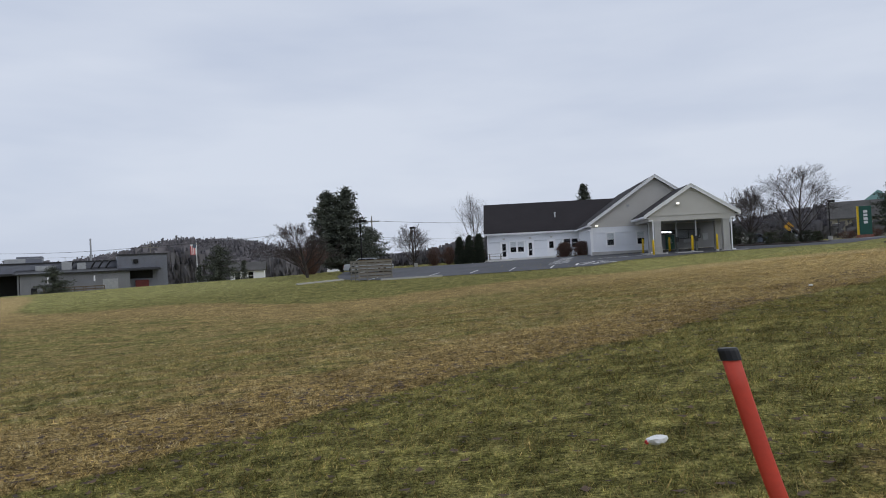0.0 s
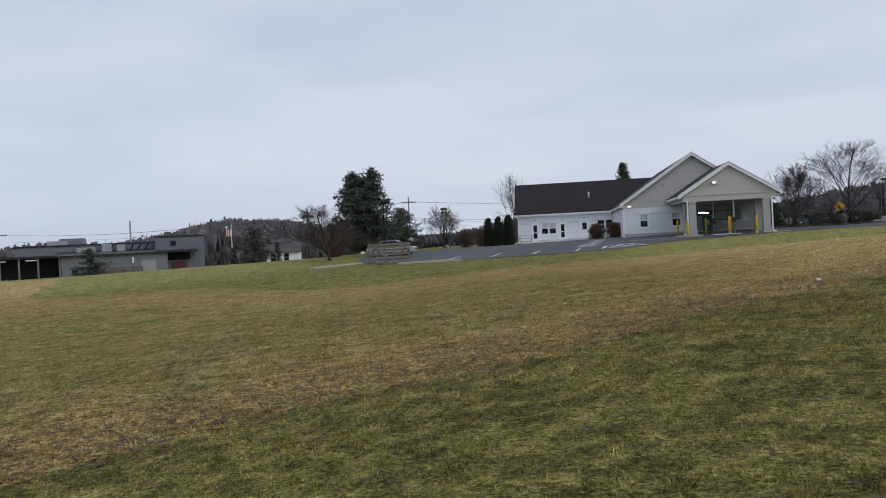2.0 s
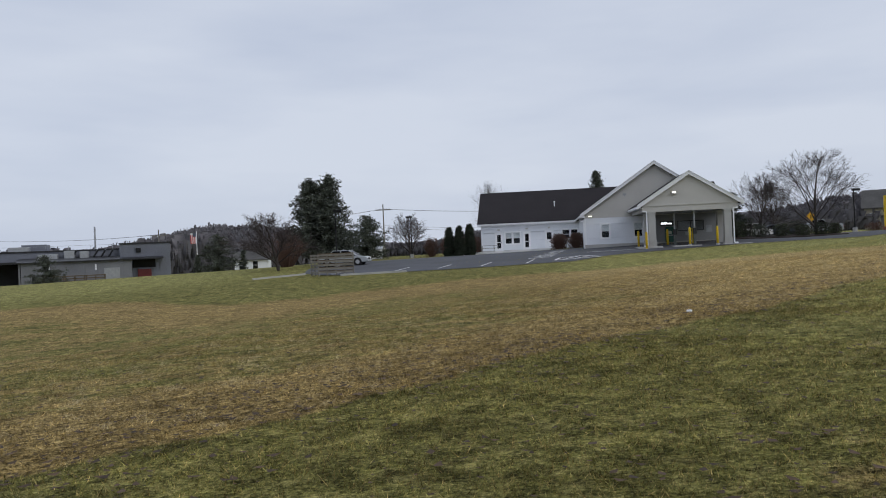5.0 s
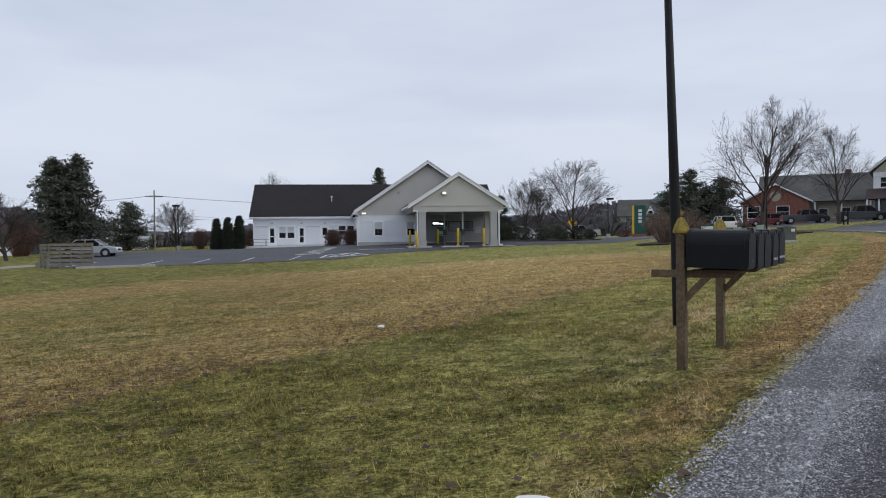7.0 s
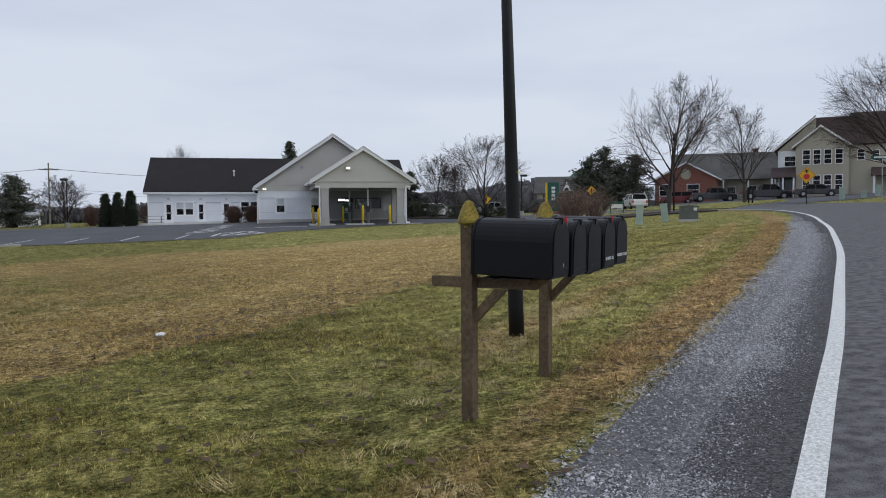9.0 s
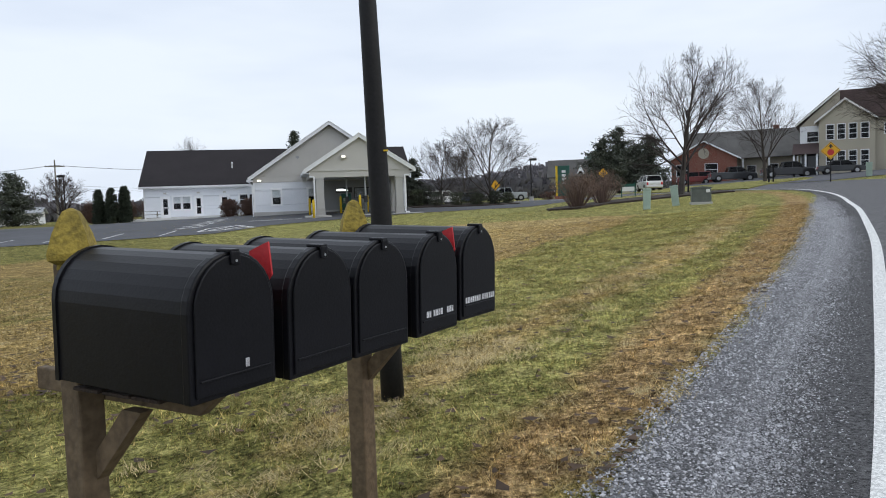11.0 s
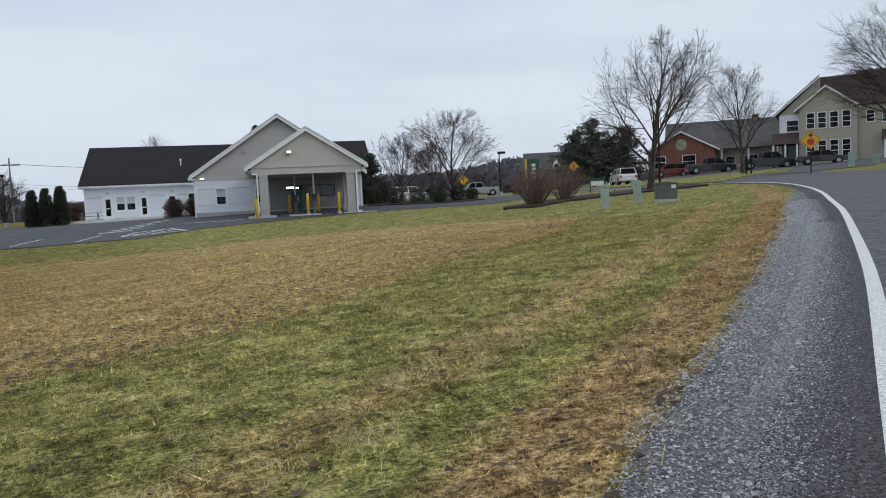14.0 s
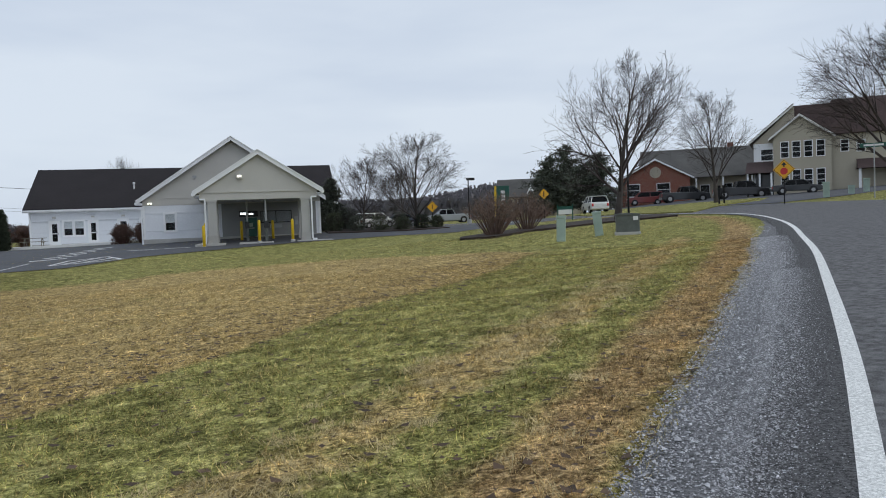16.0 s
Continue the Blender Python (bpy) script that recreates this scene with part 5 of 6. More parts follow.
shrub("twig_shrub", 38.7, 55.4, 52, 3.5, 2.3, "broad leafless shrub with tan twigs in mulch", twig=TAN_TWIG, stems=110, lift=0.1)
shrub("clipped_shrub", 15.5, 83.2, 53, 2.2, 1.65, "clipped dark red-brown shrub before the bank", RED_TWIG, RED_TWIG, 140, 1500, "clipped shrubs at the bank")
shrub("clipped_shrub", 17.2, 82.0, 54, 2.3, 1.6, "clipped dark red-brown shrub before the bank", RED_TWIG, RED_TWIG, 140, 1500, "clipped shrubs at the bank")
for i, (x, y, w, h, lf) in enumerate(((31.9, 77.4, 2.0, 1.5, HEDGE), (33.6, 76.5, 2.1, 1.25, NEEDLE), (35.4, 75.9, 2.2, 1.2, HEDGE), (37.3, 75.8, 2.0, 1.05, HEDGE), (39.2, 76.3, 2.0, 1.2, CEDAR), (40.8, 77.2, 1.6, 1.0, HEDGE), (33.5, 79.6, 2.4, 1.9, NEEDLE), (38.2, 79.5, 2.2, 1.3, NEEDLE))):
    shrub("evergreen_shrub", x, y, 60 + i, w, h, "low dark evergreen shrub in a mulch bed", lf, DARK_TWIG, 30, 800, "evergreen shrubs beside the bank", 0.1)
for i, (x, y, h, w) in enumerate(((-34.2, 121.8, 6.3, 7.6), (-37.6, 121.5, 3.4, 1.6), (-30.9, 123.8, 3.4, 1.6), (-53.2, 106.0, 4.9, 6.0))):
    plant_conifer("evergreen_tree", x, y, 70 + i, h, w, "dark evergreen before the grey factory", first=0.0, clump=0.55, shape=0.55)
for i, (x, y) in enumerate(((51.5, 90.5), (53.5, 88.5), (55.2, 86.5), (57.0, 89))):
    shrub("low_shrub", x, y, 80 + i, 2.6, 1.0, "low reddish shrub round the bank's sign", RED_TWIG, RED_TWIG, 50, 300, "shrubs round the sign")


# far woods and hills
def woods(name, points, top, depth, label, seed, count):
    """A far belt of bare woodland: a ridge of ground with countless small twig fans on it."""
    r = np.random.default_rng(seed)
    pts = np.array(points, float)
    u = r.random(count) * (len(pts) - 1)
    i = u.astype(int)
    f = (u - i)[:, None]
    p = pts[i] * (1 - f) + pts[i + 1] * f
    back = r.random(count)
    x, y = p[:, 0] + r.normal(0, depth * 0.1, count), p[:, 1] + back * depth
    crest = p[:, 2] * (0.25 + 0.75 * np.sqrt(back))
    base = ground_z(x, y)
    h = top * r.uniform(0.55, 1.1, count) * (0.85 + 0.3 * np.sin(x * 0.11) * np.sin(x * 0.037 + 1))
    z1 = base + crest + h * r.random(count) ** 0.5
    w = r.uniform(0.2, 1.0, count) * top * 0.10
    a = np.c_[x - w, y, z1 - w * r.random(count)]
    b = np.c_[x + w, y + r.normal(0, 1, count), z1 - w * r.random(count)]
    c = np.c_[x + r.normal(0, 0.5, count) * w, y, np.maximum(base, z1 - h * r.uniform(0.35, 0.8, count))]
    v = np.stack([a, b, c], 1).reshape(-1, 3)
    # the wood's colour already carries painted distance haze
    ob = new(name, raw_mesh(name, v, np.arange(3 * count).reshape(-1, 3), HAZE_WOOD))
    tagged(ob, label, "woods", kind="stuff")


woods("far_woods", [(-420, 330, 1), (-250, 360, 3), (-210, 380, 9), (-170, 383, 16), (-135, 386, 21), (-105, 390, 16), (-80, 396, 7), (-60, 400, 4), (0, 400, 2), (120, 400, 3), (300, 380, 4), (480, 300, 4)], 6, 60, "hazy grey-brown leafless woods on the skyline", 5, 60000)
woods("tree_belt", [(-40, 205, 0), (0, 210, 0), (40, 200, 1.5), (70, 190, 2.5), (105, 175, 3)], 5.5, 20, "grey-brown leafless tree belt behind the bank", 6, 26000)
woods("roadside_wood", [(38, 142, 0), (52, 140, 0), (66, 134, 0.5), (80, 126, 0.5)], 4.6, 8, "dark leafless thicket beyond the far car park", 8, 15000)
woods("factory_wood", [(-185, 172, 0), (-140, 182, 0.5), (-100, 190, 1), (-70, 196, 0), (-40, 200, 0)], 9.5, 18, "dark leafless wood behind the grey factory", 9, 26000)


# ---- vehicles ----
def car(m, kind, body_mat, label):
    """A parked vehicle, its nose at +x. kind: saloon, wagon, pickup or van."""
    L, W, H, hood, tail = {"saloon": (4.8, 0.90, 1.46, 1.15, 0.85), "wagon": (4.7, 0.92, 1.70, 1.05, 0.05), "pickup": (5.7, 0.98, 1.85, 1.25, 2.0), "van": (5.2, 0.98, 2.1, 0.75, 0.05)}[kind]
    belt = 0.62 * H if kind != "van" else 1.15
    ob = thing("parked_car" if kind != "pickup" else "pickup_truck", m, label, {"pickup": "pickup truck", "van": "van"}.get(kind, "car"))
    x0, x1 = -L / 2, L / 2
    side = [(x0, 0.42), (x0 + 0.05, 0.30), (x1 - 0.1, 0.28), (x1, 0.45), (x1 - 0.03, belt * 0.82), (x1 - 0.25, belt * 0.9), (x1 - hood, belt), (x0 + 0.12, belt + 0.02), (x0 - 0.0, belt * 0.85)]
    part("body", Shape().prism(side, -W, W), body_mat, ob, bevel=0.07)
    g0, g1 = x0 + tail + 0.1, x1 - hood + 0.12
    cab = Shape()
    rear_rake, front_rake = (0.55 if kind == "saloon" else 0.28), (0.75 if kind != "van" else 0.5)
    ring = [(g0, belt), (g1, belt), (g1 - front_rake, H - 0.06), (g0 + rear_rake, H - 0.06)]
    k = len(cab.v)
    for s, q in ((-1, 0), (1, 4)):
        cab.v += [(a, s * (W - 0.05 if z < H - 0.1 else W - 0.22), z) for a, z in ring]
    cab.f += [(0, 1, 2, 3), (7, 6, 5, 4), (1, 5, 6, 2), (0, 3, 7, 4)]
    part("window_glass", cab, CAR_GLASS, ob, "dark tinted glass")
    part("cabin_lining", Shape().prism([(g0 + 0.15, belt - 0.1), (g1 - 0.2, belt - 0.1), (g1 - front_rake - 0.1, H - 0.12), (g0 + rear_rake + 0.1, H - 0.12)], -W + 0.27, W - 0.27), DARK, ob)
    part("roof", Shape().box(g0 + rear_rake - 0.04, -W + 0.2, H - 0.07, g1 - front_rake + 0.04, W - 0.2, H), body_mat, ob, bevel=0.03)
    for s in (-1, 1):
        for a, b in ((g0, g0 + rear_rake), (g1, g1 - front_rake), ((g0 + g1) / 2 - 0.1, (g0 + g1) / 2 - 0.1)):
            part("pillar", Shape().tube((a, s * (W - 0.05), belt), (b, s * (W - 0.21), H - 0.05), 0.05, 0.04, 4), body_mat, ob)
        part("headlight", Shape().box(x1 - 0.12, s * (W - 0.22) - 0.16, belt * 0.66, x1 + 0.01, s * (W - 0.22) + 0.16, belt * 0.82), BLIND, ob, bevel=0.02)
        part("tail_light", Shape().box(x0 - 0.015, s * (W - 0.14) - 0.1, belt * 0.6, x0 + 0.08, s * (W - 0.14) + 0.1, belt * 0.88), SIGN_RED, ob, bevel=0.02)
        part("mirror", Shape().box(g1 - 0.35, min(s * W, s * (W + 0.18)), belt + 0.03, g1 - 0.2, max(s * W, s * (W + 0.18)), belt + 0.19), body_mat, ob, bevel=0.03)
        for x in (x0 + 0.95, x1 - 0.92):
            r = 0.33 if kind in ("saloon", "wagon") else 0.39
            part("wheel_arch", Shape().tube((x, s * (W - 0.25), r), (x, s * (W + 0.006), r), r + 0.07, r + 0.07, 18), DARK, ob)
            wheel = part("wheel", Shape().tube((x, s * (W - 0.2), r), (x, s * (W + 0.012), r), r, r, 20), RUBBER, ob)
            part("rim", Shape().tube((x, s * (W - 0.1), r), (x, s * (W + 0.02), r), r * 0.64, r * 0.6, 14), RIM, wheel)
    part("bumper", Shape().box(x1 - 0.15, -W + 0.06, 0.32, x1 + 0.05, W - 0.06, 0.52), GREY_PAINT if kind == "pickup" else body_mat, ob, bevel=0.04)
    part("bumper", Shape().box(x0 - 0.06, -W + 0.06, 0.36, x0 + 0.12, W - 0.06, 0.56), STEEL if kind == "pickup" else body_mat, ob, bevel=0.04)
    part("number_plate", Shape().box(x0 - 0.075, -0.16, 0.6, x0 - 0.06, 0.16, 0.72), SIGN_WHITE, ob)
    part("grille", Shape().box(x1 - 0.05, -0.4, 0.5, x1 + 0.012, 0.4, belt * 0.74), DARK, ob)
    if kind == "pickup":
        part("load_bed", Shape().box(x0 + 0.1, -W + 0.12, belt - 0.1, x0 + tail, W - 0.12, belt + 0.025), DARK, ob)
    return ob


def parked(x, y, turn, kind, mat, label, dz=0.03):
    return car(pose(x, y, gz(x, y) + dz, 0, 0, turn), kind, mat, label)


parked(-5.7, 75.2, -4, "saloon", SILVER, "silver saloon car parked behind the pallet screen")
parked(77.0, 98.5, 150, "wagon", RED_PAINT, "dark red sport utility car beside the brick office")
parked(78.0, 92.0, -25, "pickup", GREY_PAINT, "dark grey pickup truck in the far car park")
parked(79.0, 83.5, -30, "pickup", BLACK_PAINT, "black pickup truck before the tan house")
parked(81.2, 77.8, -38, "saloon", GREY_PAINT, "dark grey saloon car before the tan house")
parked(61.0, 84.6, 72, "wagon", WHITE_PAINT, "white sport utility car parked beyond the road")
parked(41.0, 99.0, 20, "wagon", WHITE_PAINT, "white car parked beyond the bank")
parked(54.0, 110.0, 170, "pickup", SILVER, "silver pickup truck in a far car park")
parked(45.5, 104.0, 170, "saloon", BLUE_PAINT, "blue saloon car in a far car park")
parked(-11.5, 118.0, 0, "wagon", WHITE_PAINT, "white car far behind the pine")


# ---- signs, lamps and poles ----
def diamond_sign(x, y, turn, size, height, label, stop):
    ob = thing("warning_sign", pose(x, y, gz(x, y), 0, 0, turn), label, "road sign")
    part("post", Shape().box(-0.035, 0, -0.2, 0.035, 0.06, height + size * 0.5), POLE_BLACK, ob)
    h = size * 0.7071
    plate = part("plate", Shape().prism([(-h, height), (0, height - h), (h, height), (0, height + h)], -0.02, -0.006), AMBER, ob, "amber diamond plate")
    part("border", Shape().prism([(-h * 0.93, height), (0, height - h * 0.93), (h * 0.93, height), (0, height + h * 0.93)], -0.0215, -0.0205), BLACK, plate)
    part("field", Shape().prism([(-h * 0.88, height), (0, height - h * 0.88), (h * 0.88, height), (0, height + h * 0.88)], -0.024, -0.022), AMBER, plate)
    if stop:
        o = h * 0.36
        part("octagon", Shape().prism([(o * math.cos(0.3927 + 0.7854 * i), height - h * 0.18 + o * math.sin(0.3927 + 0.7854 * i)) for i in range(8)], -0.028, -0.0245), SIGN_RED, plate)
        part("arrow", Shape().prism([(-0.05, height + h * 0.25), (0.05, height + h * 0.25), (0.05, height + h * 0.42), (0.17, height + h * 0.42), (0, height + h * 0.72), (-0.17, height + h * 0.42), (-0.05, height + h * 0.42)], -0.028, -0.0245), BLACK, plate)
    else:
        part("symbol", Shape().box(-0.05, -0.028, height - 0.25, 0.05, -0.0245, height + 0.25), BLACK, plate)


diamond_sign(56.5, 54.2, -45, 0.92, 2.25, "amber diamond stop-ahead sign on a black post", True)
diamond_sign(47.3, 97.0, -20, 0.9, 2.1, "amber diamond warning sign on a far verge", False)
diamond_sign(53.2, 81.0, -30, 0.75, 2.4, "amber diamond warning sign across the road", False)


def lot_lamp(x, y, top, turn):
    z = gz(x, y)
    ob = thing("car_park_lamp", pose(x, y, z, 0, 0, turn), "dark car park lamp with a box head", "street lamp", "car park lamps")
    part("base", Shape().lathe([(0.25, -0.1), (0.25, 0.5)], 12), CONCRETE, ob)
    part("pole", Shape().tube((0, 0, 0.5), (0, 0, top - z - 0.1), 0.07, 0.06, 8), POLE_BLACK, ob)
    part("head", Shape().box(-0.12, -0.25, top - z - 0.25, 0.65, 0.25, top - z), POLE_BLACK, ob, bevel=0.03)


for x, y, top, turn in ((-6.3, 74.6, 6.15, 0), (-1.75, 103.5, 6.6, 160), (49.0, 90.0, 6.8, 0)):
    lot_lamp(x, y, top, turn)


def utility_pole(x, y, h, turn):
    ob = thing("utility_pole", pose(x, y, gz(x, y), 0, 0, turn), "weathered timber utility pole with a cross-arm", "utility pole", "utility poles")
    part("pole", Shape().tube((0, 0, -0.3), (0, 0, h), 0.17, 0.11, 8), OLD_WOOD, ob)
    part("cross_arm", Shape().box(-1.6, -0.06, h - 1.3, 1.6, 0.06, h - 1.12), OLD_WOOD, ob)
    for q in (-1.45, -0.7, 0.7, 1.45):
        part("insulator", Shape().lathe([(0.05, h - 1.12), (0.06, h - 1.02), (0.03, h - 0.9)], 8, q, 0), STEEL, ob)


POLES = ((-95, 148, 10.5), (-57, 152, 10.0), (-12.5, 160, 11.2), (33, 163, 9.0), (62, 150, 9.5))
for x, y, h in POLES:
    utility_pole(x, y, h, 5)
wires = Shape()
for (xa, ya, ha), (xb, yb, hb) in zip(POLES, POLES[1:]):
    for off, drop in ((0.9, 0.0), (-0.9, 0.0), (3.4, 0.3), (3.9, 0.3)):
        a = Vector((xa, ya, gz(xa, ya) + ha - 1.0 - off if off > 1 else gz(xa, ya) + ha - 1.0))
        b = Vector((xb, yb, gz(xb, yb) + hb - 1.0 - off if off > 1 else gz(xb, yb) + hb - 1.0))
        a.y += off * 0.5
        b.y += off * 0.5
        last = a
        for i in range(1, 13):
            t = i / 12
            p = a.lerp(b, t)
            p.z -= 4 * 0.7 * t * (1 - t)
            wires.tube(last, p, 0.022, 0.022, 3, False)
            last = p
tagged(part("overhead_wires", wires, BLACK), "dark overhead wires sagging between poles", "wires", kind="stuff")

pylon = thing("pylon_sign", pose(51.4, 86.8, gz(51.4, 86.8), 0, 0, -22), "tall dark green bank sign with a yellow stripe", "sign")
part("plinth", Shape().box(-0.9, -0.3, -0.2, 0.9, 0.3, 0.35), BRICK, pylon)
panel = part("panel", Shape().box(-0.55, -0.17, 0.35, 0.75, 0.17, 3.7), SIGN_GREEN, pylon, bevel=0.02)
part("stripe", Shape().box(-0.78, -0.15, 0.35, -0.56, 0.15, 3.68), YELLOW, pylon, "yellow side stripe")
for i in range(4):
    part("sign_bar", Shape().box(-0.1, -0.178, 2.9 - i * 0.42, 0.32, -0.171, 3.2 - i * 0.42), SIGN_WHITE, panel)

board = thing("yard_sign", pose(47.4, 66.5, gz(47.4, 66.5), 0, 0, -30), "small white sign board with a green top on two posts", "sign")
for x in (-0.55, 0.55):
    part("post", Shape().box(x - 0.04, -0.04, -0.2, x + 0.04, 0.04, 1.25), SIGN_GREEN, board)
part("board", Shape().box(-0.5, -0.03, 0.5, 0.5, 0.03, 0.85), SIGN_WHITE, board)
part("header", Shape().box(-0.5, -0.03, 0.85, 0.5, 0.03, 1.1), SIGN_GREEN, board)

for x, y in ((61.8, 66.6), (62.8, 67.2)):
    mb = thing("short_post", pose(x, y, gz(x, y) + 0.1, 0, 0, -40), "short dark post on the kerbed lawn", "post", "short posts")
    part("shaft", Shape().box(-0.07, -0.07, -0.1, 0.07, 0.07, 1.25), POLE_BLACK, mb, bevel=0.01)
    part("cap", Shape().box(-0.12, -0.25, 1.25, 0.12, 0.25, 1.5), POLE_BLACK, mb, bevel=0.02)
sp = thing("sign_post", pose(48.6, 59.9, gz(48.6, 59.9) + 0.05), "tall slim dark post beside the maple", "post")
part("shaft", Shape().tube((0, 0, -0.1), (0, 0, 5.6), 0.075, 0.055, 8), POLE_BLACK, sp)
part("collar", Shape().lathe([(0.08, 5.6), (0.14, 5.75), (0.12, 6.1), (0.03, 6.3)], 10), POLE_BLACK, sp)
ss = thing("street_name_sign", pose(59.2, 49.9, gz(59.2, 49.9), 0, 0, -45), "green street name sign on a steel post", "road sign")
part("post", Shape().tube((0, 0, -0.2), (0, 0, 3.3), 0.035, 0.035, 8), STEEL, ss)
part("plate", Shape().box(-0.75, -0.012, 3.05, 0.75, 0.012, 3.3), SIGN_GREEN, ss)
part("name_bar", Shape().box(-0.55, -0.016, 3.12, 0.5, -0.0125, 3.23), SIGN_WHITE, ss)
for x, y, h in ((64.5, 58.4, 1.15), (72.4, 61.8, 1.1), (69.2, 60.4, 0.7)):
    ped = thing("utility_pedestal", pose(x, y, gz(x, y), 0, 0, -45), "pale green steel utility pedestal across the road", "utility box", "utility pedestals")
    part("body", Shape().box(-0.22, -0.2, -0.1, 0.22, 0.2, h - 0.12), PALE_GREEN, ped, bevel=0.015)
    part("hood", Shape().box(-0.24, -0.22, h - 0.12, 0.24, 0.22, h), PALE_GREEN, ped, bevel=0.02)


# ---- far buildings ----
def far_window(parent, x0, x1, z0, z1, y, bars=1, mat=TRIM):
    f = Shape()
    for a, b, c, d in ((x0 - 0.08, x0, z0 - 0.08, z1 + 0.08), (x1, x1 + 0.08, z0 - 0.08, z1 + 0.08), (x0, x1, z1, z1 + 0.08), (x0, x1, z0 - 0.08, z0)):
        f.box(a, y - 0.05, c, b, y + 0.08, d)
    w = part("window", f, mat, parent)
    for i in range(bars):
        z = z0 + (z1 - z0) * (i + 1) / (bars + 1)
        part("glazing_bar", Shape().box(x0, y - 0.01, z - 0.03, x1, y + 0.03, z + 0.03), mat, w)
    part("pane", Shape().box(x0, y + 0.01, z0, x1, y + 0.02, z1), PANE, w).visible_shadow = False
    part("dark_room", Shape().box(x0, y + 0.12, z0, x1, y + 0.14, z1), DARK, w)


def cut_wall(x0, x1, z0, z1, y, holes, thick=0.12):
    s = Shape()
    for a, b, c, d in holes_in(x0, x1, z0, z1, holes):
        s.box(a, y, c, b, y + thick, d)
    return s.weld()


def tan_house():
    ob = thing("tan_house", pose(83.6, 82.3, 4.0, 0, 0, -45), "two-storey tan stucco house with brown shingle roof", "house")
    holes = [(x, x + 0.74, z, z + h) for x in (0.0, 1.16, 2.36, 3.58) for z, h in ((3.98, 1.7), (0.8, 1.75))] + [(5.95, 6.65, 4.35, 5.55), (7.5, 8.2, 4.25, 5.4)]
    part("front_wall", cut_wall(-0.8, 5.0, -1.0, 6.3, 0, [h for h in holes if h[0] < 5]), TAN, ob)
    part("gable_face", Shape().prism([(-0.8, 6.3), (5.0, 6.3), (1.9, 8.5)], 0, 0.12), TAN, ob)
    part("side_front_wall", cut_wall(5.0, 25, -1.0, 6.2, 0.6, [h for h in holes if h[0] > 5]), TAN, ob)
    part("left_wall", Shape().box(-0.8, 0.12, -1.0, -0.6, 3.0, 6.3), TAN, ob)
    part("left_bay_wall", cut_wall(-2.9, -0.8, -1.0, 5.8, 1.6, [(-2.1, -0.9, 3.9, 5.1)]), TRIM, ob)
    part("left_side_wall", Shape().box(-2.9, 1.72, -1.0, -2.7, 16, 5.8), TAN, ob)
    far_window(ob, -2.1, -0.9, 3.9, 5.1, 1.6, 1)
    part("outer_gable_face", Shape().prism([(-2.9, 5.8), (1.4, 5.8), (1.4, 9.7), (1.25, 9.7)], 1.6, 1.72), TAN, ob)
    for a, b, c, d in holes:
        far_window(ob, a, b, c, d, 0 if a < 5 else 0.6, 2)
    part("roof", slope(-3.4, 5.85, 1.32, 9.9, 1.3, 18, 0.2), BROWN_SHINGLE, ob)
    part("front_roof", Shape().poly((1.32, 0.2, 6.25), (26, 0.2, 6.25), (26, 3.0, 9.95), (1.32, 3.0, 9.95)).poly((1.32, 3.0, 9.95), (26, 3.0, 9.95), (26, 14, 6.0), (1.32, 14, 6.0)).poly((26, 0.2, 6.2), (1.32, 0.2, 6.2), (1.32, 14, 5.95), (26, 14, 5.95)), BROWN_SHINGLE, ob)
    part("gable_roof", slope(-1.25, 6.02, 1.9, 8.6, -0.35, 2.6, 0.18), BROWN_SHINGLE, ob)
    part("gable_roof", slope(5.35, 6.0, 1.9, 8.6, -0.35, 2.6, 0.18), BROWN_SHINGLE, ob)
    part("rear_roof", Shape().poly((3.6, 2.9, 8.0), (26, 2.9, 8.0), (26, 7, 10.8), (5.4, 7, 10.8)).poly((3.6, 13.5, 6.0), (3.6, 2.9, 8.0), (5.4, 7, 10.8)).poly((26, 13.5, 6.0), (3.6, 13.5, 6.0), (5.4, 7, 10.8), (26, 7, 10.8)).poly((26, 2.9, 8.0), (26, 13.5, 6.0), (26, 7, 10.8)), BROWN_SHINGLE, ob)
    for s0, s1, y in (((-3.45, 5.7), (1.32, 9.72), 1.25), ((-1.3, 5.88), (1.9, 8.46), -0.4), ((5.4, 5.86), (1.9, 8.46), -0.4)):
        part("rake_board", Shape().prism([s0, s1, (s1[0], s1[1] + 0.26), (s0[0], s0[1] + 0.26)], y, y + 0.06), PALE_CONCRETE, ob)
    part("porch_roof", Shape().prism([(-1.6, 2.35), (1.6, 3.75), (1.6, 2.35)], -3.65, -0.8, "x"), BROWN_SHINGLE, ob)
    for x in (-3.45, -2.2, -1.0):
        part("porch_post", Shape().box(x - 0.1, -1.4, -1.0, x + 0.1, -1.2, 2.35), TRIM, ob)
    part("porch_wall", Shape().box(-2.7, 1.5, -1.0, -0.85, 1.58, 2.35), GREY_PAINT, ob)
    part("entry_roof", Shape().prism([(-1.6, 2.3), (0.6, 3.4), (0.6, 2.3)], 7.4, 16.0, "x"), BROWN_SHINGLE, ob)
    for x in (7.6, 10.5):
        part("porch_post", Shape().box(x - 0.12, -1.4, -1.0, x + 0.12, -1.2, 2.3), TRIM, ob)


tan_house()


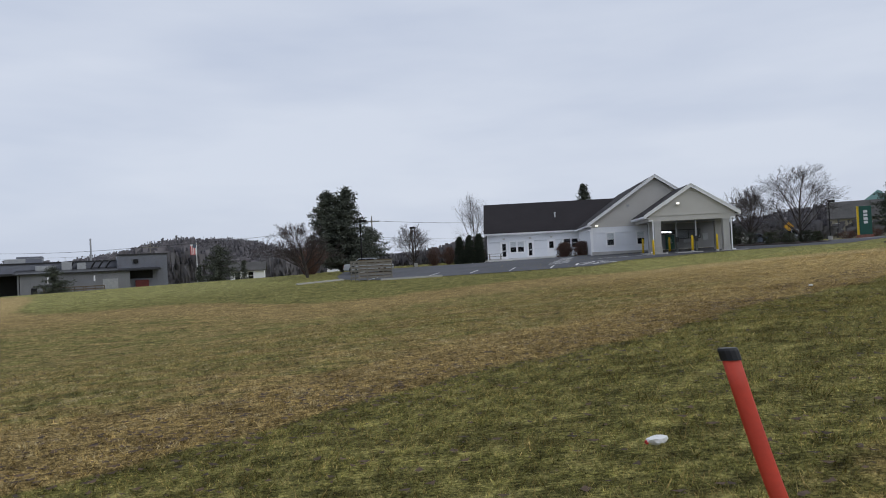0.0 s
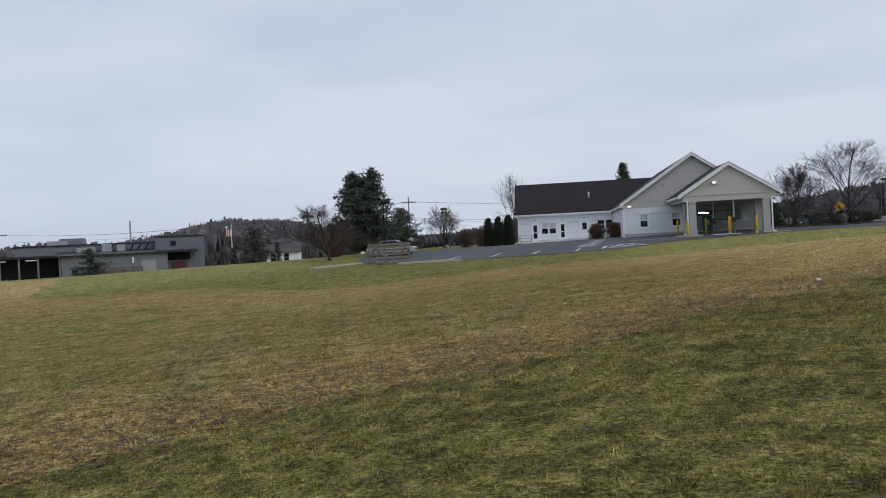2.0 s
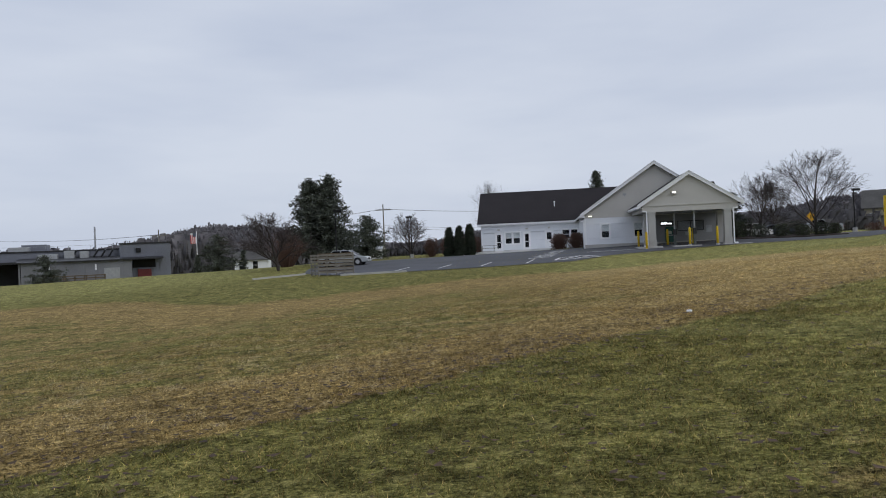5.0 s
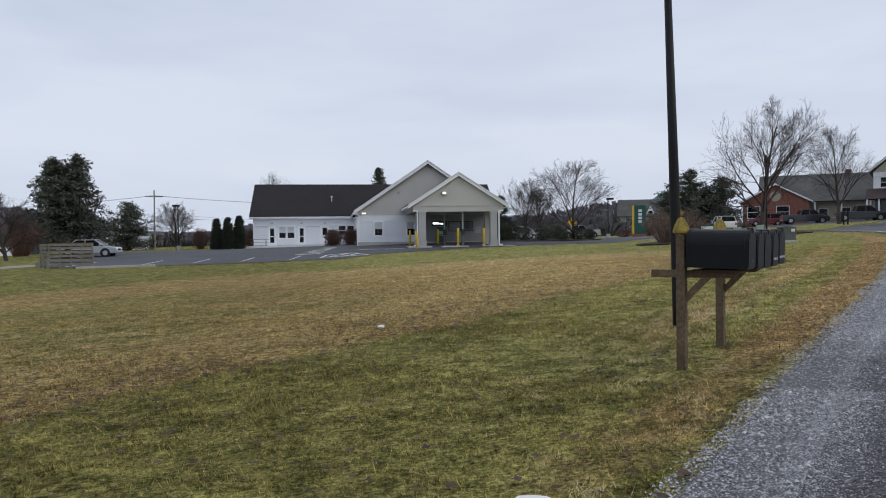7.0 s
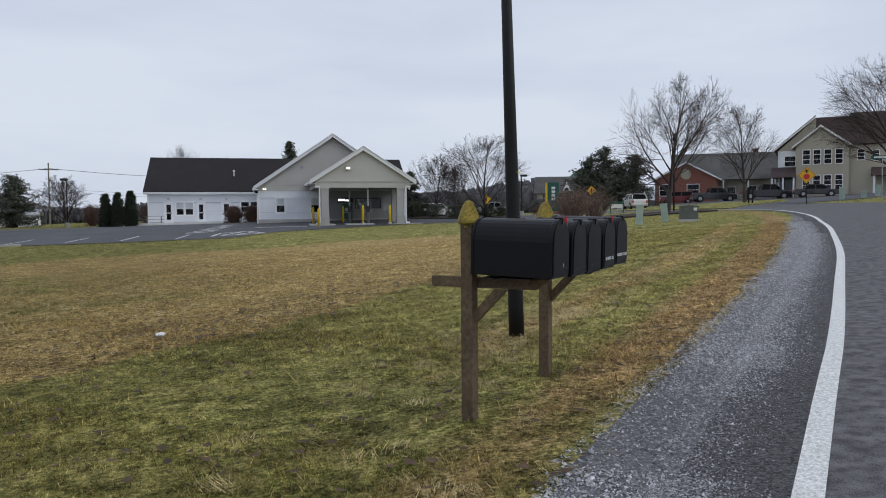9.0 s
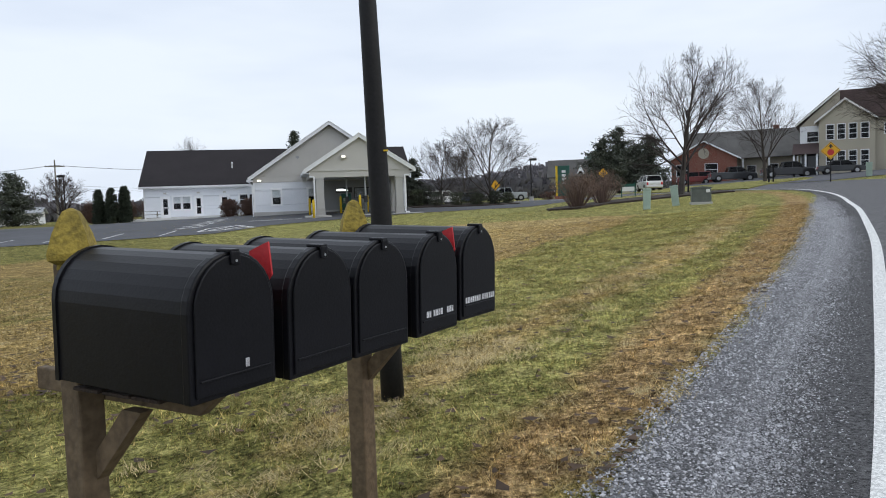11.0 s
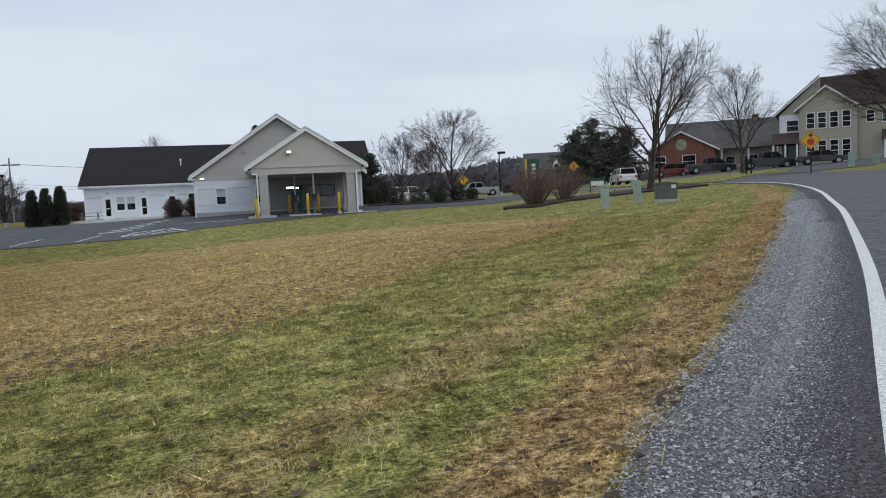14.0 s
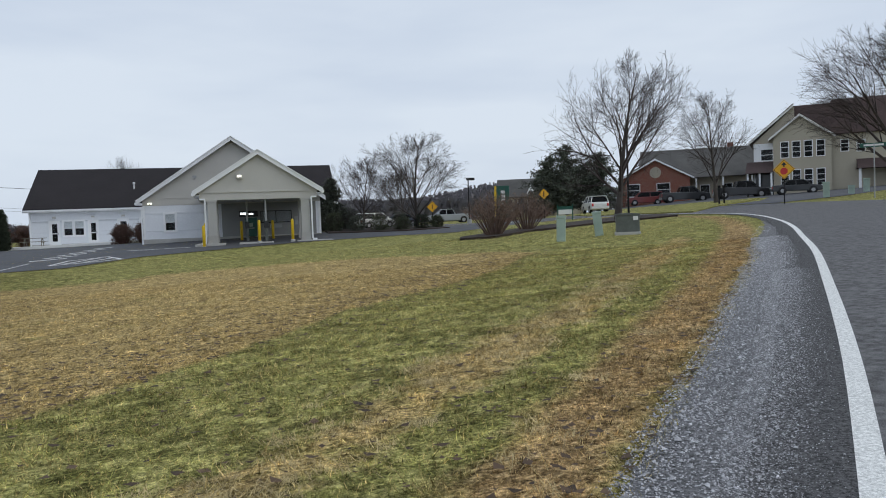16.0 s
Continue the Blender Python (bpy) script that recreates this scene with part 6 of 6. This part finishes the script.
def brick_office():
    ob = thing("brick_office", pose(77.4, 104.4, 3.75, 0, 0, -38), "low red brick office with a grey shingle roof", "office building")
    holes = [(0.7, 2.3, 0.9, 2.5), (4.6, 6.2, 0.9, 2.5)]
    part("brick_wall", cut_wall(0, 8.8, -0.8, 3.3, 0, holes), BRICK, ob)
    part("gable_face", Shape().prism([(0, 3.3), (8.8, 3.3), (4.4, 5.6)], 0, 0.12), BRICK, ob)
    for h in holes:
        far_window(ob, *h, 0, 1)
    part("round_vent", Shape().tube((4.4, -0.05, 4.0), (4.4, 0.0, 4.0), 0.75, 0.75, 20), TAN, ob)
    part("gable_roof", slope(-0.5, 3.05, 4.4, 5.7, -0.4, 9, 0.2), GREY_SHINGLE, ob)
    part("gable_roof", slope(9.3, 3.05, 4.4, 5.7, -0.4, 9, 0.2), GREY_SHINGLE, ob)
    part("rake_board", Shape().prism([(9.35, 2.95), (4.4, 5.62), (4.4, 5.86), (9.35, 3.19)], -0.46, -0.4), TRIM, ob)
    part("rake_board", Shape().prism([(-0.55, 2.95), (4.4, 5.62), (4.4, 5.86), (-0.55, 3.19)], -0.46, -0.4), TRIM, ob)
    part("main_roof", Shape().prism([(1.5, 3.2), (9.0, 7.6), (16.5, 3.2)], 2.0, 24.0, "x"), GREY_SHINGLE, ob)
    wings = [(10.2, 11.3, -0.1, 2.1), (13.2, 14.2, 0.8, 2.2), (15.6, 16.6, 0.8, 2.2), (18.6, 19.7, -0.1, 2.1)]
    part("side_wall", cut_wall(8.8, 24, -0.8, 3.2, 3.2, wings), TAN, ob)
    for h in wings:
        far_window(ob, *h, 3.2, 1)
    for x in (9.6, 13.0, 16.6, 20.2):
        part("porch_post", Shape().box(x - 0.1, 1.6, -0.8, x + 0.1, 1.8, 3.1), TRIM, ob)
    part("chimney", Shape().box(14.0, 9.5, 6.0, 14.8, 10.3, 8.2), BRICK, ob)


brick_office()


def gable_house(name, m, w, d, wall_h, rise, wall_mat, roof_mat, label):
    ob = thing(name, m, label, "house")
    holes = [(x, x + 0.9, 0.9, 2.3) for x in np.arange(-w / 2 + 0.8, w / 2 - 1.2, 2.4)]
    part("front_wall", cut_wall(-w / 2, w / 2, -1, wall_h, 0, holes), wall_mat, ob)
    for h in holes:
        far_window(ob, *h, 0, 1)
    part("back_wall", Shape().box(-w / 2, d - 0.12, -1, w / 2, d, wall_h), wall_mat, ob)
    for s in (-1, 1):
        part("end_wall", Shape().prism([(0.12, -1), (d - 0.12, -1), (d - 0.12, wall_h), (d / 2, wall_h + rise - 0.2), (0.12, wall_h)], s * (w / 2 - 0.06) - 0.06, s * (w / 2 - 0.06) + 0.06, "x"), wall_mat, ob)
    part("roof", Shape().prism([(-0.4, wall_h - 0.15), (d / 2, wall_h + rise), (d / 2, wall_h + rise + 0.18), (-0.4, wall_h + 0.03)], -w / 2 - 0.4, w / 2 + 0.4, "x"), roof_mat, ob)
    part("roof", Shape().prism([(d + 0.4, wall_h - 0.15), (d / 2, wall_h + rise), (d / 2, wall_h + rise + 0.18), (d + 0.4, wall_h + 0.03)], -w / 2 - 0.4, w / 2 + 0.4, "x"), roof_mat, ob)
    return ob


gh = gable_house("grey_roofed_house", pose(76.5, 128, 2.6, 0, 0, -28), 13, 9, 3.2, 3.0, TAN, GREY_SHINGLE, "low house with grey roof and half-round dormer")
dormer = part("dormer", Shape().prism([(-1.9, 3.4), (-0.3, 3.4), (-1.1, 5.2)], 0.2, 3.6), TRIM, gh, "white gabled dormer")
part("dormer_window", Shape().prism([(-1.5 + 0.4 - 0.42 * math.cos(math.pi * i / 10), 3.65 + 0.5 * math.sin(math.pi * i / 10)) for i in range(11)], 0.15, 0.2), DARK, dormer)
gr = thing("green_roofed_house", pose(86, 142, 2.6, 0, 0, -28), "house with a steep green metal roof", "house")
part("wall", Shape().box(-6, -5, -1, 6, 5, 3.6), TAN, gr)
rf = Shape()
for a, b in (((-6.6, -5.6), (6.6, -5.6)), ((6.6, -5.6), (6.6, 5.6)), ((6.6, 5.6), (-6.6, 5.6)), ((-6.6, 5.6), (-6.6, -5.6))):
    rf.poly((*a, 3.5), (*b, 3.5), (0, 0, 8.8))
part("roof", rf, GREEN_ROOF, gr)
gable_house("far_white_house", pose(34, 150, 1.6, 0, 0, -5), 16, 9, 3.0, 2.6, TRIM, GREY_SHINGLE, "far white house with a grey roof")
gable_house("white_shed", pose(-13.5, 128, 0.4, 0, 0, 4), 8.5, 6, 2.2, 0.6, TRIM, STEEL, "low white shed beyond the car park")
gable_house("white_shed", pose(-34.0, 138, -0.9, 0, 0, 10), 6, 5, 2.6, 1.4, TRIM, GREY_SHINGLE, "small white shed beside the evergreens")


def factory():
    """The long grey works on the lower ground."""
    ob = thing("factory_building", pose(-46.4, 132.2, -1.0, 0, 0, 24), "long blue-grey metal-clad factory with low flat roofs", "factory")
    part("main_block", Shape().box(-31, 6, -1, -8.2, 26, 5.5), FACTORY, ob)
    part("main_roof_edge", Shape().box(-31.1, 5.85, 5.5, -8.3, 6.1, 5.75), BLACK, ob)
    part("high_block", Shape().box(-8.2, 2, -1, 0, 22, 6.3), FACTORY, ob)
    part("roof_edge", Shape().box(-8.3, 1.85, 6.3, 0.1, 2.1, 6.55), BLACK, ob)
    part("front_block", Shape().box(-23, 0, -1, -6.3, 6, 3.7), FACTORY_LOW, ob)
    part("lean_to_roof", Shape().prism([(-0.6, 3.6), (6.0, 4.3), (6.0, 4.5), (-0.6, 3.8)], -24.0, -1.2, "x"), BLACK, ob)
    part("left_block", Shape().box(-35, 3.7, -1, -31.2, 12, 3.9), FACTORY_LOW, ob)
    part("left_roof_edge", Shape().box(-35.2, -0.2, 3.6, -23.6, 6.0, 3.95), BLACK, ob)
    part("loading_bay", Shape().box(-34.5, 3.5, -1, -23.0, 3.7, 3.6), DARK, ob, "dark open loading bay")
    for x in (-34.9, -32.2, -29.4, -26.6, -23.4):
        part("bay_post", Shape().box(x, 0.2, -1, x + 0.25, 0.5, 3.6), FACTORY_LOW, ob)
    for x in (-32.6, -28.2):
        part("strip_light", Shape().box(x, -0.26, 3.2, x + 1.6, -0.21, 3.35), TRIM, ob)
    for x in np.arange(-22.6, -6.5, 1.0):
        part("cladding_rib", Shape().box(x, -0.06, -1, x + 0.1, 0, 3.6), FACTORY_LOW, ob)
    for x in np.arange(-7.8, 0, 1.0):
        part("cladding_rib", Shape().box(x, 1.94, -1, x + 0.1, 2.0, 6.6), FACTORY, ob)
    part("maroon_gate", Shape().box(-5.4, 1.5, -1, -3.2, 1.9, 1.9), MAROON, ob, "maroon roller gate")
    part("dark_recess", Shape().box(-6.2, 1.9, 2.2, -2.5, 1.98, 3.6), DARK, ob)
    part("end_door", Shape().box(0.0, 5, -1, 0.08, 6.2, 2.6), DARK, ob)
    part("notice_board", Shape().box(-10.6, -0.14, 0.5, -8.2, -0.07, 2.4), STEEL, ob)
    part("side_door", Shape().box(-21.4, -0.12, -1, -20.5, -0.07, 1.4), DARK, ob)
    for x in (-19, -12):
        part("wall_light", Shape().box(x, -0.25, 2.1, x + 0.25, -0.07, 3.1), TRIM, ob)
    part("wall_fan", Shape().box(-5.6, 1.7, 4.9, -4.8, 1.93, 5.6), DARK, ob)
    for x, w, h in ((-21, 3, 0.9), (-17, 1.6, 1.4), (-14.6, 1.4, 1.2), (-26, 3.2, 0.8)):
        part("roof_unit", Shape().box(x, 4.0 if x > -23 else 8, 4.2 if x > -23 else 5.7, x + w, 5.6 if x > -23 else 10, (4.2 if x > -23 else 5.7) + h), STEEL, ob, bevel=0.05)
    for x in (-12.6, -11.4, -10.2, -16.0):
        part("roof_duct", Shape().tube((x, 4.5, 4.1), (x + 0.9, 4.2, 5.6), 0.16, 0.16, 6), BLACK, ob)
    part("stack", Shape().tube((-12.4, 9, 5.0), (-12.4, 9, 9.8), 0.16, 0.14, 8), STEEL, ob)
    part("penthouse", Shape().box(-24.5, 12, 5.5, -20.5, 17, 7.0), FACTORY, ob)
    for x in np.arange(-30.5, -9, 3.5):
        part("rail_post", Shape().box(x, 6.2, 5.7, x + 0.06, 6.26, 6.5), STEEL, ob)
    part("roof_rail", Shape().box(-30.5, 6.2, 6.46, -9, 6.25, 6.5), STEEL, ob)
    return ob


factory()
F_M = pose(-46.4, 132.2, -1.0, 0, 0, 24)
for i, x in enumerate((-18.0, -14.9, -11.8)):
    rack = thing("pallet_stack", F_M @ pose(x, -2.5, 0.2), "dark timber pallet stack beside the factory wall", "pallets", "pallet stacks")
    for j in range(3):
        part("deck", Shape().box(-1.5, -0.6, 0.2 + j * 0.42, 1.5, 0.6, 0.34 + j * 0.42), WOOD, rack)
    for q in (-1.4, 0, 1.4):
        part("leg", Shape().box(q - 0.06, -0.5, -0.3, q + 0.06, 0.5, 1.2), WOOD, rack)
fp = thing("flagpole", pose(-39.1, 125.4, gz(-39.1, 125.4)), "white flagpole with a striped flag hanging limp", "flagpole")
part("pole", Shape().tube((0, 0, -0.2), (0, 0, 7.6), 0.09, 0.05, 8), TRIM, fp)
flag = part("flag", Shape().box(-1.0, -0.03, 5.6, -0.06, 0.03, 7.3), SIGN_WHITE, fp)
for i in range(3):
    part("stripe", Shape().box(-1.0 + i * 0.32, -0.04, 5.55, -0.84 + i * 0.32, 0.04, 7.0), SIGN_RED, flag)
part("canton", Shape().box(-0.6, -0.045, 6.7, -0.06, 0.045, 7.3), BLUE_PAINT, flag)
for i, x in enumerate((-59.5, -57.5)):
    mc = thing("rubble_heap", pose(x, 96 + i * 2, gz(x, 96 + i * 2), 0, 0, 20 * i), "low heap of dark scrap timber beside the factory", "scrap heap", "scrap heaps")
    r_ = random.Random(i)
    for j in range(14):
        a = r_.random() * 6.28
        part("plank", Shape().tube((math.cos(a) * 1.5, math.sin(a) * 0.9, 0.05 + j * 0.03), (-math.cos(a) * 1.3, -math.sin(a) * 0.9, 0.2 + j * 0.05), 0.09, 0.08, 4), OLD_WOOD, mc)


# ---- grass blades and gravel stones ----
def scatter_grass(name, count, left_lo, left_hi, x_lo, x_hi, size, seed, label, fade=False):
    r = np.random.default_rng(seed)
    keep = (EDGE_LINE[:, 0] > x_lo) & (EDGE_LINE[:, 0] < x_hi)
    line, side = EDGE_LINE[keep], E_LEFT[keep]
    u = r.random(count) * (len(line) - 1)
    i = u.astype(int)
    f = (u - i)[:, None]
    off = left_lo + (left_hi - left_lo) * (r.random(count) if not fade else r.beta(1.1, 1.9, count))
    p = line[i] * (1 - f) + line[i + 1] * f + (side[i] * (1 - f) + side[i + 1] * f) * off[:, None]
    x, y = p[:, 0], p[:, 1]
    edge = np.interp(x - 0.7 * (off - 1.3), EDGE_LINE[:, 0], gravel_left)
    clear = off > edge + r.exponential(0.10, count) - 0.12
    x, y = x[clear], y[clear]
    # tufts: blades drawn together and taller in places
    cell = np.sin(x * 5.1 + 1.3 * np.sin(y * 3.7)) * np.sin(y * 4.3 + 1.7 * np.sin(x * 2.9))
    tall = size * (0.65 + 0.55 * r.random(len(x)) + 0.55 * np.clip(cell, 0, 1) ** 2)
    n_ = len(x)
    a = r.random(n_) * 6.2832
    w = 0.0036 * (size / 0.05) * (0.7 + 0.6 * r.random(n_))
    lean = r.normal(0, 0.75, (n_, 2)) * tall[:, None]
    z = ground_z(x, y) + turf(x, y)
    v = np.empty((n_, 3, 3))
    v[:, 0] = np.c_[x - np.cos(a) * w, y - np.sin(a) * w, z - 0.005]
    v[:, 1] = np.c_[x + np.cos(a) * w, y + np.sin(a) * w, z - 0.005]
    v[:, 2] = np.c_[x + lean[:, 0], y + lean[:, 1], z + tall]
    ob = new(name, raw_mesh(name, v.reshape(-1, 3), np.arange(3 * n_).reshape(-1, 3), BLADES))
    give(ob.data, "dry", np.repeat(dryness(x, y), 3))
    give(ob.data, "verge", np.repeat(verge_band(x, y), 3))
    give(ob.data, "dim_tone", np.repeat(dim_end(x, y), 3))
    return tagged(ob, label, "grass", kind="stuff")


scatter_grass("verge_grass", 560000, 0.6, 9.5, -8, 36, 0.036, 1, "short green and straw winter grass on the verge", True)
scatter_grass("field_grass", 330000, 5.0, 26.0, -18, 34, 0.048, 2, "straw-coloured tufted grass of the unmown field", True)
scatter_grass("far_grass", 170000, 0.4, 46.0, -24, 47, 0.075, 3, "straw and green grass of the wider field", True)


def scatter_stones(name, count, lo, hi, x_lo, x_hi, size, seed, shape=(1.8, 1.15), label="loose grey crushed stones on the shoulder"):
    r = np.random.default_rng(seed)
    keep = (EDGE_LINE[:, 0] > x_lo) & (EDGE_LINE[:, 0] < x_hi)
    line, side, gl = EDGE_LINE[keep], E_LEFT[keep], gravel_left[keep]
    u = r.random(count) * (len(line) - 1)
    i = u.astype(int)
    f = (u - i)[:, None]
    t = r.beta(*shape, count)
    off = lo + (gl[i] + hi - lo) * t
    p = line[i] * (1 - f) + line[i + 1] * f + side[i] * off[:, None]
    s = size * r.lognormal(0, 0.35, count)
    base = np.array([(1, 0, 0), (-1, 0, 0), (0, 1, 0), (0, -1, 0), (0, 0, 0.7), (0, 0, -0.5)], float)
    v = base[None] * (0.7 + 0.6 * r.random((count, 6, 1))) + r.normal(0, 0.18, (count, 6, 3))
    a = r.random(count) * 6.2832
    c_, s_ = np.cos(a)[:, None], np.sin(a)[:, None]
    vx, vy = v[:, :, 0] * c_ - v[:, :, 1] * s_, v[:, :, 0] * s_ + v[:, :, 1] * c_
    z = ground_z(p[:, 0], p[:, 1]) + np.where(off < 0.66, 0.0245, 0.014)
    v = np.stack([p[:, None, 0] + vx * s[:, None], p[:, None, 1] + vy * s[:, None], z[:, None] + (v[:, :, 2] + 0.25) * s[:, None]], 2)
    tri = np.array([(0, 2, 4), (2, 1, 4), (1, 3, 4), (3, 0, 4)])
    tris = (np.arange(count)[:, None, None] * 6 + tri[None]).reshape(-1, 3)
    return tagged(new(name, raw_mesh(name, v.reshape(-1, 3), tris, STONE)), label, "gravel", kind="stuff")


scatter_stones("gravel_stones", 95000, 0.34, 0.12, 3, 36, 0.0064, 8)
scatter_stones("shoulder_grit", 95000, 0.10, -0.40, 8, 30, 0.0038, 10, (2.5, 1.1), "fine grey grit scattered over the asphalt's edge")
scatter_stones("coarse_gravel_stones", 7000, 0.50, 0.18, 3, 40, 0.0095, 9)


def scatter_tufts(name, count, lo, hi, x_lo, x_hi, seed, blades, length, label):
    """Pale flattened tufts of longer dead grass."""
    r = np.random.default_rng(seed)
    keep = (EDGE_LINE[:, 0] > x_lo) & (EDGE_LINE[:, 0] < x_hi)
    line, side = EDGE_LINE[keep], E_LEFT[keep]
    i = r.integers(0, len(line) - 1, count)
    p = line[i] + (line[i + 1] - line[i]) * r.random((count, 1)) + side[i] * (lo + (hi - lo) * r.random(count) ** 1.3)[:, None]
    lay = r.random(count) * 6.2832
    fit = dryness(p[:, 0], p[:, 1]) > r.uniform(0.12, 0.42, count)
    p, lay, count = p[fit], lay[fit], int(fit.sum())
    p, lay, big = np.repeat(p, blades, 0), np.repeat(lay, blades), np.repeat(r.uniform(0.6, 1.3, count), blades)
    n_ = len(p)
    p = p + r.normal(0, 0.075, (n_, 2)) * big[:, None]
    a = lay + r.normal(0, 0.6, n_)
    ln = length * big * r.uniform(0.5, 1.2, n_)
    up = r.uniform(0.25, 0.75, n_)
    w = 0.0028
    z = ground_z(p[:, 0], p[:, 1]) + turf(p[:, 0], p[:, 1])
    v = np.empty((n_, 3, 3))
    v[:, 0] = np.c_[p[:, 0] - np.sin(a) * w, p[:, 1] + np.cos(a) * w, z]
    v[:, 1] = np.c_[p[:, 0] + np.sin(a) * w, p[:, 1] - np.cos(a) * w, z]
    v[:, 2] = np.c_[p[:, 0] + np.cos(a) * ln, p[:, 1] + np.sin(a) * ln, z + ln * up]
    tagged(new(name, raw_mesh(name, v.reshape(-1, 3), np.arange(3 * n_).reshape(-1, 3), STRAW)), label, "grass", kind="stuff")


STRAW = material("dead_straw", (0.50, 0.40, 0.205), 0.9, vary=0.35, scale=1.5, fine=20, bump=0.0, island=0.4)
LEAF = material("dead_leaves", (0.075, 0.045, 0.026), 0.9, vary=0.4, scale=2, fine=20, bump=0.0, island=0.5)
scatter_tufts("straw_tufts", 2200, 1.2, 5.5, 9, 36, 21, 44, 0.075, "pale flattened tufts of dead grass on the verge")
scatter_tufts("pale_straw_clumps", 620, 2.8, 4.8, 12, 30, 23, 46, 0.10, "pale combed clumps of longer dead grass along the verge")
scatter_tufts("field_straw_tufts", 3400, 7.4, 20.0, -14, 32, 22, 26, 0.075, "pale flattened tufts of dead grass in the field")

# dead leaves and clods lying in the grass
r_ = np.random.default_rng(30)
m_ = 24000
i_ = r_.integers(0, len(EDGE_LINE) - 2, m_ * 3)
i_ = i_[(EDGE_LINE[i_, 0] > -8) & (EDGE_LINE[i_, 0] < 36)][:m_]
m_ = len(i_)
p_ = EDGE_LINE[i_] + (EDGE_LINE[i_ + 1] - EDGE_LINE[i_]) * r_.random((m_, 1)) + E_LEFT[i_] * (np.where(r_.random(m_) < 0.62, 1.2 + 24 * r_.random(m_) ** 1.5, 8.0 + 0.9 * r_.standard_normal(m_)))[:, None]
a_, s_ = r_.random(m_) * 6.2832, 0.018 + 0.05 * r_.random(m_) ** 2
z_ = ground_z(p_[:, 0], p_[:, 1]) + turf(p_[:, 0], p_[:, 1]) + 0.03
q_ = []
for k_, (ca, cb, lift) in enumerate(((1, 0, 0.3), (0, 0.6, 0.0), (-1, 0, 0.35), (0, -0.6, 0.1))):
    q_.append(np.c_[p_[:, 0] + s_ * (ca * np.cos(a_) - cb * np.sin(a_)), p_[:, 1] + s_ * (ca * np.sin(a_) + cb * np.cos(a_)), z_ + s_ * lift * r_.random(m_)])
tagged(new("dead_leaves", raw_mesh("dead_leaves", np.stack(q_, 1).reshape(-1, 3), np.arange(4 * m_).reshape(-1, 4), LEAF)), "small curled brown dead leaves in the grass", "leaves", kind="stuff")
